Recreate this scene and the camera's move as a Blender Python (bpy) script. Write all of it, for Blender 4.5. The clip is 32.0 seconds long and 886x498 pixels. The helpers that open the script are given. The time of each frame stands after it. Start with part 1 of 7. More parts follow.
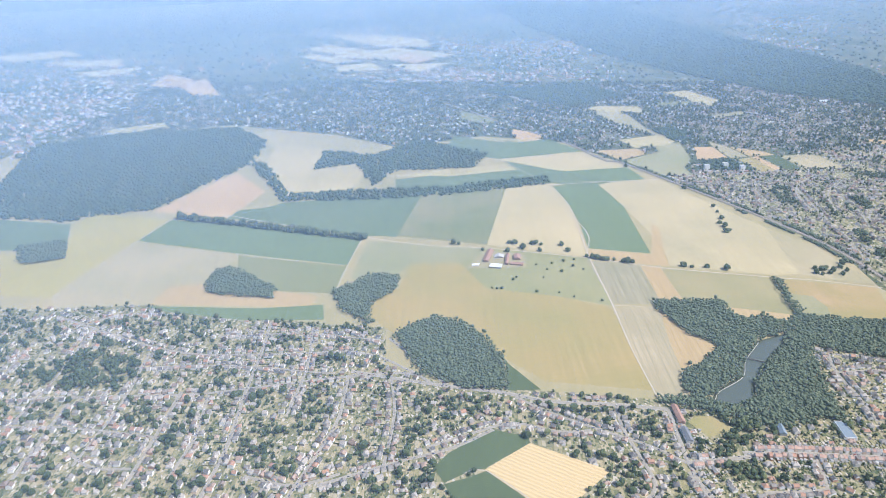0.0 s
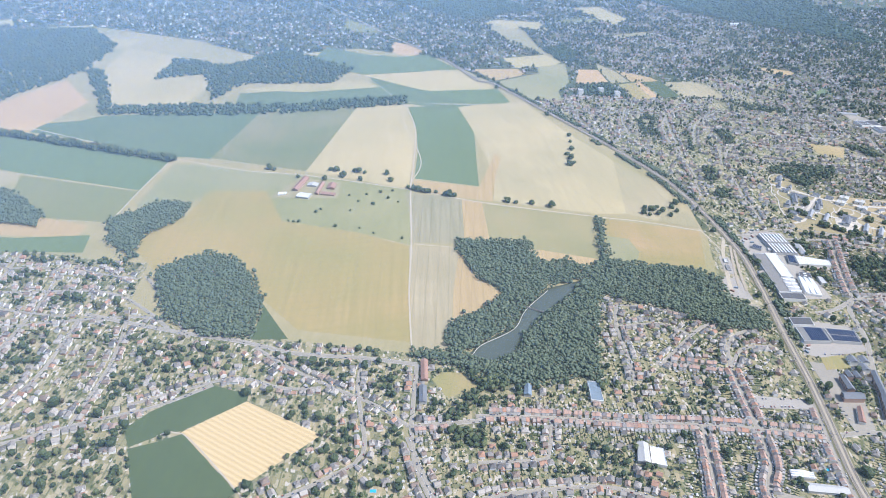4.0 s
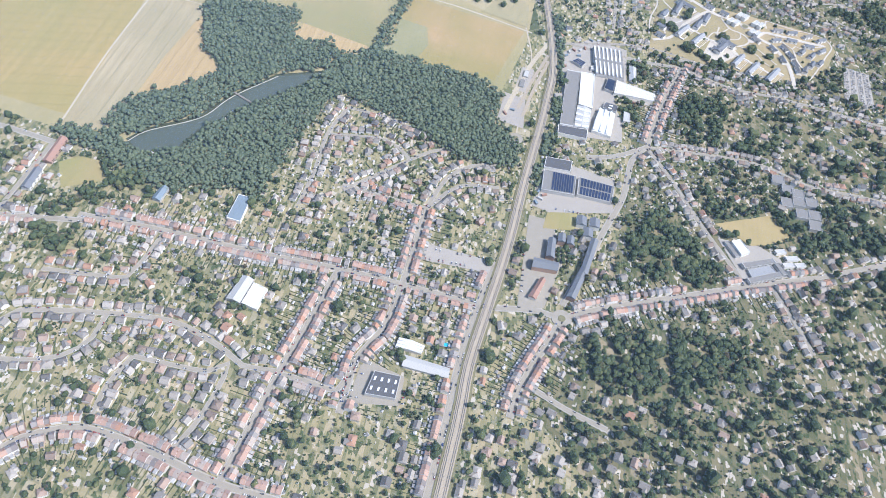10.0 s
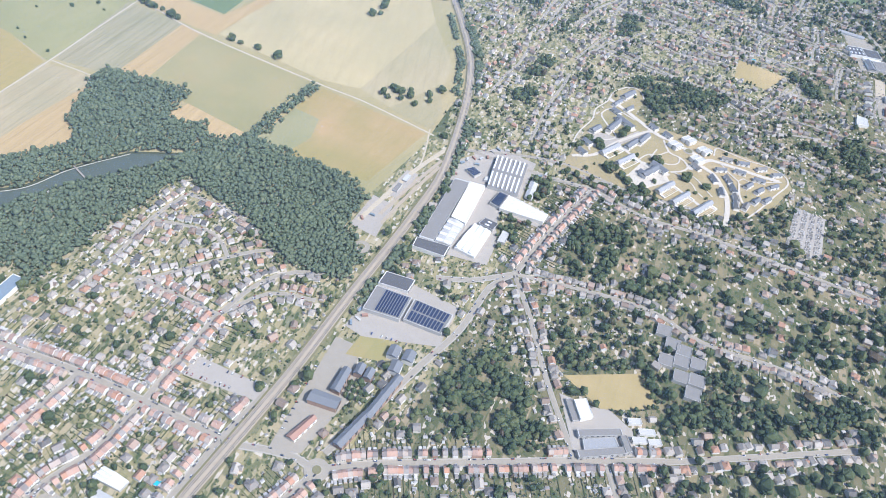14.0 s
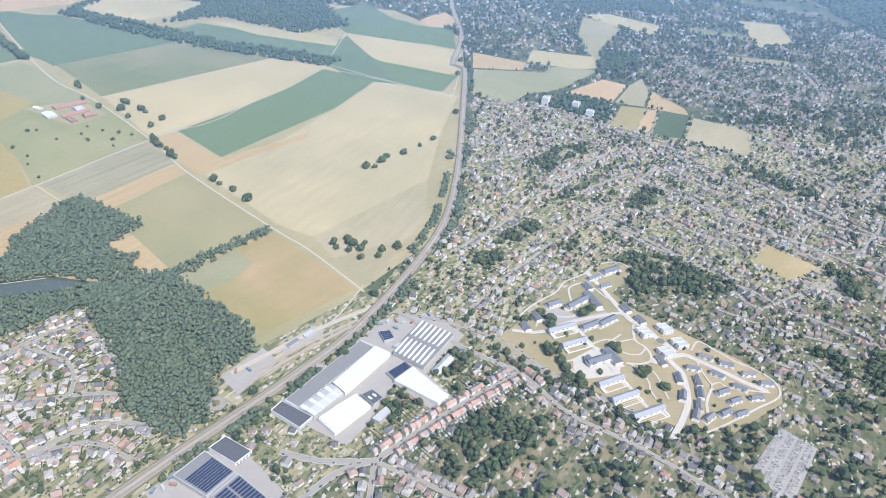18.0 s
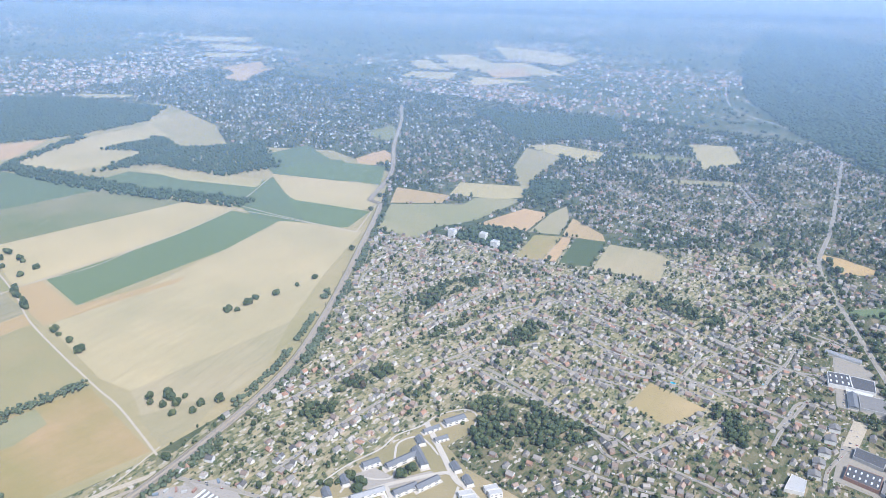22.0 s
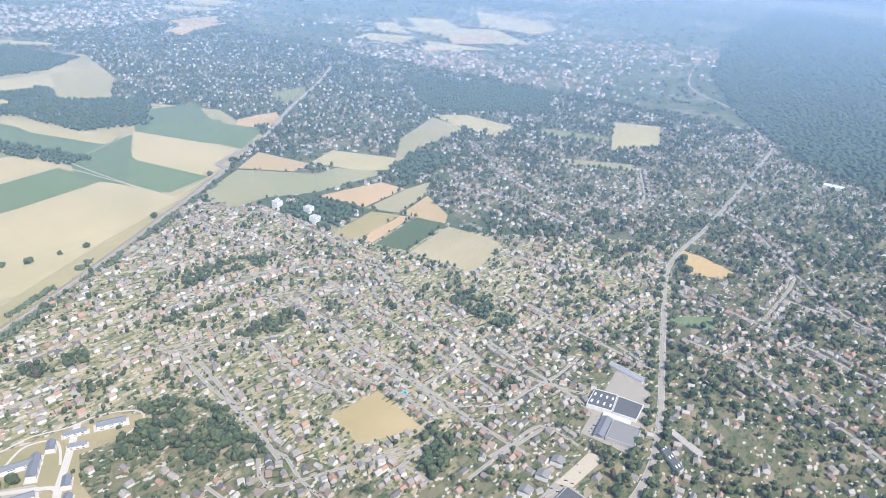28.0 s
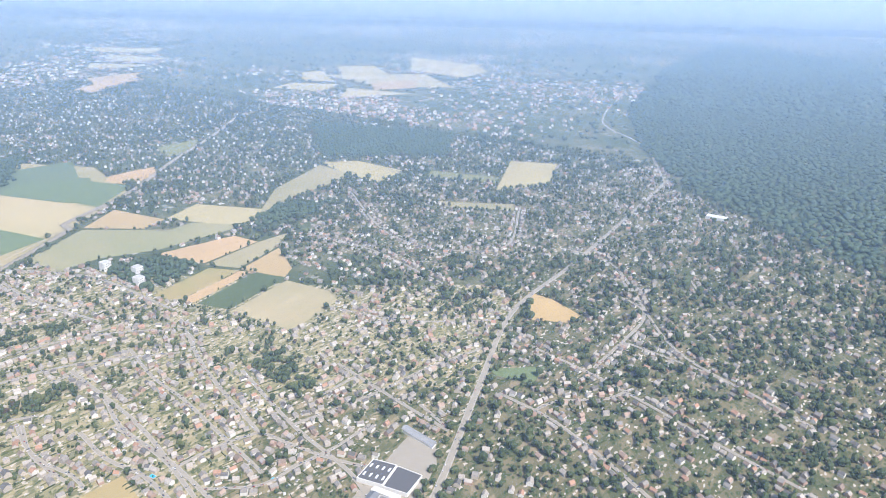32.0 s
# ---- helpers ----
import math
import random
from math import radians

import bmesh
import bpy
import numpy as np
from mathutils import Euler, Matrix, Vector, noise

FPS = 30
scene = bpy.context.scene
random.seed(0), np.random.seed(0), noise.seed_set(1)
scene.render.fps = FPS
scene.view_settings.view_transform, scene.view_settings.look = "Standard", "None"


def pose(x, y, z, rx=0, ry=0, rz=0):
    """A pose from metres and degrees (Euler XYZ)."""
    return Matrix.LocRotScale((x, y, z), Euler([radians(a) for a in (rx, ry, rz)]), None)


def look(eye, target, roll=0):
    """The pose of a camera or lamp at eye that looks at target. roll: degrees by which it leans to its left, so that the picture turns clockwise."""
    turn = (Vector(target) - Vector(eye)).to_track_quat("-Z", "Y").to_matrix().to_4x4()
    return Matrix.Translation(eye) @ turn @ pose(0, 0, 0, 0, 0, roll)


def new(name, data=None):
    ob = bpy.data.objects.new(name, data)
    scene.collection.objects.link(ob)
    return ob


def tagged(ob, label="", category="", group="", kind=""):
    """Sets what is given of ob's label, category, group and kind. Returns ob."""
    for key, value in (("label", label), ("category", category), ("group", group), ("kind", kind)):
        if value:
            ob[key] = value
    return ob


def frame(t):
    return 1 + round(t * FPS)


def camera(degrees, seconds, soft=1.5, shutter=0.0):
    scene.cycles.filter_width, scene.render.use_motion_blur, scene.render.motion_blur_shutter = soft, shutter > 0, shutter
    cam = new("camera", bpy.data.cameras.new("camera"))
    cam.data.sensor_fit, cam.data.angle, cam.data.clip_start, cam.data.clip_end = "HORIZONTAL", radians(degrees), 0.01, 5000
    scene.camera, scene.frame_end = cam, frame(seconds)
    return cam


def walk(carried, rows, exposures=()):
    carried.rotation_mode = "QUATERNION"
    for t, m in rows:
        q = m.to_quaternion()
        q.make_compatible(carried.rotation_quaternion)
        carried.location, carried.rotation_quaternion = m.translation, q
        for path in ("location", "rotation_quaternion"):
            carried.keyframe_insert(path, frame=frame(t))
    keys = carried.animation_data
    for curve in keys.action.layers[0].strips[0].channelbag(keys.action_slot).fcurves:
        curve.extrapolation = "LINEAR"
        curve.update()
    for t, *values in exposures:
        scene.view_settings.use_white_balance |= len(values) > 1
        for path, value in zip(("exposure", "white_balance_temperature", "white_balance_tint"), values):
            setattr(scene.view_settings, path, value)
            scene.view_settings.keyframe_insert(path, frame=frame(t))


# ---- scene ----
cam = camera(64.8, 32.0, soft=0.8)
PATH = [
    (0, (3.001, -1.194, 261.159), (2.9993, 0.6378, 260.3567), -0.14),
    (0.5, (19.449, 4.932, 259.507), (19.4522, 6.7516, 258.6768), 0.24),
    (1, (35.718, 10.974, 258.308), (35.7272, 12.7607, 257.4100), 0.43),
    (1.5, (51.884, 16.941, 257.471), (51.9499, 18.7107, 256.5412), 1.05),
    (2, (68.005, 22.846, 256.911), (68.1215, 24.6041, 255.9647), 1.80),
    (2.5, (84.123, 28.702, 256.554), (84.2464, 30.4552, 255.5987), 2.02),
    (4.5, (148.935, 51.956, 255.936), (149.0385, 53.6538, 254.8843), 3.52),
    (5, (165.230, 57.813, 255.751), (165.3430, 59.4875, 254.6636), 4.04),
    (5.5, (181.539, 63.723, 255.485), (181.6522, 65.3722, 254.3600), 4.45),
    (6, (197.842, 69.703, 255.117), (197.9447, 71.3228, 253.9474), 4.67),
    (6.5, (214.115, 75.772, 254.628), (214.2135, 77.3530, 253.4070), 5.38),
    (7, (230.334, 81.946, 254.009), (230.4266, 83.4977, 252.7509), 6.22),
    (7.5, (246.472, 88.240, 253.253), (246.5658, 89.7463, 251.9405), 7.59),
    (8, (262.501, 94.670, 252.358), (262.5996, 96.1068, 250.9701), 8.93),
    (8.5, (278.395, 101.250, 251.327), (278.4868, 102.6085, 249.8620), 9.89),
    (9, (294.129, 107.994, 250.167), (294.2066, 109.2947, 248.6498), 10.49),
    (9.5, (309.679, 114.912, 248.886), (309.7397, 116.1900, 247.3488), 10.86),
    (10, (325.021, 122.015, 247.496), (325.0588, 123.2885, 245.9543), 11.29),
    (10.5, (340.137, 129.313, 246.012), (340.1530, 130.5887, 244.4716), 11.31),
    (11, (355.007, 136.813, 244.449), (355.0020, 138.0917, 242.9109), 11.45),
    (11.5, (369.618, 144.521, 242.823), (369.5888, 145.8059, 241.2911), 11.75),
    (12, (383.956, 152.442, 241.154), (383.8911, 153.7480, 239.6409), 11.37),
    (12.5, (398.013, 160.579, 239.459), (397.9030, 161.9092, 237.9692), 10.73),
    (13, (411.780, 168.934, 237.756), (411.6360, 170.2738, 236.2775), 10.55),
    (13.5, (425.253, 177.508, 236.062), (425.0733, 178.8649, 234.6045), 10.51),
    (14, (438.431, 186.298, 234.396), (438.1830, 187.7157, 233.0070), 9.60),
    (14.5, (451.314, 195.302, 232.772), (450.9843, 196.7727, 231.4564), 9.17),
    (15, (463.905, 204.517, 231.204), (463.5094, 206.0137, 229.9376), 8.52),
    (15.5, (476.209, 213.937, 229.706), (475.7388, 215.4580, 228.4954), 7.91),
    (17.5, (522.705, 253.515, 224.586), (521.9949, 255.0216, 223.4783), 5.99),
    (18, (533.697, 263.837, 223.548), (532.9436, 265.3422, 222.4679), 5.67),
    (18.5, (544.460, 274.308, 222.608), (543.6703, 275.8154, 221.5569), 5.37),
    (19, (555.005, 284.915, 221.761), (554.1727, 286.4281, 220.7514), 5.03),
    (19.5, (565.343, 295.646, 221.001), (564.4721, 297.1644, 220.0341), 4.77),
    (20, (575.486, 306.485, 220.319), (574.5784, 308.0079, 219.3932), 4.62),
    (20.5, (585.446, 317.420, 219.704), (584.5116, 318.9532, 218.8227), 4.32),
    (21, (595.233, 328.436, 219.142), (594.2707, 329.9826, 218.3170), 3.63),
    (21.5, (604.858, 339.518, 218.619), (603.8880, 341.0863, 217.8455), 1.69),
    (22, (614.330, 350.651, 218.118), (613.3862, 352.2450, 217.3641), 1.78),
    (22.5, (623.658, 361.821, 217.623), (622.7546, 363.3890, 216.7705), 3.23),
    (23, (632.850, 373.014, 217.116), (631.9354, 374.5531, 216.2237), 3.36),
    (23.5, (641.913, 384.216, 216.581), (640.9864, 385.7031, 215.6168), 3.30),
    (24, (650.856, 395.413, 216.000), (649.9239, 396.8285, 214.9393), 7.12),
    (24.5, (659.685, 406.591, 215.361), (658.7574, 407.9690, 214.2472), 7.67),
    (25, (668.409, 417.739, 214.650), (667.4757, 419.1104, 213.5321), 7.10),
    (25.5, (677.034, 428.845, 213.859), (676.0956, 430.2462, 212.7838), 7.62),
    (27.5, (710.775, 472.653, 209.904), (709.7768, 474.1408, 209.0160), 4.73),
    (28, (719.099, 483.412, 208.780), (718.1186, 484.9430, 207.9464), 4.05),
    (28.5, (727.424, 494.084, 207.659), (726.4731, 495.6512, 206.8592), 3.56),
    (29, (735.783, 504.665, 206.589), (734.8448, 506.2484, 205.8057), 2.87),
    (29.5, (744.216, 515.155, 205.633), (743.2764, 516.7407, 204.8572), 2.74),
    (30, (752.774, 525.554, 204.869), (751.8329, 527.1446, 204.1057), 2.26),
    (30.5, (761.517, 535.864, 204.394), (760.5606, 537.4557, 203.6517), 1.85),
    (31, (770.519, 546.090, 204.324), (769.5411, 547.6806, 203.6063), 1.41),
    (31.5, (779.866, 556.238, 204.795), (778.8907, 557.8321, 204.0826), 1.39),
    (32, (789.664, 566.317, 205.972), (788.6949, 567.9128, 205.2550), 1.74),
]
walk(cam, [(t, look(eye, target, roll)) for t, eye, target, roll in PATH], [(0.0, 0.16, 6020, 14), (5.0, 0.15, 5740, 14), (15.0, 0.21, 5700, 14), (20.0, 0.06, 5740, 14), (25.0, 0.12, 5800, 15), (29.0, 0.26, 6120, 14), (32.0, 0.29, 6240, 15)])


# ---- world and light ----
SUN_AZ, SUN_EL = 111.0, 52.0  # degrees clockwise from +y, and above the horizon
sky_world = bpy.data.worlds.new("sky")
scene.world = sky_world
sky_world.use_nodes = True
wn = sky_world.node_tree
sky = wn.nodes.new("ShaderNodeTexSky")
sky.sky_type = "NISHITA"
sky.sun_disc = False
sky.sun_elevation, sky.sun_rotation = radians(SUN_EL), radians(SUN_AZ)
sky.air_density, sky.dust_density = 1.0, 2.0
wn.nodes["Background"].inputs["Strength"].default_value = 0.13
wn.links.new(sky.outputs[0], wn.nodes["Background"].inputs["Color"])
sun = new("sun", bpy.data.lights.new("sun", "SUN"))
sun.data.energy, sun.data.angle, sun.data.color = 4.6, radians(0.6), (1.0, 0.95, 0.86)
saz, sel = radians(SUN_AZ), radians(SUN_EL)
sun.matrix_world = look((0, 0, 900), Vector((0, 0, 900)) - Vector((math.sin(saz) * math.cos(sel), math.cos(saz) * math.cos(sel), math.sin(sel))))

# ---- materials ----


class Mat:
    """A small builder of node materials."""

    def __init__(self, name, rough=0.9, spec=0.2):
        self.m = bpy.data.materials.new(name)
        self.m.use_nodes = True
        self.t = self.m.node_tree
        self.b = self.t.nodes["Principled BSDF"]
        self.b.inputs["Roughness"].default_value = rough
        self.b.inputs["Specular IOR Level"].default_value = spec
        self.geo = self.t.nodes.new("ShaderNodeNewGeometry")
        self.pos = self.geo.outputs["Position"]

    def node(self, kind, **settings):
        n = self.t.nodes.new(kind)
        for k, v in settings.items():
            if k == "operation":
                n.operation = v
            elif k == "blend":
                n.blend_type = v
            elif k == "feature":
                n.feature = v
            elif k == "distance":
                n.distance = v
        return n

    def put(self, n, key, v):
        if isinstance(v, bpy.types.NodeSocket):
            self.t.links.new(v, n.inputs[key])
        else:
            n.inputs[key].default_value = v

    def noise(self, scale, detail=3.0, rough=0.55, vec=None):
        n = self.node("ShaderNodeTexNoise")
        self.put(n, "Vector", vec or self.pos)
        self.put(n, "Scale", scale)
        self.put(n, "Detail", detail)
        self.put(n, "Roughness", rough)
        return n.outputs["Fac"]

    def math(self, op, a, b=0.0):
        n = self.node("ShaderNodeMath", operation=op)
        self.put(n, 0, a)
        self.put(n, 1, b)
        return n.outputs[0]

    def ramp(self, fac, stops, constant=False):
        n = self.node("ShaderNodeValToRGB")
        r = n.color_ramp
        r.interpolation = "CONSTANT" if constant else "LINEAR"
        while len(r.elements) < len(stops):
            r.elements.new(0.5)
        for e, (p, c) in zip(r.elements, stops):
            e.position, e.color = p, (*c, 1.0)
        self.put(n, "Fac", fac)
        return n.outputs["Color"]

    def mix(self, fac, a, b, blend="MIX"):
        n = self.node("ShaderNodeMix", blend=blend)
        n.data_type = "RGBA"
        self.put(n, 0, fac)
        self.put(n, 6, a if isinstance(a, bpy.types.NodeSocket) else (*a, 1.0))
        self.put(n, 7, b if isinstance(b, bpy.types.NodeSocket) else (*b, 1.0))
        return n.outputs[2]

    def turned(self, degrees, sx=1.0, sy=1.0):
        n = self.node("ShaderNodeMapping")
        self.put(n, "Vector", self.pos)
        n.inputs["Rotation"].default_value = (0, 0, radians(degrees))
        n.inputs["Scale"].default_value = (sx, sy, 1)
        return n.outputs[0]

    def chance(self):
        """A random number for each object and each loose piece."""
        info = self.node("ShaderNodeObjectInfo")
        return self.math("FRACT", self.math("ADD", info.outputs["Random"], self.geo.outputs["Random Per Island"]))

    def bump(self, height, strength=0.4, dist=0.3):
        n = self.node("ShaderNodeBump")
        self.put(n, "Height", height)
        self.put(n, "Strength", strength)
        self.put(n, "Distance", dist)
        self.t.links.new(n.outputs[0], self.b.inputs["Normal"])

    def done(self, colour):
        self.put(self.b, "Base Color", colour if isinstance(colour, bpy.types.NodeSocket) else (*colour, 1.0))
        return self.m


def grey(v, warm=0.0):
    return (v * (1 + warm), v, v * (1 - warm))


def dim(c, k):
    return tuple(v * k for v in c)


def crop_material(name, c, angle, pitch=3.0, stripe=0.12, patch=0.25, c2=None):
    """A field: two scales of patches, drill rows and tramlines at an angle."""
    m = Mat(name, 0.95, 0.1)
    c2 = c2 or dim(c, 0.7)
    c, c2 = (c[0] * 1.05, c[1] * 0.98, c[2] * 0.88), (c2[0], c2[1] * 0.95, c2[2] * 0.84)
    stripe *= 1.5
    big = m.noise(0.012, 4.0, 0.6)
    col = m.mix(m.ramp(big, [(0.35, (0, 0, 0)), (0.68, (1, 1, 1))]), c, m.mix(patch * 2, c, c2))
    rows = m.noise(1.0, 4.0, 0.62, m.turned(angle, 1.6 / pitch, 0.008))
    col = m.mix(m.math("MULTIPLY", m.ramp(rows, [(0.36, (0, 0, 0)), (0.64, (1, 1, 1))]), stripe * 2.2), col, dim(c2, 0.8))
    spots = m.ramp(m.noise(0.055, 4.0, 0.65), [(0.50, (0, 0, 0)), (0.74, (1, 1, 1))])
    col = m.mix(m.math("MULTIPLY", spots, patch * 0.5), col, (c2[0] * 1.12, c2[1] * 0.95, c2[2] * 0.9))
    fine = m.noise(0.5, 5.0, 0.7)
    col = m.mix(m.math("MULTIPLY", fine, 0.35), col, dim(c, 1.18))
    tram = m.node("ShaderNodeTexWave")
    tram.wave_type = "BANDS"
    m.put(tram, "Vector", m.turned(angle))
    m.put(tram, "Scale", 0.042)
    m.put(tram, "Distortion", 0.35)
    lines = m.ramp(tram.outputs["Fac"], [(0.955, (0, 0, 0)), (0.99, (1, 1, 1))])
    col = m.mix(m.math("MULTIPLY", lines, stripe * 1.2), col, dim(c2, 0.7))
    m.bump(fine, 0.3, 0.3)
    return m.done(col)


CROPS = {
    "barley": crop_material("ripe_barley", (0.39, 0.31, 0.155), 78, 6.0, 0.14, 1.0, (0.29, 0.28, 0.125)),
    "barley_b": crop_material("greenish_barley", (0.39, 0.35, 0.16), 60, 4.0, 0.1, 0.3, (0.33, 0.31, 0.12)),
    "pasture": crop_material("grazed_pasture", (0.30, 0.30, 0.17), 15, 6.0, 0.06, 0.5, (0.22, 0.24, 0.12)),
    "meadow": crop_material("meadow", (0.32, 0.31, 0.20), 40, 6.0, 0.06, 0.4, (0.22, 0.25, 0.14)),
    "dry_meadow": crop_material("drying_meadow", (0.40, 0.31, 0.19), 12, 6.0, 0.06, 1.0, (0.22, 0.26, 0.10)),
    "dry_grey": crop_material("dry_grassland", (0.36, 0.33, 0.22), 20, 6.0, 0.08, 0.4, (0.27, 0.27, 0.16)),
    "green_a": crop_material("young_maize", (0.16, 0.215, 0.125), 8, 2.4, 0.10, 0.2, (0.12, 0.18, 0.09)),
    "green_b": crop_material("beet_leaves", (0.13, 0.185, 0.115), 70, 2.4, 0.10, 0.25, (0.17, 0.21, 0.13)),
    "dry_brown": crop_material("brown_dry_meadow", (0.43, 0.32, 0.195), 12, 8.0, 0.05, 1.0, (0.24, 0.245, 0.10)),
    "grey_tan": crop_material("greyish_cut_stubble", (0.25, 0.255, 0.14), 12, 5.0, 0.10, 0.9, (0.37, 0.33, 0.20)),
    "green_c": crop_material("thin_beet", (0.19, 0.23, 0.12), 12, 2.6, 0.18, 0.5, (0.26, 0.26, 0.15)),
    "crop_dark": crop_material("dense_crop", (0.10, 0.14, 0.075), 20, 2.4, 0.10, 0.2),
    "brown_green": crop_material("patchy_fallow", (0.27, 0.26, 0.17), -24, 3.0, 0.14, 0.8, (0.15, 0.20, 0.10)),
    "grey_green": crop_material("mown_stubble", (0.35, 0.325, 0.235), 3, 4.0, 0.18, 0.6, (0.26, 0.265, 0.175)),
    "streaked": crop_material("streaky_pale_stubble", (0.43, 0.38, 0.27), 3, 4.0, 0.14, 0.9, (0.30, 0.285, 0.19)),
    "straw": crop_material("ripe_wheat", (0.48, 0.42, 0.265), 4, 6.0, 0.08, 0.5, (0.38, 0.345, 0.21)),
    "straw_b": crop_material("pale_wheat", (0.47, 0.415, 0.265), -14, 7.0, 0.08, 0.6, (0.36, 0.335, 0.22)),
    "straw_c": crop_material("greying_wheat", (0.42, 0.375, 0.26), -12, 6.0, 0.10, 0.7, (0.31, 0.30, 0.19)),
    "straw_d": crop_material("bleached_grass", (0.44, 0.40, 0.24), 30, 5.0, 0.08, 0.3),
    "tan": crop_material("dry_stubble", (0.46, 0.365, 0.215), 5, 2.4, 0.16, 0.3, (0.37, 0.29, 0.17)),
    "tan_b": crop_material("cut_stubble", (0.52, 0.39, 0.24), 30, 3.0, 0.10, 0.3),
    "estate": crop_material("dry_park_lawn", (0.40, 0.335, 0.225), 62, 9.0, 0.05, 1.0, (0.235, 0.235, 0.13)),
    "harvest": None,
    "park_dry": crop_material("scorched_grass", (0.44, 0.36, 0.215), 10, 7.0, 0.05, 0.9, (0.30, 0.265, 0.13)),
    "park_tan": crop_material("scorched_park", (0.47, 0.36, 0.19), 40, 7.0, 0.05, 0.3),
}


def harvest_material():
    """Cut wheat with swaths of straw lying in rows."""
    m = Mat("wheat_swaths", 0.95, 0.1)
    w = m.node("ShaderNodeTexWave")
    m.put(w, "Vector", m.turned(-58))
    m.put(w, "Scale", 0.115)
    m.put(w, "Distortion", 0.7)
    m.put(w, "Detail", 1.5)
    col = m.mix(m.ramp(w.outputs["Fac"], [(0.35, (0, 0, 0)), (0.75, (1, 1, 1))]), (0.58, 0.44, 0.23), (0.65, 0.50, 0.28))
    col = m.mix(m.math("MULTIPLY", m.noise(0.6, 4.0, 0.7), 0.3), col, (0.45, 0.31, 0.14))
    m.bump(w.outputs["Fac"], 0.5, 0.4)
    return m.done(col)


CROPS["harvest"] = harvest_material()


def ground_material():
    """Distant country: gardens, copses, dry grass, and the specks of roofs and walls in far towns."""
    m = Mat("country_ground", 0.95, 0.1)
    col = m.ramp(m.noise(0.010, 6.0, 0.62), [(0.36, (0.05, 0.075, 0.04)), (0.47, (0.10, 0.12, 0.06)), (0.56, (0.19, 0.18, 0.11)), (0.70, (0.33, 0.28, 0.18))])
    col = m.mix(m.ramp(m.noise(0.09, 5.0, 0.7), [(0.38, (0, 0, 0)), (0.62, (1, 1, 1))]), (0.085, 0.105, 0.055), col)
    v = m.node("ShaderNodeTexVoronoi", distance="CHEBYCHEV")
    m.put(v, "Vector", m.pos)
    m.put(v, "Scale", 0.11)
    sep = m.node("ShaderNodeSeparateColor")
    m.put(sep, 0, v.outputs["Color"])
    roofs = m.ramp(sep.outputs[0], [(0.0, (0.62, 0.57, 0.50)), (0.2, (0.44, 0.29, 0.22)), (0.6, (0.33, 0.30, 0.27)), (0.8, (0.52, 0.42, 0.34))], constant=True)
    built = m.ramp(m.noise(0.0042, 4.0, 0.6), [(0.47, (0, 0, 0)), (0.60, (0.9, 0.9, 0.9))])
    some = m.ramp(sep.outputs[1], [(0.0, (1, 1, 1)), (0.34, (0, 0, 0))], constant=True)
    speck = m.ramp(v.outputs["Distance"], [(0.30, (1, 1, 1)), (0.36, (0, 0, 0))])
    north = m.node("ShaderNodeSeparateXYZ")
    m.put(north, 0, m.pos)
    built = m.math("MULTIPLY", built, m.math("GREATER_THAN", north.outputs[1], 850.0))
    col = m.mix(m.math("MULTIPLY", m.math("MULTIPLY", built, some), speck), col, roofs)
    m.bump(m.noise(0.3, 4.0), 0.5, 1.0)
    return m.done(col)


def garden_material(name, stops, cell=0.34, angle=8, edge=(0.05, 0.085, 0.035), worn=(0.19, 0.20, 0.10), dry=(0.30, 0.28, 0.16), paved=0.1):
    """Gardens: oblong plots of lawn, dry grass, beds and hedges."""
    m = Mat(name, 0.95, 0.1)
    v = m.node("ShaderNodeTexVoronoi", distance="CHEBYCHEV")
    m.put(v, "Vector", m.turned(angle, 1.0, 0.45))
    m.put(v, "Scale", cell)
    m.put(v, "Randomness", 0.75)
    sep = m.node("ShaderNodeSeparateColor")
    m.put(sep, 0, v.outputs["Color"])
    col = m.ramp(sep.outputs[0], stops, constant=True)
    col = m.mix(m.math("MULTIPLY", m.noise(0.9, 5.0, 0.75), 0.85), col, worn)
    col = m.mix(m.math("MULTIPLY", m.noise(0.035, 3.0), 0.45), col, dry)
    rim = m.ramp(v.outputs["Distance"], [(0.40, (0, 0, 0)), (0.55, (1, 1, 1))])
    col = m.mix(m.math("MULTIPLY", rim, 0.55), col, edge)
    small = m.node("ShaderNodeTexVoronoi", distance="CHEBYCHEV")
    m.put(small, "Vector", m.turned(angle, 1.0, 0.6))
    m.put(small, "Scale", 0.85)
    pick = m.node("ShaderNodeSeparateColor")
    m.put(pick, 0, small.outputs["Color"])
    col = m.mix(m.ramp(pick.outputs[0], [(0.0, (0.75, 0.75, 0.75)), (0.16, (0, 0, 0)), (0.16 + 0.74 * (1 - paved), (0, 0, 0))], constant=True), col, edge)
    col = m.mix(m.ramp(pick.outputs[1], [(0.0, (0, 0, 0)), (1 - paved, (0.85, 0.85, 0.85))], constant=True), col, (0.54, 0.48, 0.40))
    m.bump(m.noise(1.3, 4.0), 0.6, 0.4)
    return m.done(col)


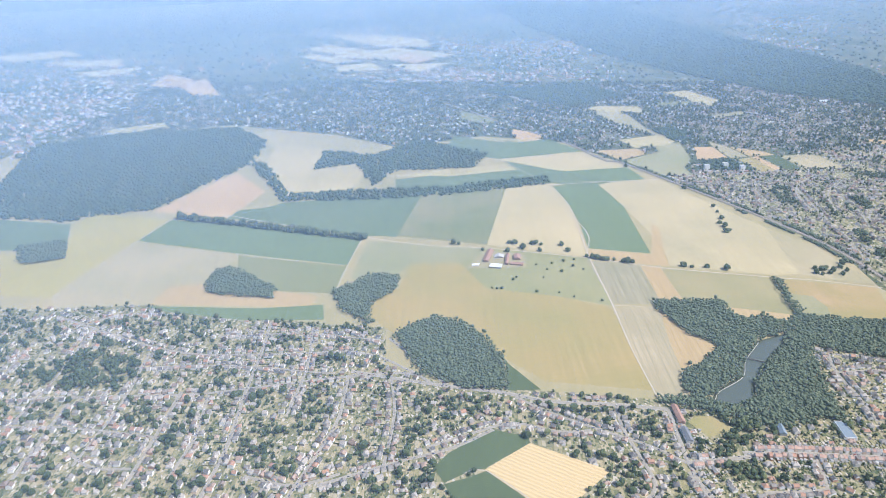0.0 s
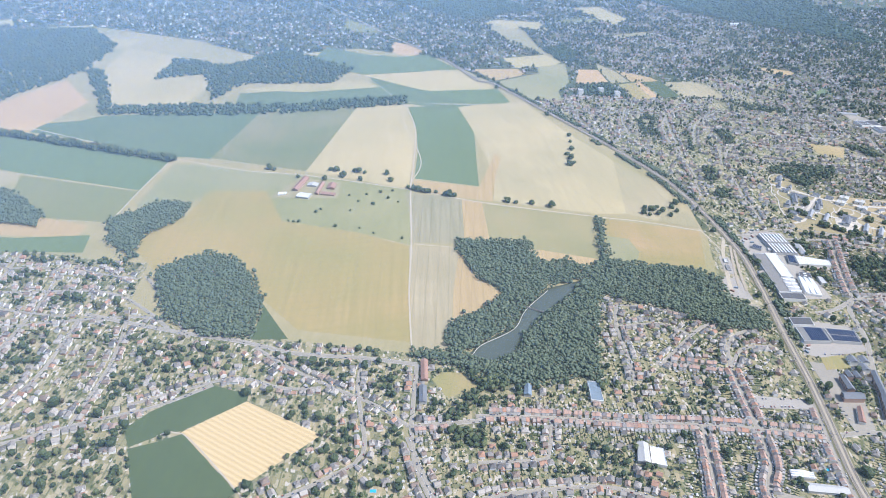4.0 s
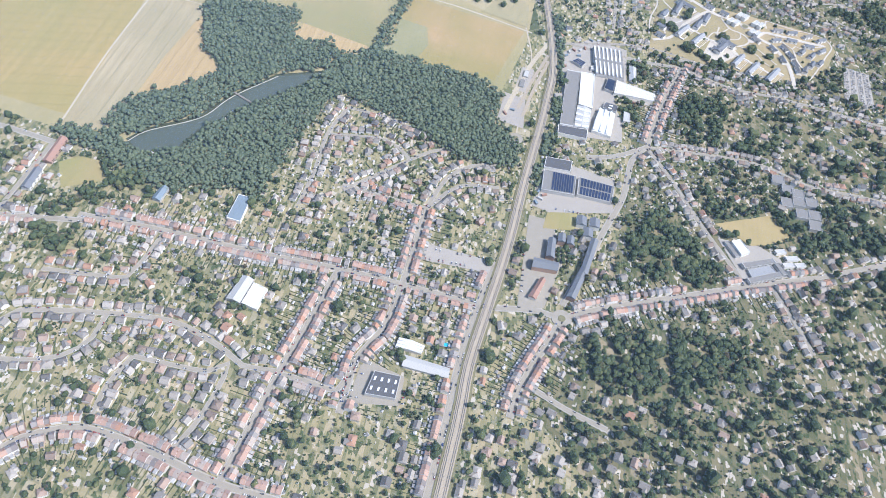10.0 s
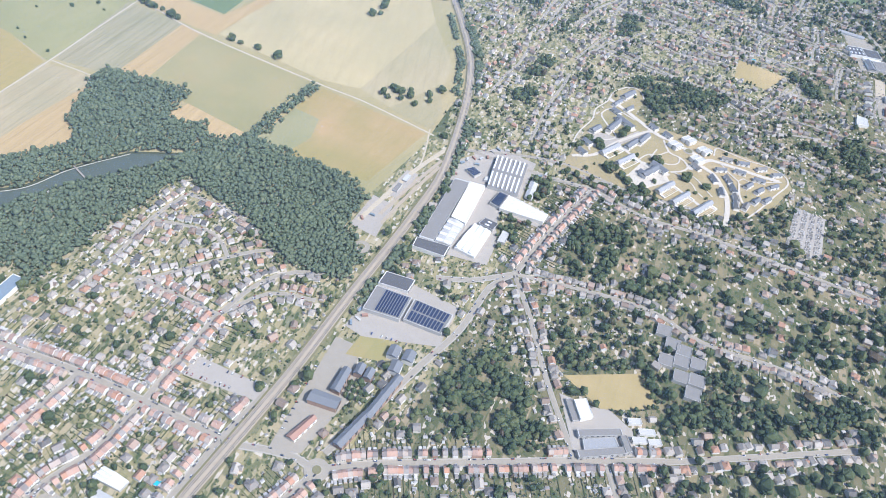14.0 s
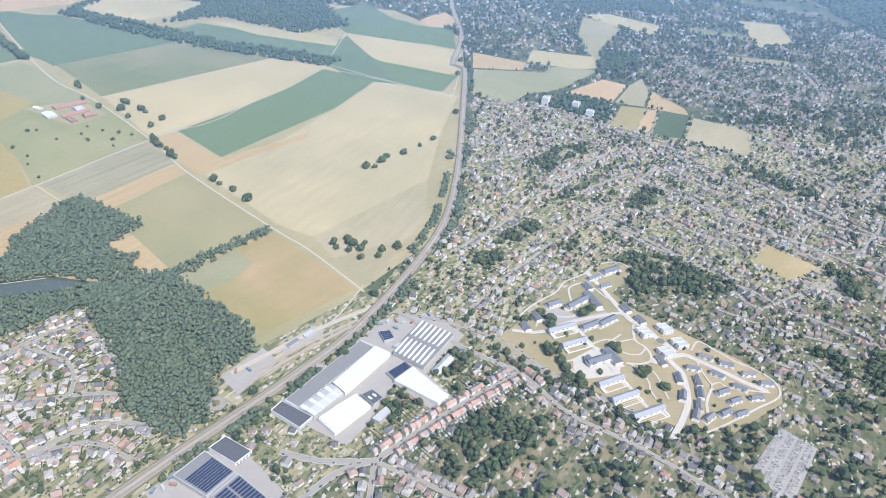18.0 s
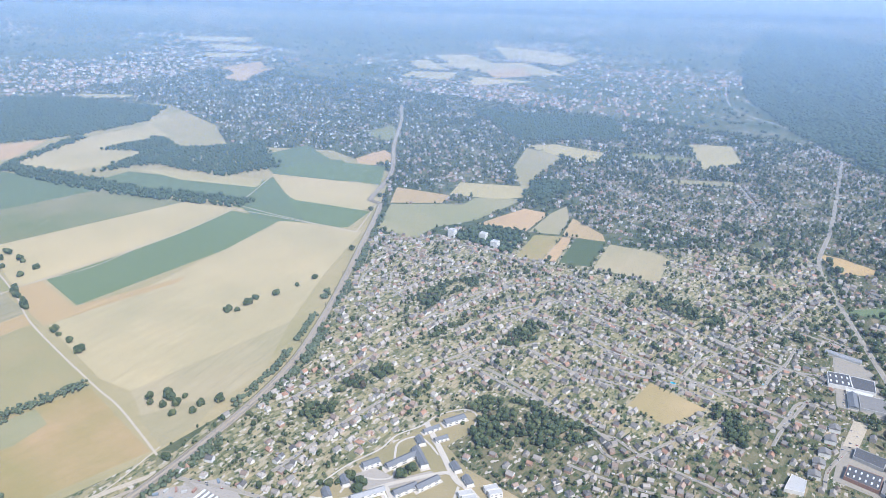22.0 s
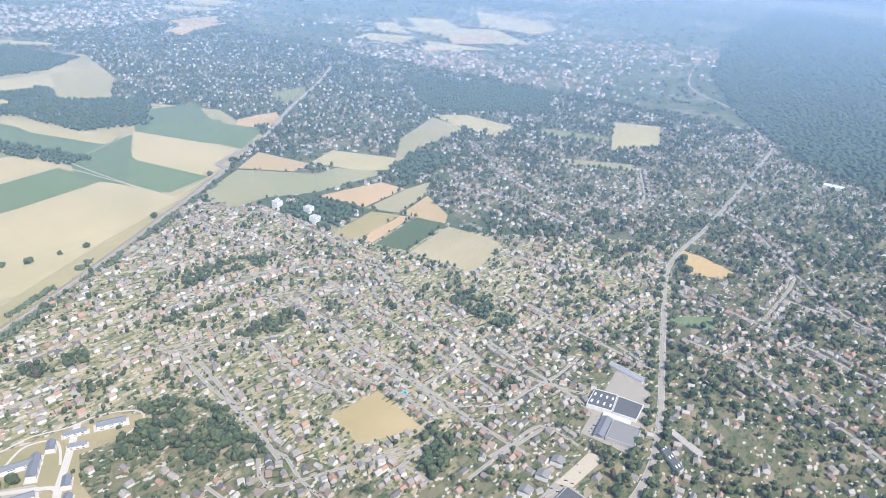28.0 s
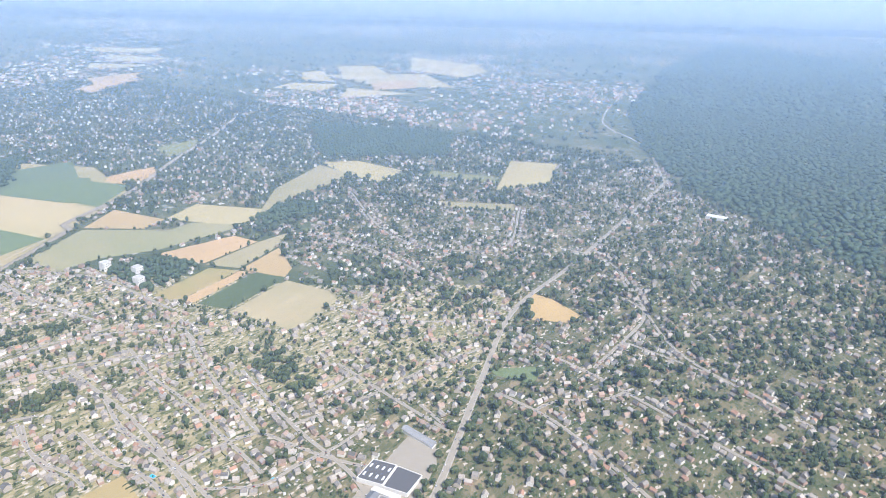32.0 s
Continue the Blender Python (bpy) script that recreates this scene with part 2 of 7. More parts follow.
GROUND = ground_material()
GARDEN = garden_material("town_gardens", [(0.0, (0.22, 0.215, 0.105)), (0.13, (0.38, 0.33, 0.19)), (0.34, (0.48, 0.395, 0.255)), (0.54, (0.26, 0.255, 0.125)), (0.66, (0.52, 0.46, 0.34)), (0.82, (0.35, 0.315, 0.165))], 0.42, worn=(0.25, 0.225, 0.12), dry=(0.38, 0.315, 0.195), paved=0.07)
MIXED = garden_material("shady_town_gardens", [(0.0, (0.15, 0.15, 0.08)), (0.25, (0.31, 0.26, 0.15)), (0.42, (0.12, 0.128, 0.065)), (0.62, (0.44, 0.355, 0.24)), (0.76, (0.22, 0.20, 0.11))], 0.3, 14, worn=(0.145, 0.135, 0.075), dry=(0.30, 0.245, 0.15), paved=0.08)
LEAFY = garden_material("leafy_gardens", [(0.0, (0.10, 0.108, 0.055)), (0.3, (0.20, 0.175, 0.10)), (0.55, (0.09, 0.10, 0.05)), (0.75, (0.34, 0.27, 0.175)), (0.9, (0.17, 0.16, 0.085))], 0.2, 30, worn=(0.14, 0.13, 0.075), dry=(0.27, 0.22, 0.14), paved=0.06)
FARM = crop_material("field_edges", (0.40, 0.35, 0.22), 20, 5.0, 0.08, 0.6, (0.27, 0.27, 0.15))


def plain(name, c, spread=0.25, scale=0.5, rough=0.9, spec=0.2, metal=0.0, bump=0.2):
    m = Mat(name, rough, spec)
    m.b.inputs["Metallic"].default_value = metal
    col = m.mix(m.math("MULTIPLY", m.noise(scale, 5.0, 0.65), spread * 2), c, dim(c, 0.55))
    col = m.mix(m.math("MULTIPLY", m.noise(scale * 0.08, 3.0), spread), col, dim(c, 1.25))
    if bump:
        m.bump(m.noise(scale * 3, 3.0), bump, 0.1)
    return m.done(col)


def varied(name, stops, spread=0.25, scale=0.8, rough=0.85, spec=0.2, lines=0.0):
    m = Mat(name, rough, spec)
    col = m.ramp(m.chance(), stops, constant=True)
    n = m.noise(scale, 4.0, 0.65)
    col = m.mix(m.math("MULTIPLY", n, spread * 2), col, m.mix(0.6, col, (0.06, 0.06, 0.05)))
    if lines:
        w = m.node("ShaderNodeTexWave")
        w.bands_direction = "Z"
        m.put(w, "Vector", m.pos)
        m.put(w, "Scale", 2.2)
        col = m.mix(m.math("MULTIPLY", w.outputs["Fac"], lines), col, m.mix(0.5, col, (0.04, 0.04, 0.04)))
    m.bump(n, 0.25, 0.08)
    return m.done(col)


ASPHALT = plain("worn_asphalt", (0.36, 0.325, 0.265), 0.3, 0.35)
PAVING = plain("pale_paving", (0.42, 0.39, 0.34), 0.2, 0.8)
DIRT = plain("dusty_track", (0.50, 0.43, 0.32), 0.2, 0.4)
GRAVEL = plain("pale_gravel", (0.56, 0.51, 0.43), 0.15, 0.8)
ZINC = plain("zinc_roof", (0.33, 0.335, 0.34), 0.15, 0.8, 0.5, 0.4)
BALLAST = plain("rail_ballast", (0.43, 0.365, 0.275), 0.3, 0.6)
STEEL = plain("rail_steel", (0.30, 0.29, 0.28), 0.2, 0.5, 0.4, 0.5, 0.9)
VERGE = plain("grassy_verge", (0.22, 0.205, 0.115), 0.35, 0.25)
CONCRETE = plain("yard_concrete", (0.40, 0.365, 0.315), 0.25, 0.25)
BANK = plain("lake_edging", (0.52, 0.49, 0.41), 0.2, 0.6)
WALL = varied("house_wall", [(0.0, (0.70, 0.66, 0.58)), (0.3, (0.82, 0.80, 0.76)), (0.58, (0.46, 0.30, 0.22)), (0.68, (0.62, 0.50, 0.40)), (0.78, (0.84, 0.82, 0.78)), (0.93, (0.48, 0.44, 0.38))], 0.15)
ROOF = varied("detached_roof", [(0.0, (0.31, 0.285, 0.255)), (0.25, (0.43, 0.39, 0.34)), (0.44, (0.17, 0.162, 0.155)), (0.57, (0.44, 0.325, 0.255)), (0.67, (0.50, 0.455, 0.40)), (0.81, (0.47, 0.28, 0.19)), (0.89, (0.29, 0.225, 0.18))], 0.25, lines=0.2)
ROOF_RED = varied("terrace_roof", [(0.0, (0.52, 0.345, 0.265)), (0.2, (0.42, 0.29, 0.235)), (0.36, (0.55, 0.37, 0.285)), (0.54, (0.26, 0.23, 0.215)), (0.65, (0.50, 0.42, 0.355)), (0.80, (0.36, 0.33, 0.305)), (0.90, (0.53, 0.30, 0.20))], 0.25, lines=0.2)
FARWALL = varied("town_wall", [(0.0, (0.52, 0.46, 0.39)), (0.35, (0.74, 0.71, 0.65)), (0.6, (0.44, 0.31, 0.24)), (0.8, (0.42, 0.38, 0.33))], 0.15)
CHIMNEY = varied("chimney_brick", [(0.0, (0.30, 0.16, 0.11)), (0.5, (0.36, 0.24, 0.18)), (0.8, (0.50, 0.46, 0.42))], 0.2)
FLAT = varied("flat_roof", [(0.0, (0.30, 0.29, 0.28)), (0.4, (0.44, 0.43, 0.41)), (0.7, (0.19, 0.19, 0.19)), (0.85, (0.58, 0.57, 0.55))], 0.25)
WHITE = plain("white_sheet_roof", (0.66, 0.66, 0.64), 0.14, 0.4, 0.5, 0.4)
PALE = plain("pale_sheet_roof", (0.50, 0.49, 0.465), 0.15, 0.4, 0.6, 0.3)
DARKROOF = plain("dark_felt_roof", (0.12, 0.12, 0.125), 0.2, 0.4)
GREYROOF = plain("grey_felt_roof", (0.25, 0.24, 0.225), 0.2, 0.4)
SLATE = plain("blue_slate_roof", (0.20, 0.21, 0.225), 0.2, 0.8)
BLUEHALL = plain("blue_sheet_roof", (0.22, 0.27, 0.31), 0.15, 0.6, 0.5)
REDROOF = plain("red_tile_roof", (0.38, 0.235, 0.18), 0.25, 0.6)
PANEL = plain("solar_cells", (0.035, 0.05, 0.10), 0.1, 1.0, 0.15, 0.6, 0.0, 0.0)
SKYLIGHT = plain("skylight_sheet", (0.80, 0.82, 0.84), 0.05, 1.0, 0.3, 0.5)
RENDERED = plain("white_render", (0.78, 0.76, 0.71), 0.08, 0.5)
BRICK = plain("brown_brick", (0.40, 0.28, 0.21), 0.2, 0.8)
GLASS = plain("dark_window", (0.04, 0.05, 0.06), 0.1, 1.0, 0.1, 0.6, 0.0, 0.0)
DOORPAINT = varied("door_paint", [(0.0, (0.10, 0.09, 0.08)), (0.3, (0.65, 0.63, 0.6)), (0.6, (0.20, 0.10, 0.06)), (0.8, (0.08, 0.14, 0.22))], 0.1)
CARPAINT = varied("car_paint", [(0.0, (0.75, 0.75, 0.75)), (0.25, (0.05, 0.05, 0.055)), (0.5, (0.30, 0.31, 0.33)), (0.7, (0.35, 0.05, 0.04)), (0.8, (0.06, 0.10, 0.25)), (0.9, (0.15, 0.16, 0.17))], 0.05, rough=0.3, spec=0.5)
TYRE = plain("tyre_rubber", (0.03, 0.03, 0.03), 0.1, 1.0)
BARK = plain("bark", (0.13, 0.10, 0.07), 0.3, 2.0)
POOL = plain("pool_water", (0.05, 0.45, 0.62), 0.05, 0.5, 0.05, 0.5)
TIMBER = plain("grey_timber", (0.42, 0.38, 0.32), 0.2, 1.0)


def leaf_material(name, stops):
    m = Mat(name, 0.8, 0.15)
    col = m.ramp(m.chance(), stops)
    n = m.noise(2.2, 4.0, 0.7)
    col = m.mix(m.ramp(n, [(0.35, (0, 0, 0)), (0.7, (1, 1, 1))]), m.mix(0.22, col, (0.03, 0.045, 0.025)), col)
    col = m.mix(m.math("MULTIPLY", m.noise(0.03, 3.0), 0.35), col, (0.12, 0.15, 0.06))
    m.bump(n, 0.6, 0.4)
    return m.done(col)


LEAF = leaf_material("tree_leaves", [(0.0, (0.042, 0.064, 0.038)), (0.4, (0.062, 0.086, 0.046)), (0.75, (0.092, 0.115, 0.056)), (0.93, (0.16, 0.17, 0.075)), (1.0, (0.10, 0.06, 0.055))])
WOODLEAF = leaf_material("woodland_leaves", [(0.0, (0.11, 0.142, 0.10)), (0.5, (0.13, 0.162, 0.11)), (0.88, (0.15, 0.18, 0.115)), (1.0, (0.22, 0.24, 0.15))])
# Shaded copy of the leaf tones: the far forest's darkness is in the colour.
DARKLEAF = leaf_material("shaded_forest_leaves", [(0.0, (0.055, 0.088, 0.055)), (0.6, (0.066, 0.10, 0.06)), (1.0, (0.085, 0.12, 0.07))])

# ---- mesh helpers ----


def link_mesh(name, me, parent=None, mats=()):
    ob = new(name, me)
    for m in mats:
        if len(me.materials) < len(mats):
            me.materials.append(m)
    if parent is not None:
        ob.parent = parent
    return ob


def mesh_from(name, verts, faces, mats, index=None):
    me = bpy.data.meshes.new(name)
    me.from_pydata([tuple(v) for v in verts], [], faces)
    for m in mats:
        me.materials.append(m)
    if index is not None:
        me.polygons.foreach_set("material_index", index)
    me.update()
    return me


def part(name, shape, material, parent, label=""):
    """Links a shape (vertices, faces) as one mesh under a thing or a part."""
    ob = new(name, mesh_from(name, shape[0], shape[1], [material]))
    ob.parent = parent
    return tagged(ob, label)


def box(x0, x1, y0, y1, z0, z1):
    v = [(x0, y0, z0), (x1, y0, z0), (x1, y1, z0), (x0, y1, z0), (x0, y0, z1), (x1, y0, z1), (x1, y1, z1), (x0, y1, z1)]
    return v, [(3, 2, 1, 0), (4, 5, 6, 7), (0, 1, 5, 4), (1, 2, 6, 5), (2, 3, 7, 6), (3, 0, 4, 7)]


def prism(poly, z0, z1):
    n = len(poly)
    v = [(x, y, z0) for x, y in poly] + [(x, y, z1) for x, y in poly]
    f = [tuple(range(n - 1, -1, -1)), tuple(range(n, 2 * n))]
    return v, f + [(i, (i + 1) % n, n + (i + 1) % n, n + i) for i in range(n)]


def joined(*shapes):
    v, f = [], []
    for sv, sf in shapes:
        k = len(v)
        v += list(sv)
        f += [tuple(i + k for i in face) for face in sf]
    return v, f


def fans(faces):
    tri, own = [], []
    for i, f in enumerate(faces):
        for k in range(1, len(f) - 1):
            tri.append((f[0], f[k], f[k + 1]))
            own.append(i)
    return np.array(tri, int), np.array(own, int)


def template(shapes):
    """shapes: (vertices, faces, material index or list of one a face). Returns arrays for mass()."""
    V, T, I = [], [], []
    k = 0
    for v, f, mi in shapes:
        t, own = fans(f)
        V.append(np.array(v, float))
        T.append(t + k)
        I.append(np.array([mi[o] for o in own] if isinstance(mi, (list, tuple)) else [mi] * len(t)))
        k += len(v)
    return np.concatenate(V), np.concatenate(T), np.concatenate(I)


def mass(name, templates, items, mats, label, category, kind="stuff", soft=False):
    """One mesh of many small pieces. items: rows of template, x, y, z, angle, sx, sy, sz."""
    items = np.array(items, float).reshape(-1, 8)
    if not len(items):
        return None
    V, T, I, k = [], [], [], 0
    for n, (tv, tt, ti) in enumerate(templates):
        rows = items[items[:, 0].astype(int) == n]
        if not len(rows):
            continue
        p = tv[None] * rows[:, None, 5:8]
        c, s = np.cos(rows[:, 4])[:, None], np.sin(rows[:, 4])[:, None]
        q = np.stack([p[..., 0] * c - p[..., 1] * s, p[..., 0] * s + p[..., 1] * c, p[..., 2]], -1) + rows[:, None, 1:4]
        V.append(q.reshape(-1, 3))
        T.append((tt[None] + (np.arange(len(rows)) * len(tv))[:, None, None]).reshape(-1, 3) + k)
        I.append(np.tile(ti, len(rows)))
        k += len(rows) * len(tv)
    V, T, I = np.concatenate(V), np.concatenate(T), np.concatenate(I)
    me = bpy.data.meshes.new(name)
    me.vertices.add(len(V))
    me.vertices.foreach_set("co", V.astype(np.float32).ravel())
    me.loops.add(len(T) * 3)
    me.loops.foreach_set("vertex_index", T.astype(np.int32).ravel())
    me.polygons.add(len(T))
    me.polygons.foreach_set("loop_start", (np.arange(len(T)) * 3).astype(np.int32))
    me.polygons.foreach_set("material_index", I.astype(np.int32))
    me.polygons.foreach_set("use_smooth", np.full(len(T), soft))
    for m in mats:
        me.materials.append(m)
    me.update(calc_edges=True)
    me.validate()
    ob = new(name, me)
    return tagged(ob, label, category, kind=kind)


def sheet(name, poly, z, material, label, category="ground"):
    ob = new(name, mesh_from(name, [(x, y, z) for x, y in poly], [tuple(range(len(poly)))], [material]))
    return tagged(ob, label, category, kind="structure")


def smooth_line(pts, step=6.0):
    """A rounded line through the points, sampled about every step metres."""
    p = [np.array(a, float) for a in pts]
    p = [2 * p[0] - p[1]] + p + [2 * p[-1] - p[-2]]
    out = []
    for a, b, c, d in zip(p, p[1:], p[2:], p[3:]):
        n = max(1, int(np.linalg.norm(c - b) / step))
        for u in np.arange(n) / n:
            out.append(0.5 * (2 * b + (c - a) * u + (2 * a - 5 * b + 4 * c - d) * u**2 + (3 * b - a - 3 * c + d) * u**3))
    return np.array(out + [p[-2]])


def sides(line, half, shift=0.0):
    d = np.gradient(line, axis=0)
    d /= np.linalg.norm(d, axis=1)[:, None] + 1e-9
    n = np.stack([-d[:, 1], d[:, 0]], 1)
    return line + n * (shift + half), line + n * (shift - half)


def ribbon(line, width, z, shift=0.0, thick=0.0):
    a, b = sides(line, width / 2, shift)
    n = len(line)
    v = [(*p, z) for p in a] + [(*p, z) for p in b]
    f = [(i, n + i, n + i + 1, i + 1) for i in range(n - 1)]
    if thick:
        v += [(*p, z - thick) for p in a] + [(*p, z - thick) for p in b]
        f += [(i + 1, 2 * n + i + 1, 2 * n + i, i) for i in range(n - 1)] + [(n + i, 3 * n + i, 3 * n + i + 1, n + i + 1) for i in range(n - 1)]
    return v, f


# ---- the plan: a raster of what the land is used for ----
X0, Y0, NX, NY = -650, 180, 3600, 2600
GX, GY = np.meshgrid(np.arange(NX) / 2 + X0 + 0.25, np.arange(NY) / 2 + Y0 + 0.25)
USE = np.zeros((NY, NX), np.uint8)  # 0 garden land, 1 closed, 2 wood, 3 road, 4 house
FIELDS, WOODS, GROVES, STREETS = [], [], [], []


def inside(poly, x, y):
    hit = np.zeros(np.shape(x), bool)
    for (xa, ya), (xb, yb) in zip(poly, poly[1:] + poly[:1]):
        if ya != yb:
            hit ^= ((ya > y) != (yb > y)) & (x < (xb - xa) * (y - ya) / (yb - ya) + xa)
    return hit


def stamp(poly, value):
    xs, ys = [p[0] for p in poly], [p[1] for p in poly]
    i0, i1 = max(0, int(2 * (min(xs) - X0)) - 1), min(NX, int(2 * (max(xs) - X0)) + 2)
    j0, j1 = max(0, int(2 * (min(ys) - Y0)) - 1), min(NY, int(2 * (max(ys) - Y0)) + 2)
    if i1 > i0 and j1 > j0:
        w = inside(poly, GX[j0:j1, i0:i1], GY[j0:j1, i0:i1])
        USE[j0:j1, i0:i1][w] = value


def stamp_line(line, half, value):
    k = int(2 * half) + 2
    for x, y in line:
        i0, j0 = int(2 * (x - X0)) - k, int(2 * (y - Y0)) - k
        if i0 < 0 or j0 < 0 or i0 + 2 * k >= NX or j0 + 2 * k >= NY:
            continue
        part_x, part_y = GX[j0:j0 + 2 * k, i0:i0 + 2 * k], GY[j0:j0 + 2 * k, i0:i0 + 2 * k]
        USE[j0:j0 + 2 * k, i0:i0 + 2 * k][(part_x - x) ** 2 + (part_y - y) ** 2 < half * half] = value


def use_at(x, y):
    i, j = int(2 * (x - X0)) if x >= X0 else -1, int(2 * (y - Y0)) if y >= Y0 else -1
    return USE[j, i] if 0 <= i < NX and 0 <= j < NY else 9


def field(name, kind, poly):
    FIELDS.append((name, kind, poly))


def street(kind, width, pts):
    STREETS.append((kind, width * {"lane": 0.62, "detached": 0.64}.get(kind, 0.74), pts))


FARMLAND = [(-520, 475), (-310, 480), (-230, 486), (-90, 456), (-40, 450), (-36, 400), (0, 379), (66, 370), (137, 360), (165, 352), (250, 438), (330, 455), (350, 450), (362, 500), (368, 584), (342, 657), (286, 771), (231, 876), (176, 972), (60, 1010), (-60, 950), (-160, 1020), (-330, 1080), (-560, 980), (-640, 700)]
stamp(FARMLAND, 1)

field("barley", "barley", [(-65, 481), (-34, 515), (-27, 562), (18, 564), (38, 514), (96, 499), (135, 480), (136, 417), (136, 370), (69, 380), (38, 416), (10, 448), (-7, 464), (-34, 442)])
field("pasture", "pasture", [(18, 564), (46, 597), (135, 574), (136, 482), (96, 499), (38, 514)])
field("meadow", "meadow", [(-54, 543), (-10, 602), (46, 597), (18, 564), (-27, 562)])
field("beet", "green_b", [(-251, 687), (-187, 708), (-34, 749), (-43, 627), (-78, 627), (-164, 660), (-247, 681)])
field("fallow", "brown_green", [(-34, 749), (76, 774), (44, 605), (-43, 627)])
field("wheat", "straw", [(76, 774), (127, 783), (139, 713), (135, 617), (133, 576), (44, 605)])
field("maize", "green_a", [(131, 779), (185, 786), (198, 708), (193, 584), (138, 596), (141, 653), (140, 713)])
field("wheat", "straw_b", [(187, 788), (263, 803), (292, 722), (325, 647), (309, 540), (285, 538), (203, 558), (209, 604), (198, 708)])
field("wheat", "straw_c", [(325, 647), (353, 595), (357, 538), (347, 522), (309, 540)])
field("bare", "tan", [(138, 593), (193, 582), (199, 603), (214, 657), (218, 645), (208, 597), (202, 556), (181, 560), (135, 574)])
field("stubble", "grey_green", [(131, 569), (177, 559), (175, 486), (137, 486)])
field("stubble", "tan", [(177, 559), (193, 553), (194, 484), (175, 486)])
field("stubble", "grey_tan", [(194, 552), (282, 532), (272, 468), (228, 480), (194, 484)])
field("stubble", "tan", [(228, 480), (271, 468), (257, 458), (241, 464), (223, 465)])
field("meadow", "dry_brown", [(288, 530), (360, 513), (345, 458), (274, 464)])
field("meadow", "meadow", [(283, 503), (300, 499), (303, 480), (297, 463), (276, 465)])
field("stubble", "streaked", [(134, 480), (171, 480), (164, 426), (159, 363), (138, 362), (136, 417)])
field("stubble", "tan", [(171, 480), (179, 446), (196, 422), (188, 406), (165, 396), (161, 376), (164, 426)])
field("harvested wheat", "harvest", [(25, 297), (52, 319), (93, 296), (59, 262)])
field("crop", "crop_dark", [(-3, 299), (6, 311), (32, 331), (52, 324), (52, 319), (25, 298), (14, 294), (3, 287)])
field("crop", "crop_dark", [(3, 286), (16, 291), (26, 296), (59, 261), (50, 249), (41, 240), (20, 245)])
field("stubble", "tan_b", [(-307, 696), (-253, 832), (-201, 760), (-222, 674)])
field("wheat", "straw", [(-227, 848), (-234, 970), (-157, 940), (-161, 842), (-109, 871), (-91, 823), (-105, 769), (-172, 746), (-210, 797)])
field("meadow", "straw_d", [(-280, 1009), (-232, 1018), (-233, 964), (-254, 971)])
field("barley", "barley_b", [(-404, 584), (-350, 596), (-371, 656), (-366, 688), (-281, 674), (-292, 615), (-313, 516), (-313, 499), (-385, 505), (-435, 584)])
field("beet", "green_b", [(-495, 679), (-376, 659), (-351, 599), (-438, 589)])
field("beet", "green_a", [(-278, 671), (-199, 655), (-76, 617), (-82, 559), (-186, 585), (-291, 616)])
field("wheat", "straw_c", [(-292, 612), (-186, 583), (-193, 526), (-225, 520), (-231, 486), (-300, 482), (-314, 504)])
field("beet", "green_c", [(-185, 581), (-82, 557), (-86, 505), (-137, 510), (-173, 537)])
field("stubble", "tan", [(-224, 518), (-193, 524), (-99, 500), (-101, 481), (-141, 483), (-230, 486)])
field("beet", "green_a", [(-232, 484), (-140, 480), (-92, 486), (-88, 462), (-148, 461), (-213, 475)])
field("meadow", "meadow", [(-70, 614), (27, 599), (36, 571), (-27, 565), (-38, 536), (-76, 531)])
field("beet", "green_b", [(-215, 680), (-174, 722), (-113, 736), (-22, 745), (-43, 624), (-77, 631), (-124, 647)])
field("beet", "green_b", [(-55, 805), (71, 845), (87, 869), (122, 803), (13, 762), (-51, 749)])
field("beet", "green_a", [(89, 845), (128, 849), (244, 802), (124, 788)])
field("wheat", "straw", [(83, 864), (168, 922), (229, 851), (155, 837), (102, 869)])
field("beet", "green_b", [(15, 929), (97, 982), (177, 927), (88, 882)])
field("stubble", "tan_b", [(106, 1038), (146, 988), (121, 982), (106, 998)])
field("wheat", "straw_d", [(-56, 818), (7, 846), (80, 869), (99, 845), (14, 817)])
field("crop", "crop_dark", [(45, 404), (65, 371), (44, 370)])
field("clearing", "straw_d", [(-462, 752), (-476, 815), (-442, 762), (-445, 743)])
field("clearing", "straw_d", [(-348, 727), (-345, 746), (-332, 723), (-340, 719)])
field("stubble", "straw", [(-957, 1721), (-787, 1771), (-756, 1666), (-868, 1652)])
field("stubble", "straw", [(-817, 1574), (-697, 1649), (-691, 1572), (-740, 1516)])
field("stubble", "tan_b", [(-526, 1421), (-499, 1498), (-416, 1316), (-466, 1307)])
field("stubble", "straw", [(-287, 1798), (-128, 1971), (40, 1830), (-86, 1738)])
field("stubble", "straw", [(-252, 1656), (-165, 1705), (-130, 1606), (-229, 1578)])
field("stubble", "straw", [(-123, 1679), (24, 1701), (-53, 1574)])
field("meadow", "straw_d", [(-515, 1049), (-443, 1100), (-420, 1062), (-490, 1022)])
field("wheat", "straw", [(74, 890), (163, 917), (196, 925), (234, 856), (147, 839)])
field("beet", "green_a", [(152, 836), (236, 852), (246, 806), (206, 793)])
field("beet", "green_b", [(109, 802), (83, 882), (208, 794), (165, 774)])
field("beet", "green_b", [(6, 943), (18, 1010), (91, 973), (94, 947), (40, 931)])
field("beet", "green_a", [(76, 897), (65, 934), (95, 970), (156, 989), (193, 927), (162, 921)])
field("stubble", "tan_b", [(108, 1002), (109, 1052), (146, 1027), (149, 994)])
field("stubble", "tan", [(236, 885), (212, 931), (271, 940), (278, 914)])
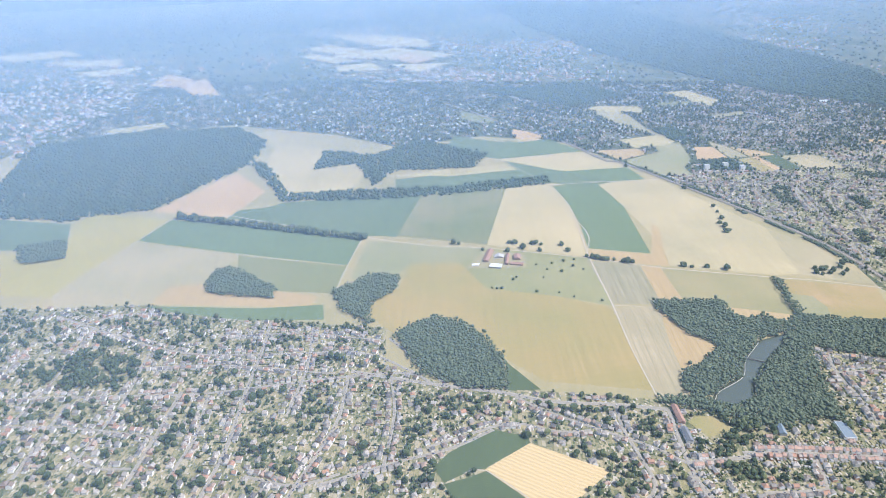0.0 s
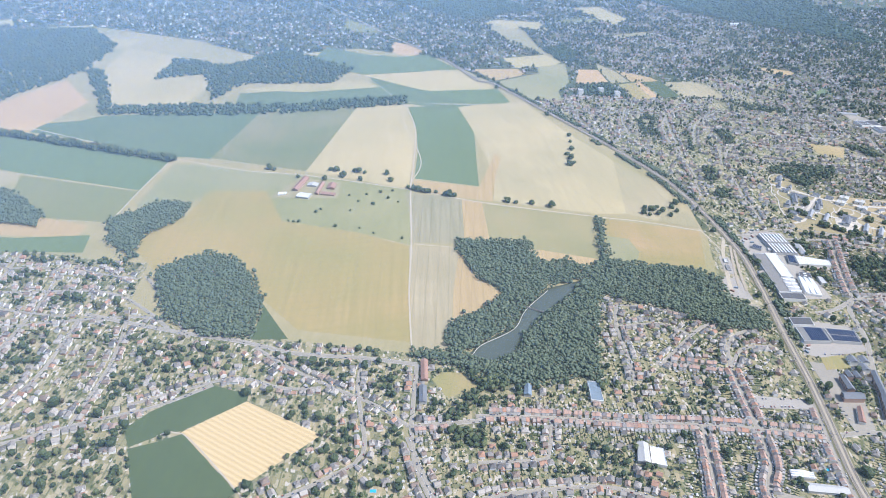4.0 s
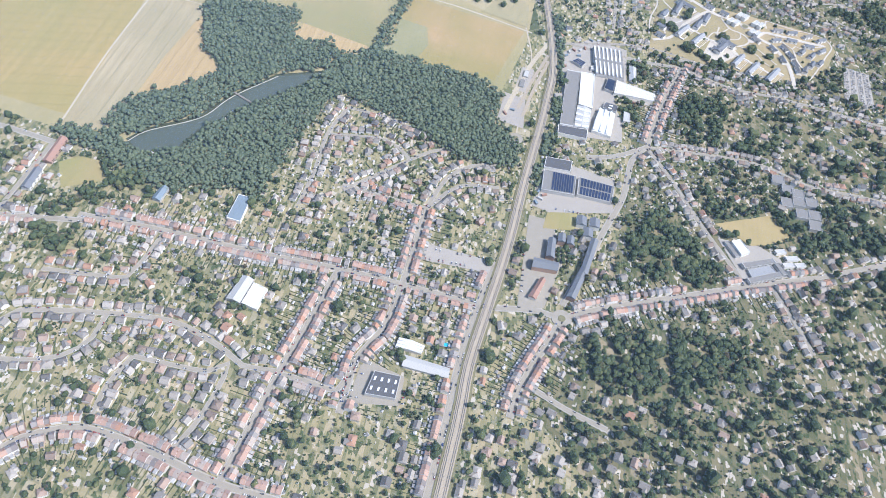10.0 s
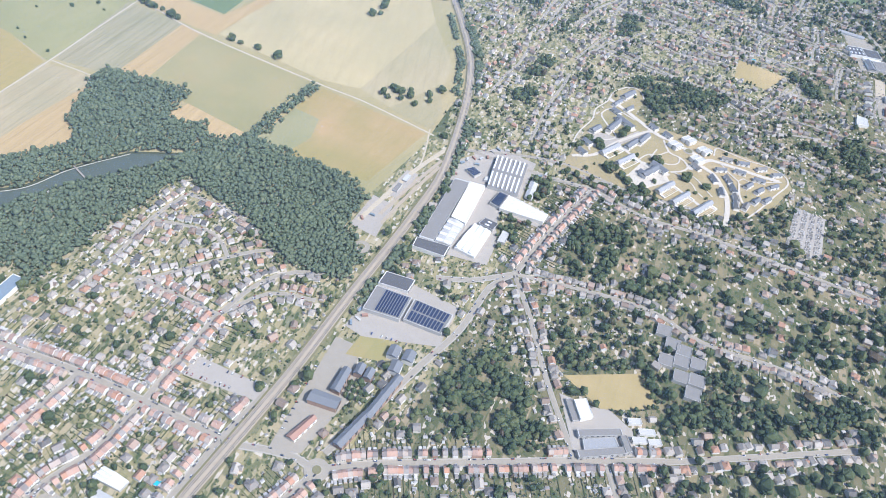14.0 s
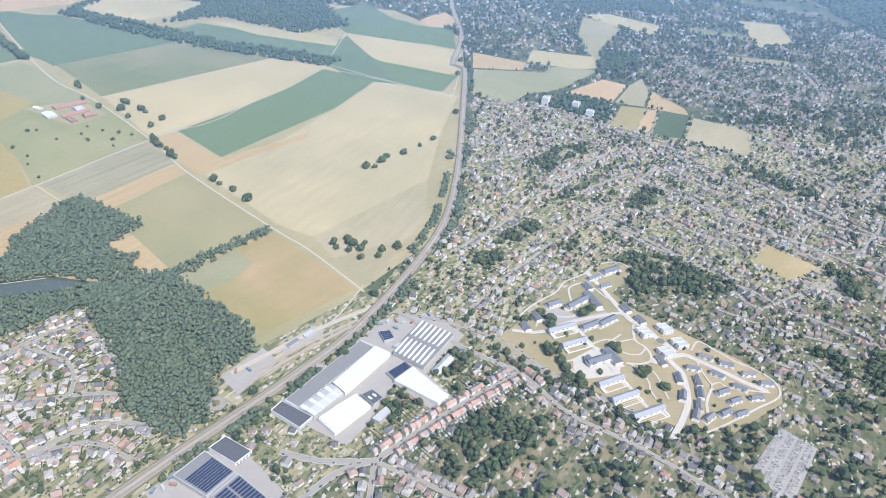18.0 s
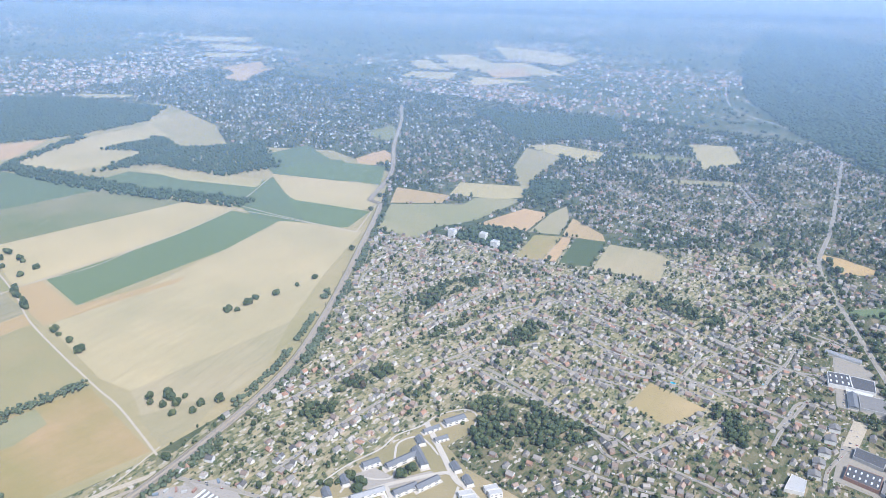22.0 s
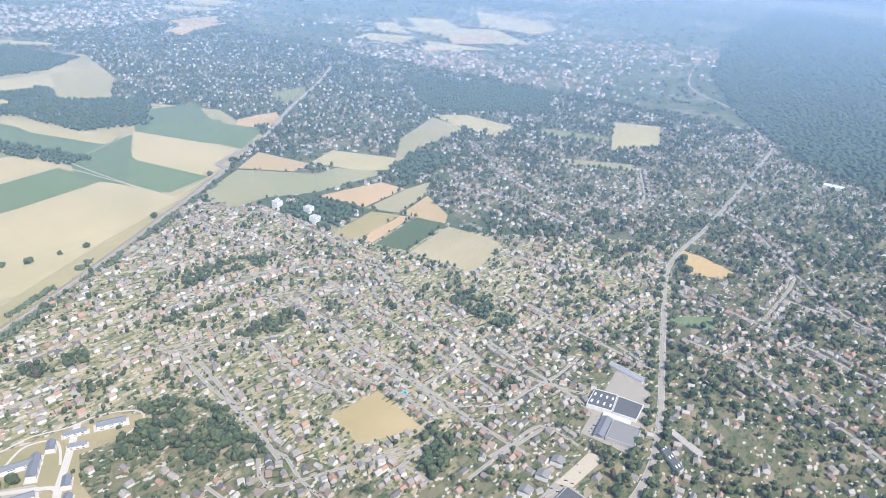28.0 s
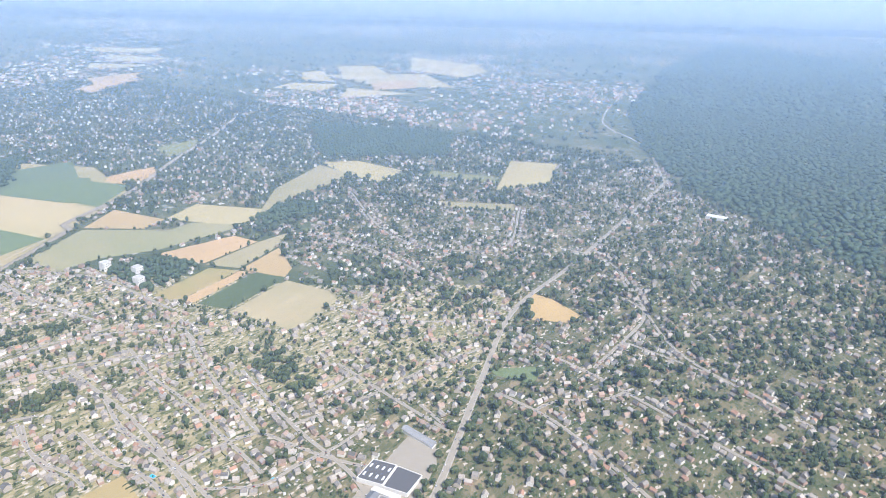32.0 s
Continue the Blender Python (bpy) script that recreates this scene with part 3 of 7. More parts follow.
field("meadow", "straw_d", [(270, 942), (257, 987), (320, 1014), (336, 979), (321, 959)])
field("meadow", "meadow", [(269, 816), (239, 882), (280, 912), (297, 921), (297, 948), (340, 974), (329, 889), (309, 852), (308, 822)])
field("meadow", "dry_grey", [(341, 977), (279, 1069), (249, 1173), (290, 1165), (308, 1151), (315, 1053), (337, 994)])
field("wheat", "straw_d", [(242, 1181), (270, 1216), (341, 1212), (348, 1154), (300, 1161)])
field("stubble", "tan_b", [(336, 883), (352, 947), (378, 948), (380, 891)])
field("meadow", "dry_grey", [(383, 890), (379, 948), (383, 980), (401, 941), (408, 900)])
field("stubble", "tan", [(411, 899), (402, 948), (440, 923), (448, 907)])
field("meadow", "dry_meadow", [(398, 832), (390, 887), (412, 897), (418, 837)])
field("stubble", "tan_b", [(419, 836), (413, 896), (421, 900), (429, 841)])
field("crop", "crop_dark", [(432, 841), (424, 900), (449, 908), (456, 847)])
field("wheat", "straw_c", [(459, 846), (453, 904), (490, 907), (505, 899), (510, 849)])
field("meadow", "park_dry", [(540, 678), (544, 707), (577, 698), (562, 671)])
field("wheat", "straw_d", [(465, 1206), (419, 1331), (471, 1355), (502, 1258)])
field("meadow", "green_c", [(365, 1231), (444, 1254), (453, 1230), (379, 1207)])
field("meadow", "dry_grey", [(436, 1135), (505, 1172), (512, 1154), (452, 1123)])
field("park", "park_tan", [(606, 988), (626, 986), (651, 974), (651, 960), (627, 949)])
field("park", "green_a", [(633, 878), (659, 899), (661, 878), (640, 874)])
field("stubble", "straw", [(-354, 1799), (-337, 1851), (-208, 1736), (-252, 1688)])
field("stubble", "straw", [(-373, 1946), (-313, 2019), (-188, 1912), (-240, 1809)])
field("stubble", "straw", [(-367, 2266), (-134, 2232), (-43, 2125), (-32, 1983), (-197, 2013)])
field("stubble", "tan_b", [(-131, 1769), (-88, 1881), (-18, 1770), (-64, 1690)])
field("stubble", "straw", [(-1159, 1798), (-1010, 1927), (-918, 1833), (-1033, 1726)])
field("stubble", "tan_b", [(-589, 1419), (-598, 1548), (-525, 1491), (-482, 1369)])
field("meadow", "green_c", [(32, 1112), (32, 1179), (85, 1125), (83, 1091)])
field("playing field", "park_dry", [(465.2, 373.6), (497.4, 387.2), (505, 371.5), (483, 362.2), (476.5, 366.5)])
field("meadow", "dry_meadow", [(148, 338), (155, 344), (166, 343), (173, 332), (156, 323)])

WOODS.append([(-397, 599), (-360, 615), (-340, 573), (-371, 561)])  # copse
WOODS.append([(-196, 521), (-194, 548), (-183, 554), (-137, 513), (-134, 495), (-189, 505)])  # copse
WOODS.append([(-87, 507), (-58, 540), (-35, 536), (-36, 513), (-55, 485), (-52, 454), (-77, 478)])  # copse
WOODS.append([(-33, 440), (-3, 467), (22, 451), (37, 424), (45, 404), (44, 371), (19, 371), (-12, 389)])  # wood by the barley
WOODS.append([(-548, 744), (-560, 784), (-520, 783), (-571, 953), (-487, 1015), (-315, 1061), (-252, 980), (-246, 873), (-307, 696), (-371, 680), (-375, 664), (-508, 681)])  # large wood
WOODS.append([(-246, 873), (-226, 868), (-176, 750), (-85, 763), (13, 774), (127, 816), (127, 786), (13, 748), (-81, 730), (-174, 725)])  # belt
WOODS.append([(-160, 842), (-156, 931), (-68, 897), (-57, 846), (-80, 779), (-109, 871)])  # wood
WOODS.append([(167, 483), (175, 492), (223, 489), (225, 462), (246, 465), (255, 455), (249, 440), (226, 429), (209, 405), (197, 425), (181, 442)])  # lake copse
WOODS.append([(209, 406), (199, 386), (177, 369), (171, 361), (158, 363), (156, 374), (164, 392), (182, 403), (197, 422)])  # lake bank
WOODS.append([(173, 357), (182, 351), (195, 357), (202, 374), (220, 399), (241, 419), (251, 437), (270, 442), (258, 411), (248, 379), (242, 336), (230, 342), (202, 332), (185, 337), (165, 348), (139, 355), (135, 361), (160, 362)])  # lake bank
WOODS.append([(250, 439), (256, 456), (274, 466), (336, 456), (350, 445), (347, 426), (364, 403), (360, 387), (331, 387), (302, 410), (273, 417)])  # east wood
GROVES.append([(166, 344), (198, 337), (189, 332), (177, 320), (173, 289), (160, 287), (153, 308), (173, 332)])  # garden wood
GROVES.append([(474, 602), (467, 636), (480, 644), (499, 651), (518, 645), (530, 642), (522, 622), (504, 612), (490, 600)])  # estate wood
GROVES.append([(605, 600), (607, 625), (622, 636), (630, 608), (615, 588)])  # park wood
WOODS.append([(334, 981), (319, 1031), (353, 1069), (368, 1030), (358, 1000), (355, 973)])  # villa wood
WOODS.append([(332, 840), (349, 885), (379, 886), (392, 834), (360, 837)])  # tower wood
WOODS.append([(410, 1819), (536, 1491), (648, 1319), (721, 1257), (793, 1195), (876, 1129), (953, 1599), (761, 3125), (459, 3418), (195, 3801), (287, 2502)])  # great forest
WOODS.append([(66, 1356), (278, 1435), (341, 1303), (226, 1205)])  # far wood
WOODS.append([(-91, 904), (-36, 985), (61, 911), (41, 851), (-62, 837)])  # far wood
WOODS.append([(282, 530), (288, 531), (281, 497), (278, 461), (271, 460), (276, 497)])  # hedge
GROVES.append([(-269, 391), (-249, 420), (-203, 405), (-191, 385), (-226, 372), (-262, 378)])  # suburb wood
GROVES.append([(451, 694), (454, 737), (471, 734), (469, 700)])  # suburb wood
GROVES.append([(399, 288), (424, 301), (449, 301), (464, 297), (460, 280), (402, 263)])  # allotment wood
GROVES.append([(416, 353), (435, 373), (453, 354), (451, 330), (423, 329)])  # park trees

street("terrace", 3.4, [(170, 310), (209, 309), (250, 306), (287, 305), (321, 302), (355, 298)])
street("terrace", 3.2, [(287, 304), (281, 274), (276, 252), (271, 225), (267, 205)])
street("detached", 3.2, [(151, 246), (163, 249), (170, 258), (198, 263), (228, 265), (251, 257), (261, 251), (276, 251)])
street("terrace", 3.2, [(151, 203), (172, 199), (186, 200), (196, 209), (208, 215), (220, 216), (240, 212), (266, 205), (291, 202)])
street("detached", 3.0, [(135, 295), (142, 274), (151, 246), (147, 227)])
street("detached", 2.6, [(166, 237), (176, 237), (194, 242), (202, 252), (203, 263)])
street("detached", 2.6, [(220, 247), (216, 235), (215, 217)])
street("detached", 2.6, [(220, 247), (249, 246), (256, 251), (253, 228), (246, 211)])
street("detached", 2.6, [(169, 279), (203, 282), (206, 292), (209, 309)])
street("terrace", 3.2, [(320, 349), (318, 326), (316, 304), (312, 279), (304, 263), (302, 238)])
street("detached", 3.0, [(362, 391), (339, 384), (327, 371), (320, 349)])
street("terrace", 3.2, [(355.6, 322), (349.6, 297), (344.8, 268), (342.4, 240), (338.4, 205), (335.6, 188)])
street("terrace", 2.8, [(276, 250), (286, 249), (299, 247), (302, 253), (304, 263)])
street("road", 2.6, [(377, 262), (389, 256), (406, 250)])
street("road", 3.4, [(355, 298), (366, 300)])
street("terrace", 3.4, [(387, 299), (382, 287), (377, 277), (370, 261), (367, 248)])
street("terrace", 3.8, [(387, 299), (407, 309), (443, 323), (474, 335), (510, 348)])
street("detached", 3.8, [(510, 348), (524, 354), (592, 384)])
street("detached", 3.2, [(433, 423), (445, 400), (459, 368), (471, 345), (476, 335)])
street("detached", 3.2, [(433, 423), (470, 426), (499, 425), (523, 415), (558, 413), (596, 405)])
street("terrace", 3.2, [(433, 423), (444, 460), (460, 504)])
street("road", 3.2, [(391, 508), (432, 504), (460, 504)])
street("terrace", 3.2, [(460, 504), (475, 498)])
street("detached", 3.2, [(475, 498), (491, 492), (523, 491), (566, 484), (609, 477)])
street("road", 3.4, [(387, 306), (397, 329), (408, 357), (418, 381), (424, 410), (433, 423)])
street("road", 3.4, [(399, 406), (415, 411), (433, 423)])
street("detached", 2.8, [(488, 338), (496, 318), (501, 303)])
street("road", 3.2, [(366, 300), (377, 301), (387, 299)])
street("detached", 2.6, [(261, 338), (263, 362), (263, 389), (269, 412)])
street("detached", 2.4, [(269, 412), (292, 409), (315, 401)])
street("detached", 2.6, [(279, 352), (299, 372), (311, 384), (324, 393), (342, 390)])
street("detached", 2.4, [(263, 389), (293, 392), (307, 381)])
street("terrace", 2.6, [(278, 355), (300, 352), (320, 349)])
street("detached", 2.6, [(320, 349), (334, 368), (354, 372)])
street("road", 3.4, [(-58, 392), (-30, 384), (5, 375), (39, 368), (72, 358), (109, 355), (140, 350)])
street("detached", 2.8, [(-293, 357), (-257, 362), (-163, 366), (-125, 372), (-66, 385), (-21, 390), (-4, 377)])
street("detached", 2.8, [(-127, 459), (-124, 412), (-123, 365), (-120, 317), (-122, 285), (-123, 258)])
street("detached", 2.8, [(-165, 283), (-164, 332), (-164, 369)])
street("detached", 2.6, [(-227, 290), (-229, 317), (-230, 357)])
street("detached", 2.6, [(-82, 262), (-66, 317), (-60, 345), (-60, 385)])
street("detached", 2.8, [(-293, 468), (-188, 418), (-116, 413), (-54, 415), (-12, 387)])
street("detached", 2.6, [(-276, 435), (-250, 468), (-212, 472)])
street("detached", 2.8, [(-64, 285), (-23, 303), (8, 315), (32, 331)])
street("detached", 2.6, [(-208, 312), (-189, 299), (-167, 298)])
street("detached", 2.6, [(-104, 292), (-76, 285), (-53, 294)])
street("detached", 2.6, [(-36, 434), (-14, 404), (8, 371)])
street("detached", 2.8, [(48, 363), (69, 346), (94, 331), (120, 316), (136, 302)])
street("detached", 2.6, [(-7, 315), (18, 327), (44, 337), (69, 329), (89, 330)])
street("detached", 2.6, [(109, 355), (108, 331), (110, 318)])
street("detached", 3.0, [(140, 350), (138, 321), (137, 302)])
street("terrace", 3.2, [(137, 302), (174, 307)])
street("detached", 2.8, [(137, 302), (139, 278), (147, 255), (156, 244)])
street("detached", 2.8, [(53, 241), (78, 257), (98, 269), (114, 284), (110, 318)])
street("lane", 1.8, [(128, 787), (139, 713), (137, 623), (135, 574), (136, 485), (135, 422), (137, 362)])
street("lane", 2.0, [(-225, 685), (-162, 658), (-77, 625), (-10, 603), (46, 596), (136, 573), (194, 553), (285, 533), (314, 528), (349, 518), (365, 513)])
street("lane", 1.6, [(127, 783), (263, 803)])
street("lane", 1.4, [(136, 484), (169, 480)])
street("lane", 1.4, [(14, 294), (26, 296), (60, 261), (70, 249)])
street("lane", 1.2, [(-371, 656), (-366, 688), (-280, 673), (-199, 655), (-73, 618)])
street("lane", 1.2, [(-278, 671), (-291, 613), (-312, 514), (-302, 482)])
street("lane", 1.2, [(-76, 617), (-82, 557), (-86, 503)])
street("lane", 1.4, [(79, 885), (119, 796), (129, 721), (144, 635), (135, 586)])
street("lane", 1.6, [(121, 793), (176, 794), (257, 801), (270, 809)])
street("lane", 1.4, [(361, 518), (366, 485), (362, 452), (361, 423), (360, 410)])
street("lane", 1.6, [(116, 1219), (188, 959), (234, 860), (259, 801)])
street("boulevard", 3.8, [(666, 642), (669, 687), (672, 730), (664, 773), (637, 861), (611, 955), (612, 1062), (608, 1250), (604, 1363)])
street("road", 3.4, [(605, 1348), (526, 1528), (413, 1677), (337, 2027)])
street("detached", 3.0, [(379, 506), (435, 520), (479, 511), (520, 506), (533, 504)])
street("road", 3.0, [(441, 515), (486, 510), (521, 512)])
street("detached", 3.0, [(440, 674), (520, 650), (542, 643)])
street("detached", 2.8, [(500, 715), (528, 710), (551, 712), (580, 707)])
street("detached", 2.8, [(509, 727), (550, 725), (598, 716), (625, 712)])
street("detached", 2.8, [(444, 745), (518, 734), (578, 716)])
street("detached", 2.8, [(520, 798), (579, 776), (627, 763), (651, 747)])
street("detached", 2.8, [(461, 809), (504, 787), (568, 763)])
street("detached", 2.6, [(395, 695), (401, 739), (418, 778), (455, 814)])
street("detached", 2.6, [(420, 698), (439, 749), (476, 792)])
street("detached", 2.6, [(358, 716), (362, 758), (376, 799)])
street("detached", 2.6, [(559, 834), (615, 821), (645, 815)])
street("detached", 2.6, [(579, 776), (595, 820), (604, 858), (621, 904)])
street("detached", 2.6, [(568, 763), (607, 766), (632, 772)])
street("detached", 2.6, [(285, 788), (338, 783), (405, 789)])
street("detached", 2.6, [(280, 804), (340, 828), (428, 826)])
street("detached", 2.6, [(514, 889), (561, 901), (608, 935)])
street("detached", 2.6, [(650, 859), (687, 851), (738, 825), (764, 806)])
street("detached", 2.6, [(639, 917), (692, 904), (756, 880), (798, 866)])
street("detached", 2.6, [(683, 913), (688, 993), (672, 1015), (659, 1018)])
street("detached", 2.6, [(690, 954), (748, 943), (797, 921)])
street("detached", 2.6, [(593, 1086), (640, 1073), (711, 969), (761, 937)])
street("detached", 2.4, [(345, 1109), (465, 1024), (549, 1053), (513, 1166)])
street("detached", 2.4, [(394, 988), (464, 989), (551, 964)])

LAKE = [(172, 359), (178, 368), (199, 384), (209, 404), (227, 427), (250, 438), (237, 420), (219, 401), (201, 376), (195, 359), (181, 353)]
RAIL = [(330, 95), (339, 170), (347, 240), (349, 268), (354, 296), (361, 335), (367, 381), (376, 443), (379, 493), (368, 584), (342, 657), (286, 771), (231, 876), (216, 879), (176, 972), (103, 1082), (27, 1209), (-46, 1315)]
TOWNS = [
    [(-837, 1328), (-422, 1302), (-276, 1119), (-411, 1036), (-618, 951)], [(-317, 1301), (114, 1186), (188, 1041), (-17, 983), (-219, 1017), (-339, 1148)],
    [(213, 931), (155, 1069), (211, 1140), (307, 1028), (266, 950)], [(403, 977), (414, 1089), (513, 1166), (590, 1051), (526, 973), (470, 932)],
    [(-275, 1518), (-39, 1657), (234, 1517), (24, 1355)], [(541, 1188), (573, 1461), (621, 1331), (714, 1234), (678, 1150), (605, 1062)],
]
# side streets in parallel rows
street("detached", 2.4, [(418, 534), (420, 554), (422, 582), (426, 604), (428, 623)])
street("detached", 2.2, [(384, 576), (388, 601), (393, 619), (395, 645)])
street("detached", 2.4, [(396, 666), (402, 700), (407, 737), (417, 788)])
street("detached", 2.0, [(428, 644), (437, 671), (445, 691)])
street("detached", 2.0, [(328, 716), (319, 735), (315, 760), (318, 783)])
street("detached", 2.0, [(352, 718), (334, 749)])
street("detached", 2.0, [(447, 732), (453, 766), (469, 784)])
street("detached", 2.0, [(472, 703), (498, 693), (528, 691)])
street("detached", 2.0, [(542, 870), (549, 901)])
street("detached", 2.0, [(573, 804), (577, 833)])
street("detached", 2.0, [(558, 720), (562, 745), (572, 766)])
street("detached", 2.4, [(441, 668), (474, 659), (497, 655), (518, 650), (534, 646)])
street("detached", 2.2, [(436, 659), (441, 668), (450, 684), (471, 712)])
street("detached", 2.2, [(469, 702), (490, 695), (508, 693), (525, 695), (538, 693)])
street("detached", 2.4, [(449, 778), (486, 766), (517, 761), (548, 753), (573, 747), (593, 742)])
street("detached", 2.4, [(478, 741), (510, 729), (533, 726), (554, 723), (581, 715)])
street("detached", 2.0, [(448, 814), (471, 806), (480, 795)])
street("detached", 2.2, [(568, 662), (578, 674), (584, 683), (586, 697)])
street("detached", 2.2, [(612, 700), (614, 709), (617, 722)])
street("detached", 1.8, [(345, 694), (369, 690)])
street("detached", 1.8, [(343, 728), (369, 717)])
street("detached", 2.2, [(673, 856), (680, 871), (699, 885), (709, 905)])
street("detached", 2.0, [(614, 705), (620, 734), (640, 732)])
street("detached", 2.0, [(599, 748), (607, 770), (610, 798)])
street("detached", 2.2, [(621, 826), (643, 817)])
street("detached", 2.2, [(696, 1082), (711, 1056)])
street("detached", 2.0, [(579, 720), (598, 736), (602, 754), (608, 776)])
street("detached", 2.0, [(612, 683), (614, 699), (618, 717), (623, 738)])
street("detached", 2.0, [(584, 663), (585, 672), (587, 698)])
street("detached", 1.8, [(586, 673), (601, 672)])
street("detached", 2.0, [(534, 645), (543, 646), (557, 640), (571, 638), (594, 635), (612, 631), (621, 634)])
street("detached", 2.0, [(626, 629), (638, 626), (644, 621)])
street("detached", 2.2, [(637, 663), (637, 677), (644, 701)])
street("detached", 2.0, [(581, 597), (591, 590), (603, 587)])
street("detached", 1.8, [(621, 596), (623, 605), (626, 616)])
street("detached", 2.0, [(535, 638), (550, 629), (565, 653), (578, 681)])
street("detached", 2.0, [(531, 614), (552, 614), (573, 617), (595, 622)])
street("detached", 2.0, [(542, 596), (561, 586), (579, 586)])
for x, y0, y1 in ((-200, 300, 415), (-144, 290, 365), (-92, 345, 450), (-30, 300, 390), (-255, 320, 450), (-290, 340, 420)):
    street("detached", 2.1, [(x, y0), (x + 3, (y0 + y1) / 2), (x - 2, y1)])
for y, x0, x1 in ((330, -300, -160), (395, -220, -70), (437, -160, -40)):
    street("detached", 2.1, [(x0, y), ((x0 + x1) / 2, y + 4), (x1, y - 6)])

# belts of trees and dark garden groves between the streets
GROVES += [
    [(425, 363), (436, 379), (449, 365), (461, 345), (465, 335), (445, 328), (430, 334)],
    [(507, 371), (524, 382), (555, 392), (558, 377), (523, 366), (508, 365)],
    [(459, 386), (476, 390), (475, 379), (463, 375)],
    [(560, 390), (598, 422), (593, 395), (561, 378)],
    [(427, 296), (442, 305), (450, 300), (461, 306), (470, 300), (477, 287), (455, 284), (431, 262), (418, 265), (417, 281)],
    [(493, 392), (498, 382), (502, 374), (506, 375), (502, 390), (498, 395)],
    [(460, 476), (481, 485), (485, 467), (475, 433), (457, 434), (453, 455)],
    [(522, 397), (541, 407), (551, 400), (545, 392), (524, 388)],
    [(580, 692), (582, 707), (605, 692), (608, 673), (594, 671)],
    [(570, 608), (575, 617), (598, 609), (599, 594), (584, 596)],
    [(509, 637), (526, 650), (536, 644), (529, 626)],
]
GROVES += [
    [(397, 602), (403, 619), (406, 641), (417, 634), (411, 608), (404, 599)], [(400, 564), (397, 580), (403, 595), (414, 590), (410, 570)], [(373, 720), (378, 758), (393, 783), (400, 765), (389, 730), (390, 706)],
    [(513, 818), (538, 822), (564, 809), (566, 799), (541, 799), (521, 804)], [(411, 679), (414, 699), (418, 722), (428, 719), (419, 694), (418, 680)], [(426, 478), (427, 500), (438, 500), (436, 480)], [(417, 446), (419, 460), (430, 457), (427, 444)],
]


# ---- ground, fields, water, roads, railway ----
disc = [(300 + 4990 * math.cos(a), 300 + 4990 * math.sin(a)) for a in np.linspace(0, 2 * math.pi, 96, endpoint=False)]
sheet("ground", disc, 0.0, GROUND, "wide mottled country of gardens, copses and dry grass", "ground")
sheet("town_ground", [(-420, 150), (420, 120), (760, 380), (720, 640), (640, 860), (600, 1000), (470, 905), (330, 840), (262, 800), (350, 640), (370, 520), (250, 440), (140, 380), (-36, 470), (-300, 520), (-560, 540)], 0.03, GARDEN, "patchwork of small lawns, dry grass and vegetable beds", "gardens")
sheet("shady_ground", [(378, 250), (430, 190), (760, 380), (720, 640), (640, 860), (560, 800), (600, 660), (480, 640), (445, 520), (425, 430), (415, 350), (392, 300)], 0.033, MIXED, "shady back gardens and hedged plots among trees", "gardens")
sheet("villa_ground", [(760, 380), (1150, 560), (1150, 1000), (800, 1190), (640, 1320), (420, 1380), (430, 1240), (350, 1150), (400, 960), (600, 1000), (640, 860), (720, 640)], 0.035, LEAFY, "shady gardens of villas among trees", "gardens")
sheet("farmland", FARMLAND, 0.05, FARM, "dry grassy margins and tracks between fields", "farmland")

FIELD_LABEL = {
    "barley": "ripe yellow barley field", "pasture": "grazed dry green pasture", "meadow": "dry green meadow", "beet": "green field of row crops",
    "fallow": "patchy brown and green fallow field", "wheat": "pale ripe wheat field", "maize": "even deep green maize field", "bare": "bare tan field corner",
    "stubble": "dry pale stubble field", "harvested wheat": "harvested wheat field with rows of straw", "crop": "dark green dense crop field",
    "clearing": "pale grassy clearing in the wood", "park": "open park lawn among trees", "playing field": "scorched school playing field",
}
for n, (what, crop, poly) in enumerate(FIELDS):
    sheet("field", poly, 0.08 + 0.0006 * n, CROPS[crop], FIELD_LABEL[what] + ", " + CROPS[crop].name.replace("_", " "), "field")
    stamp(poly, 1)
for poly in WOODS:
    stamp(poly, 2)
for poly in GROVES:
    stamp(poly, 5)

water = Mat("lake_water", 0.08, 0.5)
sheet("water", LAKE, 0.16, water.done(water.mix(water.noise(0.05, 3.0), (0.085, 0.10, 0.08), (0.105, 0.12, 0.09))), "still grey-green lake water among trees", "lake")
water.bump(water.noise(0.8, 3.0), 0.08, 0.1)
stamp(LAKE, 1)
# Woodland floor ribbon with the trees' shade put into its dark colour.
SHADE = plain("shaded_woodland_floor", (0.075, 0.085, 0.05), 0.3, 0.5)
tagged(link_mesh("lake_bank", mesh_from("lake_bank", *ribbon(np.array(LAKE + LAKE[:1], float), 4.4, 0.152), [SHADE])), "overgrown bank round the lake, tree shade put into its dark colour", "bank", kind="structure")
shore = smooth_line(LAKE[:5], 3.0)
tagged(link_mesh("lake_edging", mesh_from("lake_edging", *ribbon(shore, 0.35, 0.35, 0.1, 0.35), [BANK])), "pale stone edging along the lake", "embankment", kind="structure")

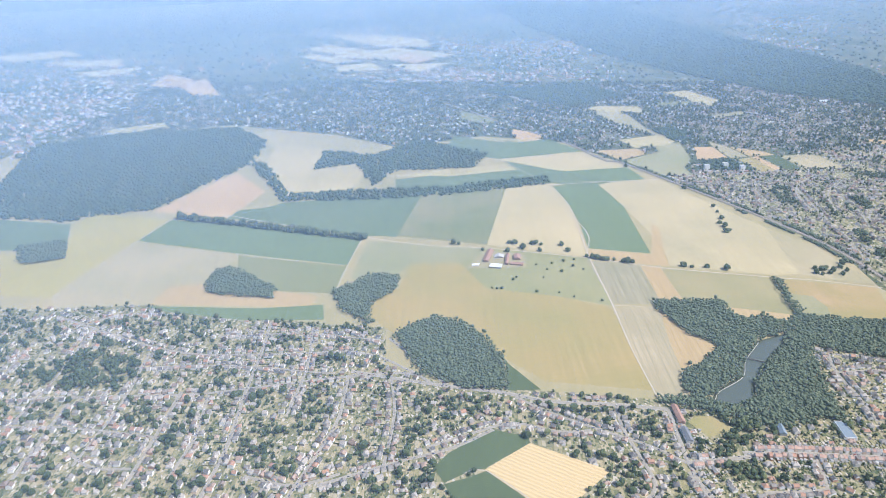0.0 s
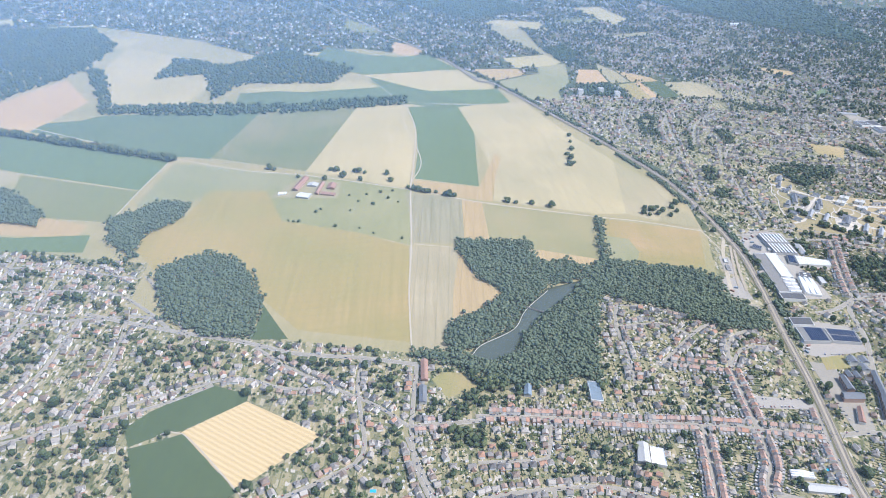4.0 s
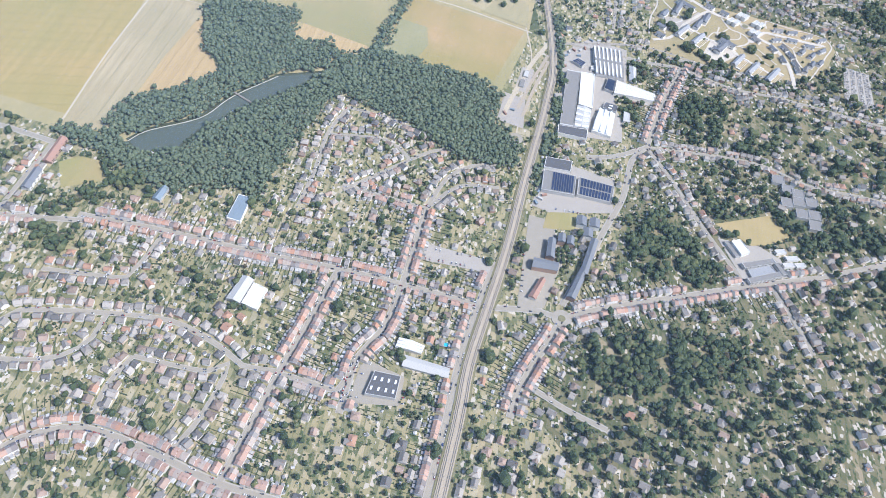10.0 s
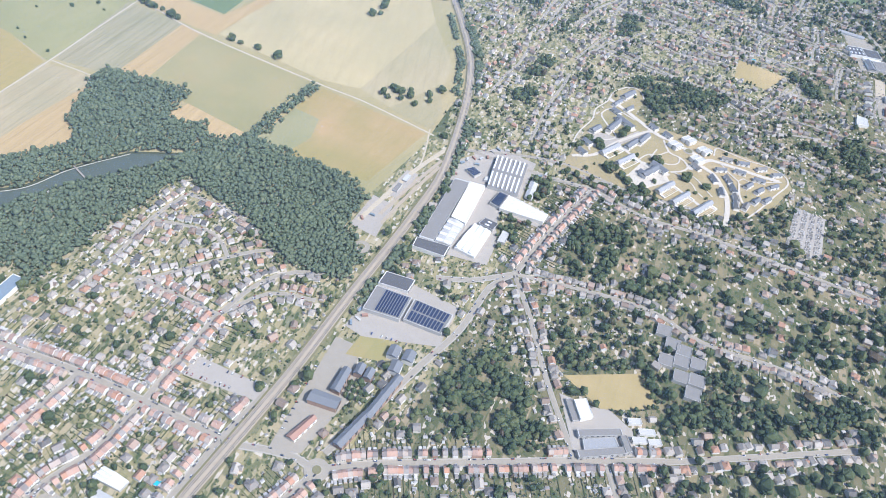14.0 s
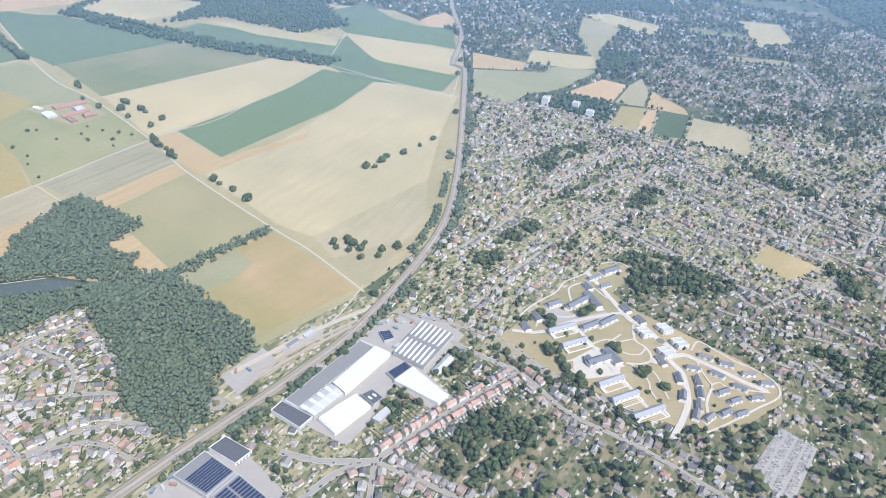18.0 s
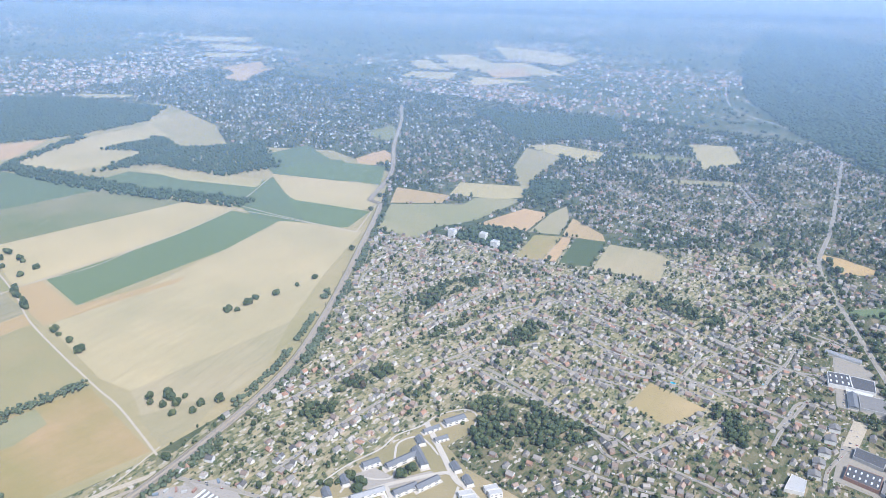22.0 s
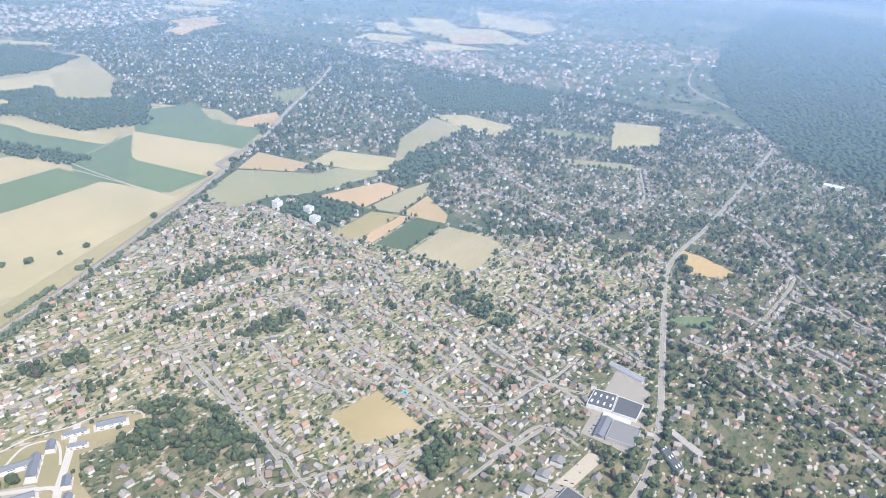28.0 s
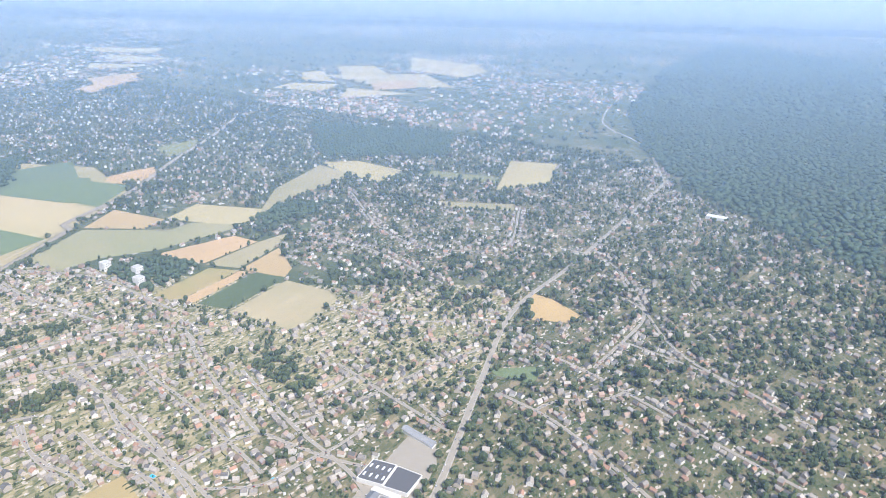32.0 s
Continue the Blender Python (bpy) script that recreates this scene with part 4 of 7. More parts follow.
for n, (kind, width, pts) in enumerate(STREETS):
    line, up = smooth_line(pts), 0.0012 * n
    if kind == "lane":
        tagged(link_mesh("lane", mesh_from("lane", *ribbon(line, width, 0.135 + up), [DIRT])), "pale dusty farm lane between fields", "lane", kind="structure")
        continue
    stamp_line(smooth_line(pts, 0.7), width / 2 + 0.4, 3)
    tagged(link_mesh("pavement", mesh_from("pavement", *ribbon(line, width * 0.88 + (0.6 if kind == "detached" else 1.0), 0.14 + up, 0.0, 0.05), [PAVING])), "pale concrete pavements along the street", "pavement", kind="structure")
    tagged(link_mesh("road", mesh_from("road", *ribbon(line, width * 0.88, 0.26 + up), [ASPHALT])), "worn grey asphalt street between houses", "road", kind="structure")

rail_line = smooth_line(RAIL, 8.0)
stamp_line([q for q in smooth_line(RAIL, 1.0) if q[1] > 190], 3.1, 1)
tagged(link_mesh("railway_verge", mesh_from("railway_verge", *ribbon(rail_line, 6.4, 0.39), [VERGE])), "scrubby green railway verge", "verge", kind="structure")
tagged(link_mesh("railway_bed", mesh_from("railway_bed", *ribbon(rail_line, 4.5, 0.62, 0.0, 0.3), [BALLAST])), "brown stone ballast under two tracks", "railway", kind="structure")
for n, off in enumerate((-1.65, -0.95, 0.95, 1.65)):
    tagged(link_mesh("rail", mesh_from("rail", *ribbon(rail_line, 0.16, 0.76, off, 0.14), [STEEL])), "worn steel rail on the ballast", "rail", kind="structure")
stamp([(345, 415), (375, 415), (380, 520), (350, 520)], 1)
for n, pts in enumerate(([(360, 436), (364, 452), (369, 470), (376, 492)], [(363, 430), (367, 450), (371, 466), (376.5, 486)])):
    tagged(link_mesh("siding_bed", mesh_from("siding_bed", *ribbon(smooth_line(pts, 6), 1.8, 0.42 + 0.02 * n, 0, 0.2), [BALLAST])), "brown ballast of a fanning siding", "siding", kind="structure")
siding = smooth_line([(352, 428), (358, 452), (366, 480), (376, 505)], 6)
tagged(link_mesh("siding_bed", mesh_from("siding_bed", *ribbon(siding, 2.6, 0.3, 0, 0.2), [DIRT])), "dusty disused siding beside the railway", "siding", kind="structure")

# paved yards and open sites
YARDS = [
    ("factory_yard", CONCRETE, "pale concrete yard round the factory halls", [(384, 422), (385, 498), (402, 518), (426, 513), (424, 478), (441, 472), (437, 460), (416, 464), (417, 452), (420, 440), (419, 423)]),
    ("depot_yard", CONCRETE, "pale yard of the depot beside the railway", [(371, 364), (377, 401), (414, 392), (412, 368), (380, 361)]),
    ("station_square", ASPHALT, "grey asphalt parking square beside the railway", [(367, 300), (370, 357), (380, 356), (388, 335), (379, 303)]),
    ("storage_yard", CONCRETE, "pale empty storage yard at the wood's edge", [(349, 424), (352, 449), (364, 446), (364, 420)]),
    ("substation_yard", CONCRETE, "walled gravel yard of a small substation", [(357, 453), (361, 476), (368, 475), (365, 451)]),
    ("long_car_park", CONCRETE, "sloping grey car park with painted bays", [(322, 318), (323, 328), (356, 324), (354, 317)]),
    ("market_car_park", ASPHALT, "asphalt car park beside a supermarket", [(304, 243), (306, 260), (310, 262), (324, 258), (324, 245)]),
    ("shop_car_park", ASPHALT, "asphalt car park of the roadside shops", [(637, 741), (631, 800), (645, 803), (654, 790), (663, 752), (664, 741)]),
    ("store_car_park", ASPHALT, "dark asphalt car park of a store by the roundabout", [(639.5, 672), (641.5, 708), (668, 701), (668, 668)]),
    ("building_site", DIRT, "dusty pale building site", [(642, 704), (645.6, 731), (653, 732.5), (649, 706)]),
    ("school_yard", CONCRETE, "grey paved school yard", [(475.5, 337), (465, 364), (481, 362.5), (486, 363.5), (496, 357), (498, 346)]),
    ("cemetery", CONCRETE, "gravel cemetery laid out in rows", [(565, 503), (573, 539), (589, 535), (583, 497)]),
    ("estate_ground", CROPS["estate"], "dry pale lawns and paths of a new estate", [(440, 515), (448, 562), (462, 618), (478, 628), (480, 610), (476, 594), (492, 585), (527, 580), (550, 576), (570, 568), (572, 556), (556, 524), (536, 512), (500, 512)]),
    ("depot_meadow", CROPS["dry_meadow"], "rough yellow-green meadow beside the depot", [(377, 350), (379, 361), (394, 364), (393, 352)]),
    ("manor_forecourt", GRAVEL, "pale gravel forecourt of the manor", [(477.9, 527.7), (484.6, 543.5), (497.6, 540.7), (501.3, 530.5), (489.1, 518.7), (481.2, 520.3)]),
    ("estate_car_park", CONCRETE, "grey car park among the estate blocks", [(449.6, 551.7), (456.4, 562.1), (468.9, 561.4), (478.9, 574.4), (485.2, 573.7), (468.4, 552.3), (455.6, 544.6)]),
    ("farm_yard", CROPS["dry_grey"], "dusty farmyard between barns", [(22, 552), (40, 590), (76, 584), (76, 554)]),
    ("wasteland", CROPS["dry_grey"], "dusty rubble ground beside the railway", [(332, 527), (352, 568), (362, 540), (362, 518)]),
]
for n, (name, mat, label, poly) in enumerate(YARDS):
    sheet(name, poly, 0.20 + 0.004 * n, mat, label, "yard")
    stamp(poly, 1)


def ring(name, x, y, r, island, label):
    """A roundabout: a disc of asphalt with a raised planted island."""
    base = new(name)
    base.location = (x, y, 0)
    circle = [(math.cos(a), math.sin(a)) for a in np.linspace(0, 2 * math.pi, 28, endpoint=False)]
    part("carriageway", prism([(r * a, r * b) for a, b in circle], 0.0, 0.37), ASPHALT, base)
    part("kerb", prism([(island * 1.15 * a, island * 1.15 * b) for a, b in circle], 0.3, 0.48), PAVING, base, "pale kerb stones")
    part("island", prism([(island * a, island * b) for a, b in circle], 0.4, 0.62), VERGE, base, "planted green island")
    i, j = int(2 * (x - X0)), int(2 * (y - Y0))
    k = int(2 * r) + 1
    USE[j - k:j + k, i - k:i + k] = 3
    return tagged(base, label, "roundabout")


ring("roundabout", 387, 299, 4.6, 1.7, "small roundabout where the high street forks")
ring("roundabout", 360, 411, 4.2, 1.8, "turning circle at the edge of the wood")
ring("roundabout", 669, 689, 6.0, 2.6, "large roundabout on the shopping boulevard")

# ---- halls and large buildings ----


def at(quad, u, v):
    a, b, c, d = (np.array(p, float) for p in quad)
    return (a * (1 - u) + d * u) * (1 - v) + (b * (1 - u) + c * u) * v


def patch(quad, u0, u1, v0, v1):
    return [tuple(at(quad, u, v)) for u, v in ((u0, v0), (u1, v0), (u1, v1), (u0, v1))]


def tent(quad, u0, u1, v0, v1, z0, z1, along="v"):
    """A ridge roof over a piece of the quad."""
    a, b, c, d = patch(quad, u0, u1, v0, v1)
    m = lambda p, q: ((p[0] + q[0]) / 2, (p[1] + q[1]) / 2)
    e, g = (m(a, b), m(d, c)) if along == "v" else (m(b, c), m(a, d))
    if along != "v":
        a, b, c, d = b, c, d, a
    v = [(*a, z0), (*b, z0), (*c, z0), (*d, z0), (*e, z1), (*g, z1)]
    return v, [(3, 2, 1, 0), (0, 4, 5, 3), (1, 2, 5, 4), (0, 1, 4), (2, 3, 5)]


def hall(name, label, quad, high, roof="flat", mat=None, wall=None, strips=0, panels=(), windows=0, category="hall"):
    """A large building on four corners: walls, a parapet or ridges, skylights, solar panels and window bands."""
    q = np.array(quad, float)
    if sum(x0 * y1 - x1 * y0 for (x0, y0), (x1, y1) in zip(quad, quad[1:] + quad[:1])) < 0:
        quad = [quad[0], quad[3], quad[2], quad[1]]
    mid = q.mean(0)
    quad = [tuple(np.array(p) - mid) for p in quad]
    base = new(name)
    base.location = (*mid, 0.0)
    wall, mat = wall or PALE, mat or GREYROOF
    high *= 0.72
    top = None
    part("wall", prism(patch(quad, 0, 1, 0, 1)[::1], 0, high), wall, base)
    if roof == "flat":
        top = part("roof", prism(patch(quad, 0.02, 0.98, 0.02, 0.98), high - 0.1, high + 0.06), mat, base)
        for n, (a, b, c, d) in enumerate(((0, 1, 0, 0.018), (0, 1, 0.982, 1), (0, 0.018, 0.018, 0.982), (0.982, 1, 0.018, 0.982))):
            part("parapet", prism(patch(quad, a, b, c, d), high - 0.05, high + 0.3), wall, base)
    elif roof == "gable":
        part("roof", tent(quad, -0.03, 1.03, -0.02, 1.02, high, high + 1.15, "u"), mat, base)
    elif roof == "cross":
        part("roof", tent(quad, -0.03, 1.03, -0.02, 1.02, high, high + 1.15, "v"), mat, base)
    else:
        n = int(roof)
        for k in range(n):
            top = part("roof_ridge", tent(quad, k / n, (k + 1) / n, 0, 1, high, high + 0.9, "u"), mat, base)
            part("skylight", prism(patch(quad, (k + 0.10) / n, (k + 0.44) / n, 0.02, 0.98), high + 0.3, high + 0.82), SKYLIGHT, top, "pale translucent sheet")
    for k in range(strips):
        v = (k + 0.5) / strips
        part("skylight", prism(patch(quad, 0.2, 0.36, v - 0.14 / strips, v + 0.14 / strips), high, high + 0.28), SKYLIGHT, top or base, "pale rooflight")
        part("skylight", prism(patch(quad, 0.62, 0.78, v - 0.14 / strips, v + 0.14 / strips), high, high + 0.28), SKYLIGHT, top or base, "pale rooflight")
    for u0, u1, v0, v1, n in panels:
        for k in range(n):
            a, b = v0 + (v1 - v0) * k / n, v0 + (v1 - v0) * (k + 0.72) / n
            part("solar_panel", prism(patch(quad, u0, u1, a, b), high + 0.14, high + 0.3), PANEL, top or base, "row of dark solar panels")
    for k in range(windows):
        u = (k + 0.5) / windows
        for v in (-0.004, 1.004):
            for z in ((0.3, 0.8) if high < 3 else (0.3, 0.62, 0.86)):
                part("window", prism(patch(quad, u - 0.22 / windows, u + 0.22 / windows, v - 0.01, v + 0.01), high * z - 0.18, high * z + 0.18), GLASS, base)
    stamp([tuple(np.array(p) + mid) for p in quad], 1)
    return tagged(base, label, category)


hall("factory_hall", "long factory hall with a weathered grey felt roof", [(383.6, 426.6), (387.4, 478), (395.6, 478), (391.2, 426.4)], 3.2, mat=GREYROOF)
hall("factory_hall", "factory hall with a brilliant white sheet roof", [(394.2, 447), (395.8, 478), (404.2, 478), (402.2, 445)], 3.5, mat=WHITE, wall=RENDERED)
hall("factory_hall", "low factory hall with a pale ribbed roof", [(391.6, 427), (393.6, 446.4), (401.8, 444.6), (399.6, 427)], 3.0, roof="4", mat=PALE)
hall("factory_office", "dark flat-roofed office at the end of the factory", [(382.6, 419.6), (382.8, 426.2), (399.4, 426.4), (398.8, 418.6)], 3.0, mat=DARKROOF, wall=RENDERED, windows=7)
hall("sawtooth_factory", "sawtooth factory with rows of skylights", [(403.8, 508), (422.0, 508), (422.2, 478.9), (404.9, 479.5)], 2.8, roof="7", mat=GREYROOF)
hall("warehouse", "white warehouse with dotted rooflights", [(415.5, 464.1), (417.8, 476.5), (440.5, 469.9), (439.0, 463.0)], 2.8, mat=WHITE, wall=RENDERED, strips=8)
hall("warehouse", "dark solar-roofed wing of the white warehouse", [(409.6, 466.8), (412.6, 478), (417.4, 476.7), (415.2, 464.8)], 2.4, mat=DARKROOF, panels=[(0.1, 0.9, 0.1, 0.9, 6)])
hall("workshop", "white ridged workshop along the yard", [(406.4, 447.6), (415.6, 445.4), (412.3, 424.4), (401.6, 427)], 2.8, roof="3", mat=WHITE, wall=RENDERED)
hall("workshop", "dark-roofed workshop with a white skylight", [(408.2, 448.6), (410.4, 454), (417.4, 452.4), (416.2, 446.6)], 2.6, mat=DARKROOF, strips=1)
hall("workshop", "narrow pale hangar beside the terrace gardens", [(425.8, 480.3), (426.3, 494.2), (430.5, 493), (429.9, 479)], 2.2, roof="gable", mat=PALE, wall=RENDERED)
hall("workshop", "grey workshop on the factory yard", [(420, 440), (421, 449), (424.5, 448), (424, 440)], 2.2, mat=PALE)
hall("shed", "small shed with solar roof in the yard", [(390.4, 489.1), (394.1, 492.9), (399.4, 489.4), (396.6, 484.6)], 2.0, mat=GREYROOF, panels=[(0.05, 0.95, 0.05, 0.95, 5)])
hall("shed", "low pale shed on the yard", [(402, 484), (402.5, 488), (411, 489), (411, 486)], 1.8, mat=PALE)
hall("depot", "depot with a grey roof covered by solar panels", [(375, 374), (376, 389), (393, 388), (392, 374)], 3.0, mat=GREYROOF, wall=PALE, panels=[(0.08, 0.95, 0.3, 0.95, 9)])
hall("depot", "depot wing with dense solar panels", [(393.3, 375), (394.3, 388), (413, 385.5), (411, 373.5)], 2.8, mat=GREYROOF, wall=PALE, panels=[(0.06, 0.46, 0.08, 0.95, 10), (0.54, 0.95, 0.08, 0.95, 10)])
hall("depot_office", "dark-roofed office block of the depot", [(376, 391), (377, 399), (391, 399), (390, 391)], 2.6, mat=DARKROOF, wall=RENDERED, windows=5)
hall("sports_hall", "white ribbed sports hall beside the playing field", [(470.9, 361.6), (475.7, 363.9), (479.6, 356.5), (474.9, 353.4)], 3.0, roof="flat", mat=WHITE, wall=RENDERED)
hall("bicycle_shed", "low grey shelter beside the sports hall", [(467.6, 361.4), (469.8, 362.4), (474.4, 353.2), (472.2, 352.2)], 1.8, mat=GREYROOF)
hall("school_building", "grey flat-roofed school wing round a court", [(474.2, 348.4), (490.8, 355), (492, 352.4), (475.4, 345.6)], 2.8, mat=GREYROOF, windows=8, category="school")
hall("school_building", "flat-roofed school wing beside the street", [(475.6, 339.4), (493.2, 347.6), (494.6, 345), (476.8, 336.6)], 2.6, mat=GREYROOF, windows=8, category="school")
hall("school_building", "short school wing with a grey felt roof", [(490.9, 352.0), (493.2, 353), (496.4, 346.4), (494.2, 345.2)], 2.8, mat=GREYROOF, windows=3, category="school")
hall("school_building", "low roofed assembly hall in the school court", [(477, 345.4), (489, 350.8), (491.6, 346.6), (478.4, 340.6)], 1.9, mat=ZINC, category="school")
for x, y, w in ((496.6, 360.4, 5.2), (501.8, 357.2, 6.4), (499.2, 352.4, 5.6), (505.2, 353.6, 5)):
    hall("school_block", "pale flat-roofed block of the small school", [(x - w / 2, y - 1.4), (x - w / 2 - 1.0, y + 1.0), (x + w / 2 - 1.0, y + 2.6), (x + w / 2, y + 0.4)], 2.0, mat=PALE, wall=RENDERED, windows=2, category="school")
for n, (x, y) in enumerate(((504.8, 414.3), (509, 407.6), (514, 405.2), (506.6, 397.4), (513.2, 399.2), (520.4, 400), (513.4, 390.6), (520.2, 391), (518.6, 383.2))):
    hall("school_pavilion", "grey flat-roofed school pavilion among trees", [(x - 3.6, y - 3), (x - 3, y + 3.4), (x + 3.6, y + 3), (x + 3, y - 3.4)], 2.2 + 0.2 * (n % 3), mat=GREYROOF, wall=PALE, windows=3, category="school")
hall("supermarket", "dark flat-roofed roadside store with white trim and rooflights", [(631, 760.6), (629.4, 775), (640.6, 777.4), (643.2, 763)], 3.2, mat=DARKROOF, wall=RENDERED, strips=4)
hall("supermarket", "dark-roofed shop hall with a white front", [(643.6, 763), (641, 777.5), (653.8, 778.4), (655, 764.8)], 2.6, mat=DARKROOF, wall=RENDERED)
hall("shop_row", "white low strip of shops before the dark hall", [(640.4, 758.6), (640.3, 761.6), (653.2, 762.8), (653.6, 759.6)], 2.2, mat=WHITE, wall=RENDERED)
hall("store", "narrow ribbed store with a blue-grey roof", [(642.6, 742.4), (641, 757), (645.6, 758), (647.4, 743)], 2.6, roof="gable", mat=SLATE, wall=RENDERED)
hall("store", "flat store with a wide grey-blue roof", [(648, 743.2), (646.2, 757.8), (659.4, 760), (661.4, 745)], 2.8, mat=GREYROOF, wall=PALE)
hall("shop_row", "long white strip of small shops", [(626.4, 801.6), (627, 805.6), (646, 802.2), (646.2, 798)], 2.4, roof="cross", mat=ZINC, wall=RENDERED)
hall("supermarket", "dark-roofed store with dotted rooflights and a red front", [(643.6, 675.3), (645.0, 686), (659.8, 684.8), (658.2, 672.8)], 2.8, mat=DARKROOF, wall=REDROOF, strips=6)
hall("store", "grey annex of the store by the roundabout", [(658.8, 672.2), (660.4, 683.6), (664.2, 680), (662.4, 670)], 2.6, mat=GREYROOF)
hall("store", "dark flat store behind the roundabout", [(646.6, 694.6), (647.5, 703.4), (661.4, 701), (659.6, 691.4)], 2.6, mat=DARKROOF)
hall("store", "long dark-roofed building beside the boulevard", [(669.4, 754.2), (671, 757.6), (683.8, 745.3), (682.6, 741)], 2.6, mat=DARKROOF, strips=3)
hall("store", "long beige-roofed building beside the boulevard", [(671.2, 765.4), (672.4, 769), (687.5, 762.2), (686.3, 757.8)], 2.4, mat=TIMBER)
hall("store", "white and grey flat store behind a car park", [(620.9, 651.0), (622.6, 663.7), (629.2, 662.6), (629.1, 652.7)], 2.4, mat=PALE, wall=RENDERED)
hall("store", "white flat-roofed shed by the boulevard", [(654.9, 629), (656.2, 637.5), (663.5, 639.3), (662.5, 632.5)], 2.6, mat=WHITE, wall=RENDERED)
for x, y in ((631.8, 669.6), (632.9, 680.4), (634.6, 690.8), (636.3, 703.6), (637.5, 715.4)):
    hall("apartment_block", "small apartment block with a grey hipped roof", [(x - 2.6, y - 2.4), (x - 3.0, y + 2.0), (x + 2.4, y + 2.8), (x + 2.8, y - 1.6)], 3.0, roof="gable", mat=GREYROOF, wall=RENDERED, windows=2, category="apartments")
hall("village_hall", "pale grey hall with white annex", [(246, 279), (249, 291), (254, 290), (252, 278)], 3.0, roof="gable", mat=PALE)
hall("village_hall", "white flat-roofed hall annex", [(252.5, 278), (254.5, 289), (261, 287), (259.5, 276)], 2.4, mat=WHITE, wall=RENDERED)
hall("sports_hall", "blue-roofed sports hall at the wood's edge", [(232.5, 321), (233.5, 336), (239.5, 335.5), (239, 320)], 2.6, mat=BLUEHALL, wall=RENDERED)
hall("sports_hall", "grey-blue hall behind the gardens", [(197, 325), (198.5, 333), (202, 332.5), (201, 324.5)], 2.4, roof="gable", mat=BLUEHALL)
hall("supermarket", "supermarket with white rooflights on a dark roof", [(310, 247), (312, 257.5), (322.5, 257), (322, 247)], 2.6, mat=DARKROOF, strips=4)
hall("long_shed", "long pale shed among gardens", [(322.5, 262), (323, 267), (341, 264.5), (341, 260)], 2.2, roof="cross", mat=PALE)
hall("long_shed", "white workshop roofs behind the terrace", [(318, 270), (319, 275), (330, 273), (329, 269)], 2.0, roof="3", mat=WHITE)
hall("station_building", "white station building with a red tile roof", [(371.5, 307), (376.5, 318), (379, 317), (375, 306)], 2.8, roof="gable", mat=REDROOF, wall=RENDERED, windows=4, category="building")
APART = [
    ([(378.5, 331), (379.5, 342), (383, 341.5), (382.5, 330.5)], "gable"), ([(384, 341), (384.2, 346), (387.7, 346), (387.5, 341)], "gable"), ([(388.2, 340.5), (388.5, 345.5), (392, 345), (391.6, 340.2)], "gable"),
    ([(372.3, 323), (373.2, 328.5), (384.3, 328), (384, 323)], "cross"), ([(394.5, 325), (400, 346), (403.4, 345), (398, 324)], "gable"), ([(388.5, 310), (394.2, 325.5), (397.6, 324.4), (392.4, 309)], "gable"),
]
for quad, roof in APART:
    hall("apartment_block", "brick apartment block with grey slate roof", quad, 4.2, roof=roof, mat=SLATE, wall=BRICK, windows=5, category="apartments")
for x, y in ((395.5, 357), (402, 357), (398.5, 350)):
    hall("apartment_villa", "white apartment villa with a hipped slate roof", [(x - 2.4, y - 2.6), (x - 2.2, y + 2.8), (x + 2.6, y + 2.6), (x + 2.4, y - 2.8)], 3.8, roof="gable", mat=SLATE, wall=RENDERED, windows=3, category="apartments")
hall("barn", "long barn with a red-brown roof", [(38, 566), (44, 590), (49, 588), (43, 565)], 2.6, roof="gable", mat=REDROOF, wall=BRICK)
hall("barn", "white-roofed barn of the farm", [(43, 553), (46, 560), (55, 558), (53, 551)], 2.4, roof="cross", mat=WHITE)
hall("barn", "farm buildings round the yard with red roofs", [(57, 560), (60, 580), (63, 579), (60, 559)], 2.4, roof="gable", mat=REDROOF, wall=BRICK)
hall("barn", "red-roofed stable wing beside the farmyard", [(62, 559), (63, 563), (74, 561), (73, 557)], 2.2, roof="cross", mat=REDROOF, wall=BRICK)
hall("barn", "pale farm shed beside the yard", [(49, 574), (50, 580), (58, 578.5), (57, 573)], 2.0, roof="gable", mat=PALE)
hall("farmhouse", "brick farmhouse with a red roof", [(66, 570), (67, 579), (73, 578), (72, 569)], 2.6, roof="gable", mat=REDROOF, wall=BRICK, windows=4, category="house")
hall("shed", "white shed of the farm", [(28, 556), (29, 560), (35, 561), (34, 557)], 1.6, roof="cross", mat=WHITE)
for x, y in ((359, 849), (376, 838), (333, 841)):
    hall("tower_block", "white residential tower among trees", [(x - 3, y - 3), (x - 3, y + 3), (x + 3, y + 3), (x + 3, y - 3)], 9.0, mat=PALE, wall=RENDERED, windows=4, category="apartments")
hall("substation", "small grey substation shed", [(359.5, 456), (360.5, 463), (363, 462.5), (362.3, 455.5)], 1.4, mat=GREYROOF)
hall("substation", "small pale substation shed", [(361.5, 466), (362.5, 472), (365, 471.5), (364.3, 465.5)], 1.4, mat=PALE)
hall("manor", "blue-roofed white manor beside the lane", [(141, 318), (141, 330), (145, 330), (145, 318)], 3.0, roof="gable", mat=SLATE, wall=RENDERED, windows=4, category="house")
hall("stable_row", "long red-roofed row beside the meadow", [(142, 336), (142, 352), (146, 352), (146, 336)], 2.4, roof="gable", mat=REDROOF, wall=BRICK, windows=5, category="house")
hall("white_villa", "large white villa among trees", [(681 - 9, 1243), (681 - 8, 1252), (681 + 10, 1252), (681 + 9, 1243)], 3.6, mat=WHITE, wall=RENDERED, windows=5, category="villa")

APRONS = []


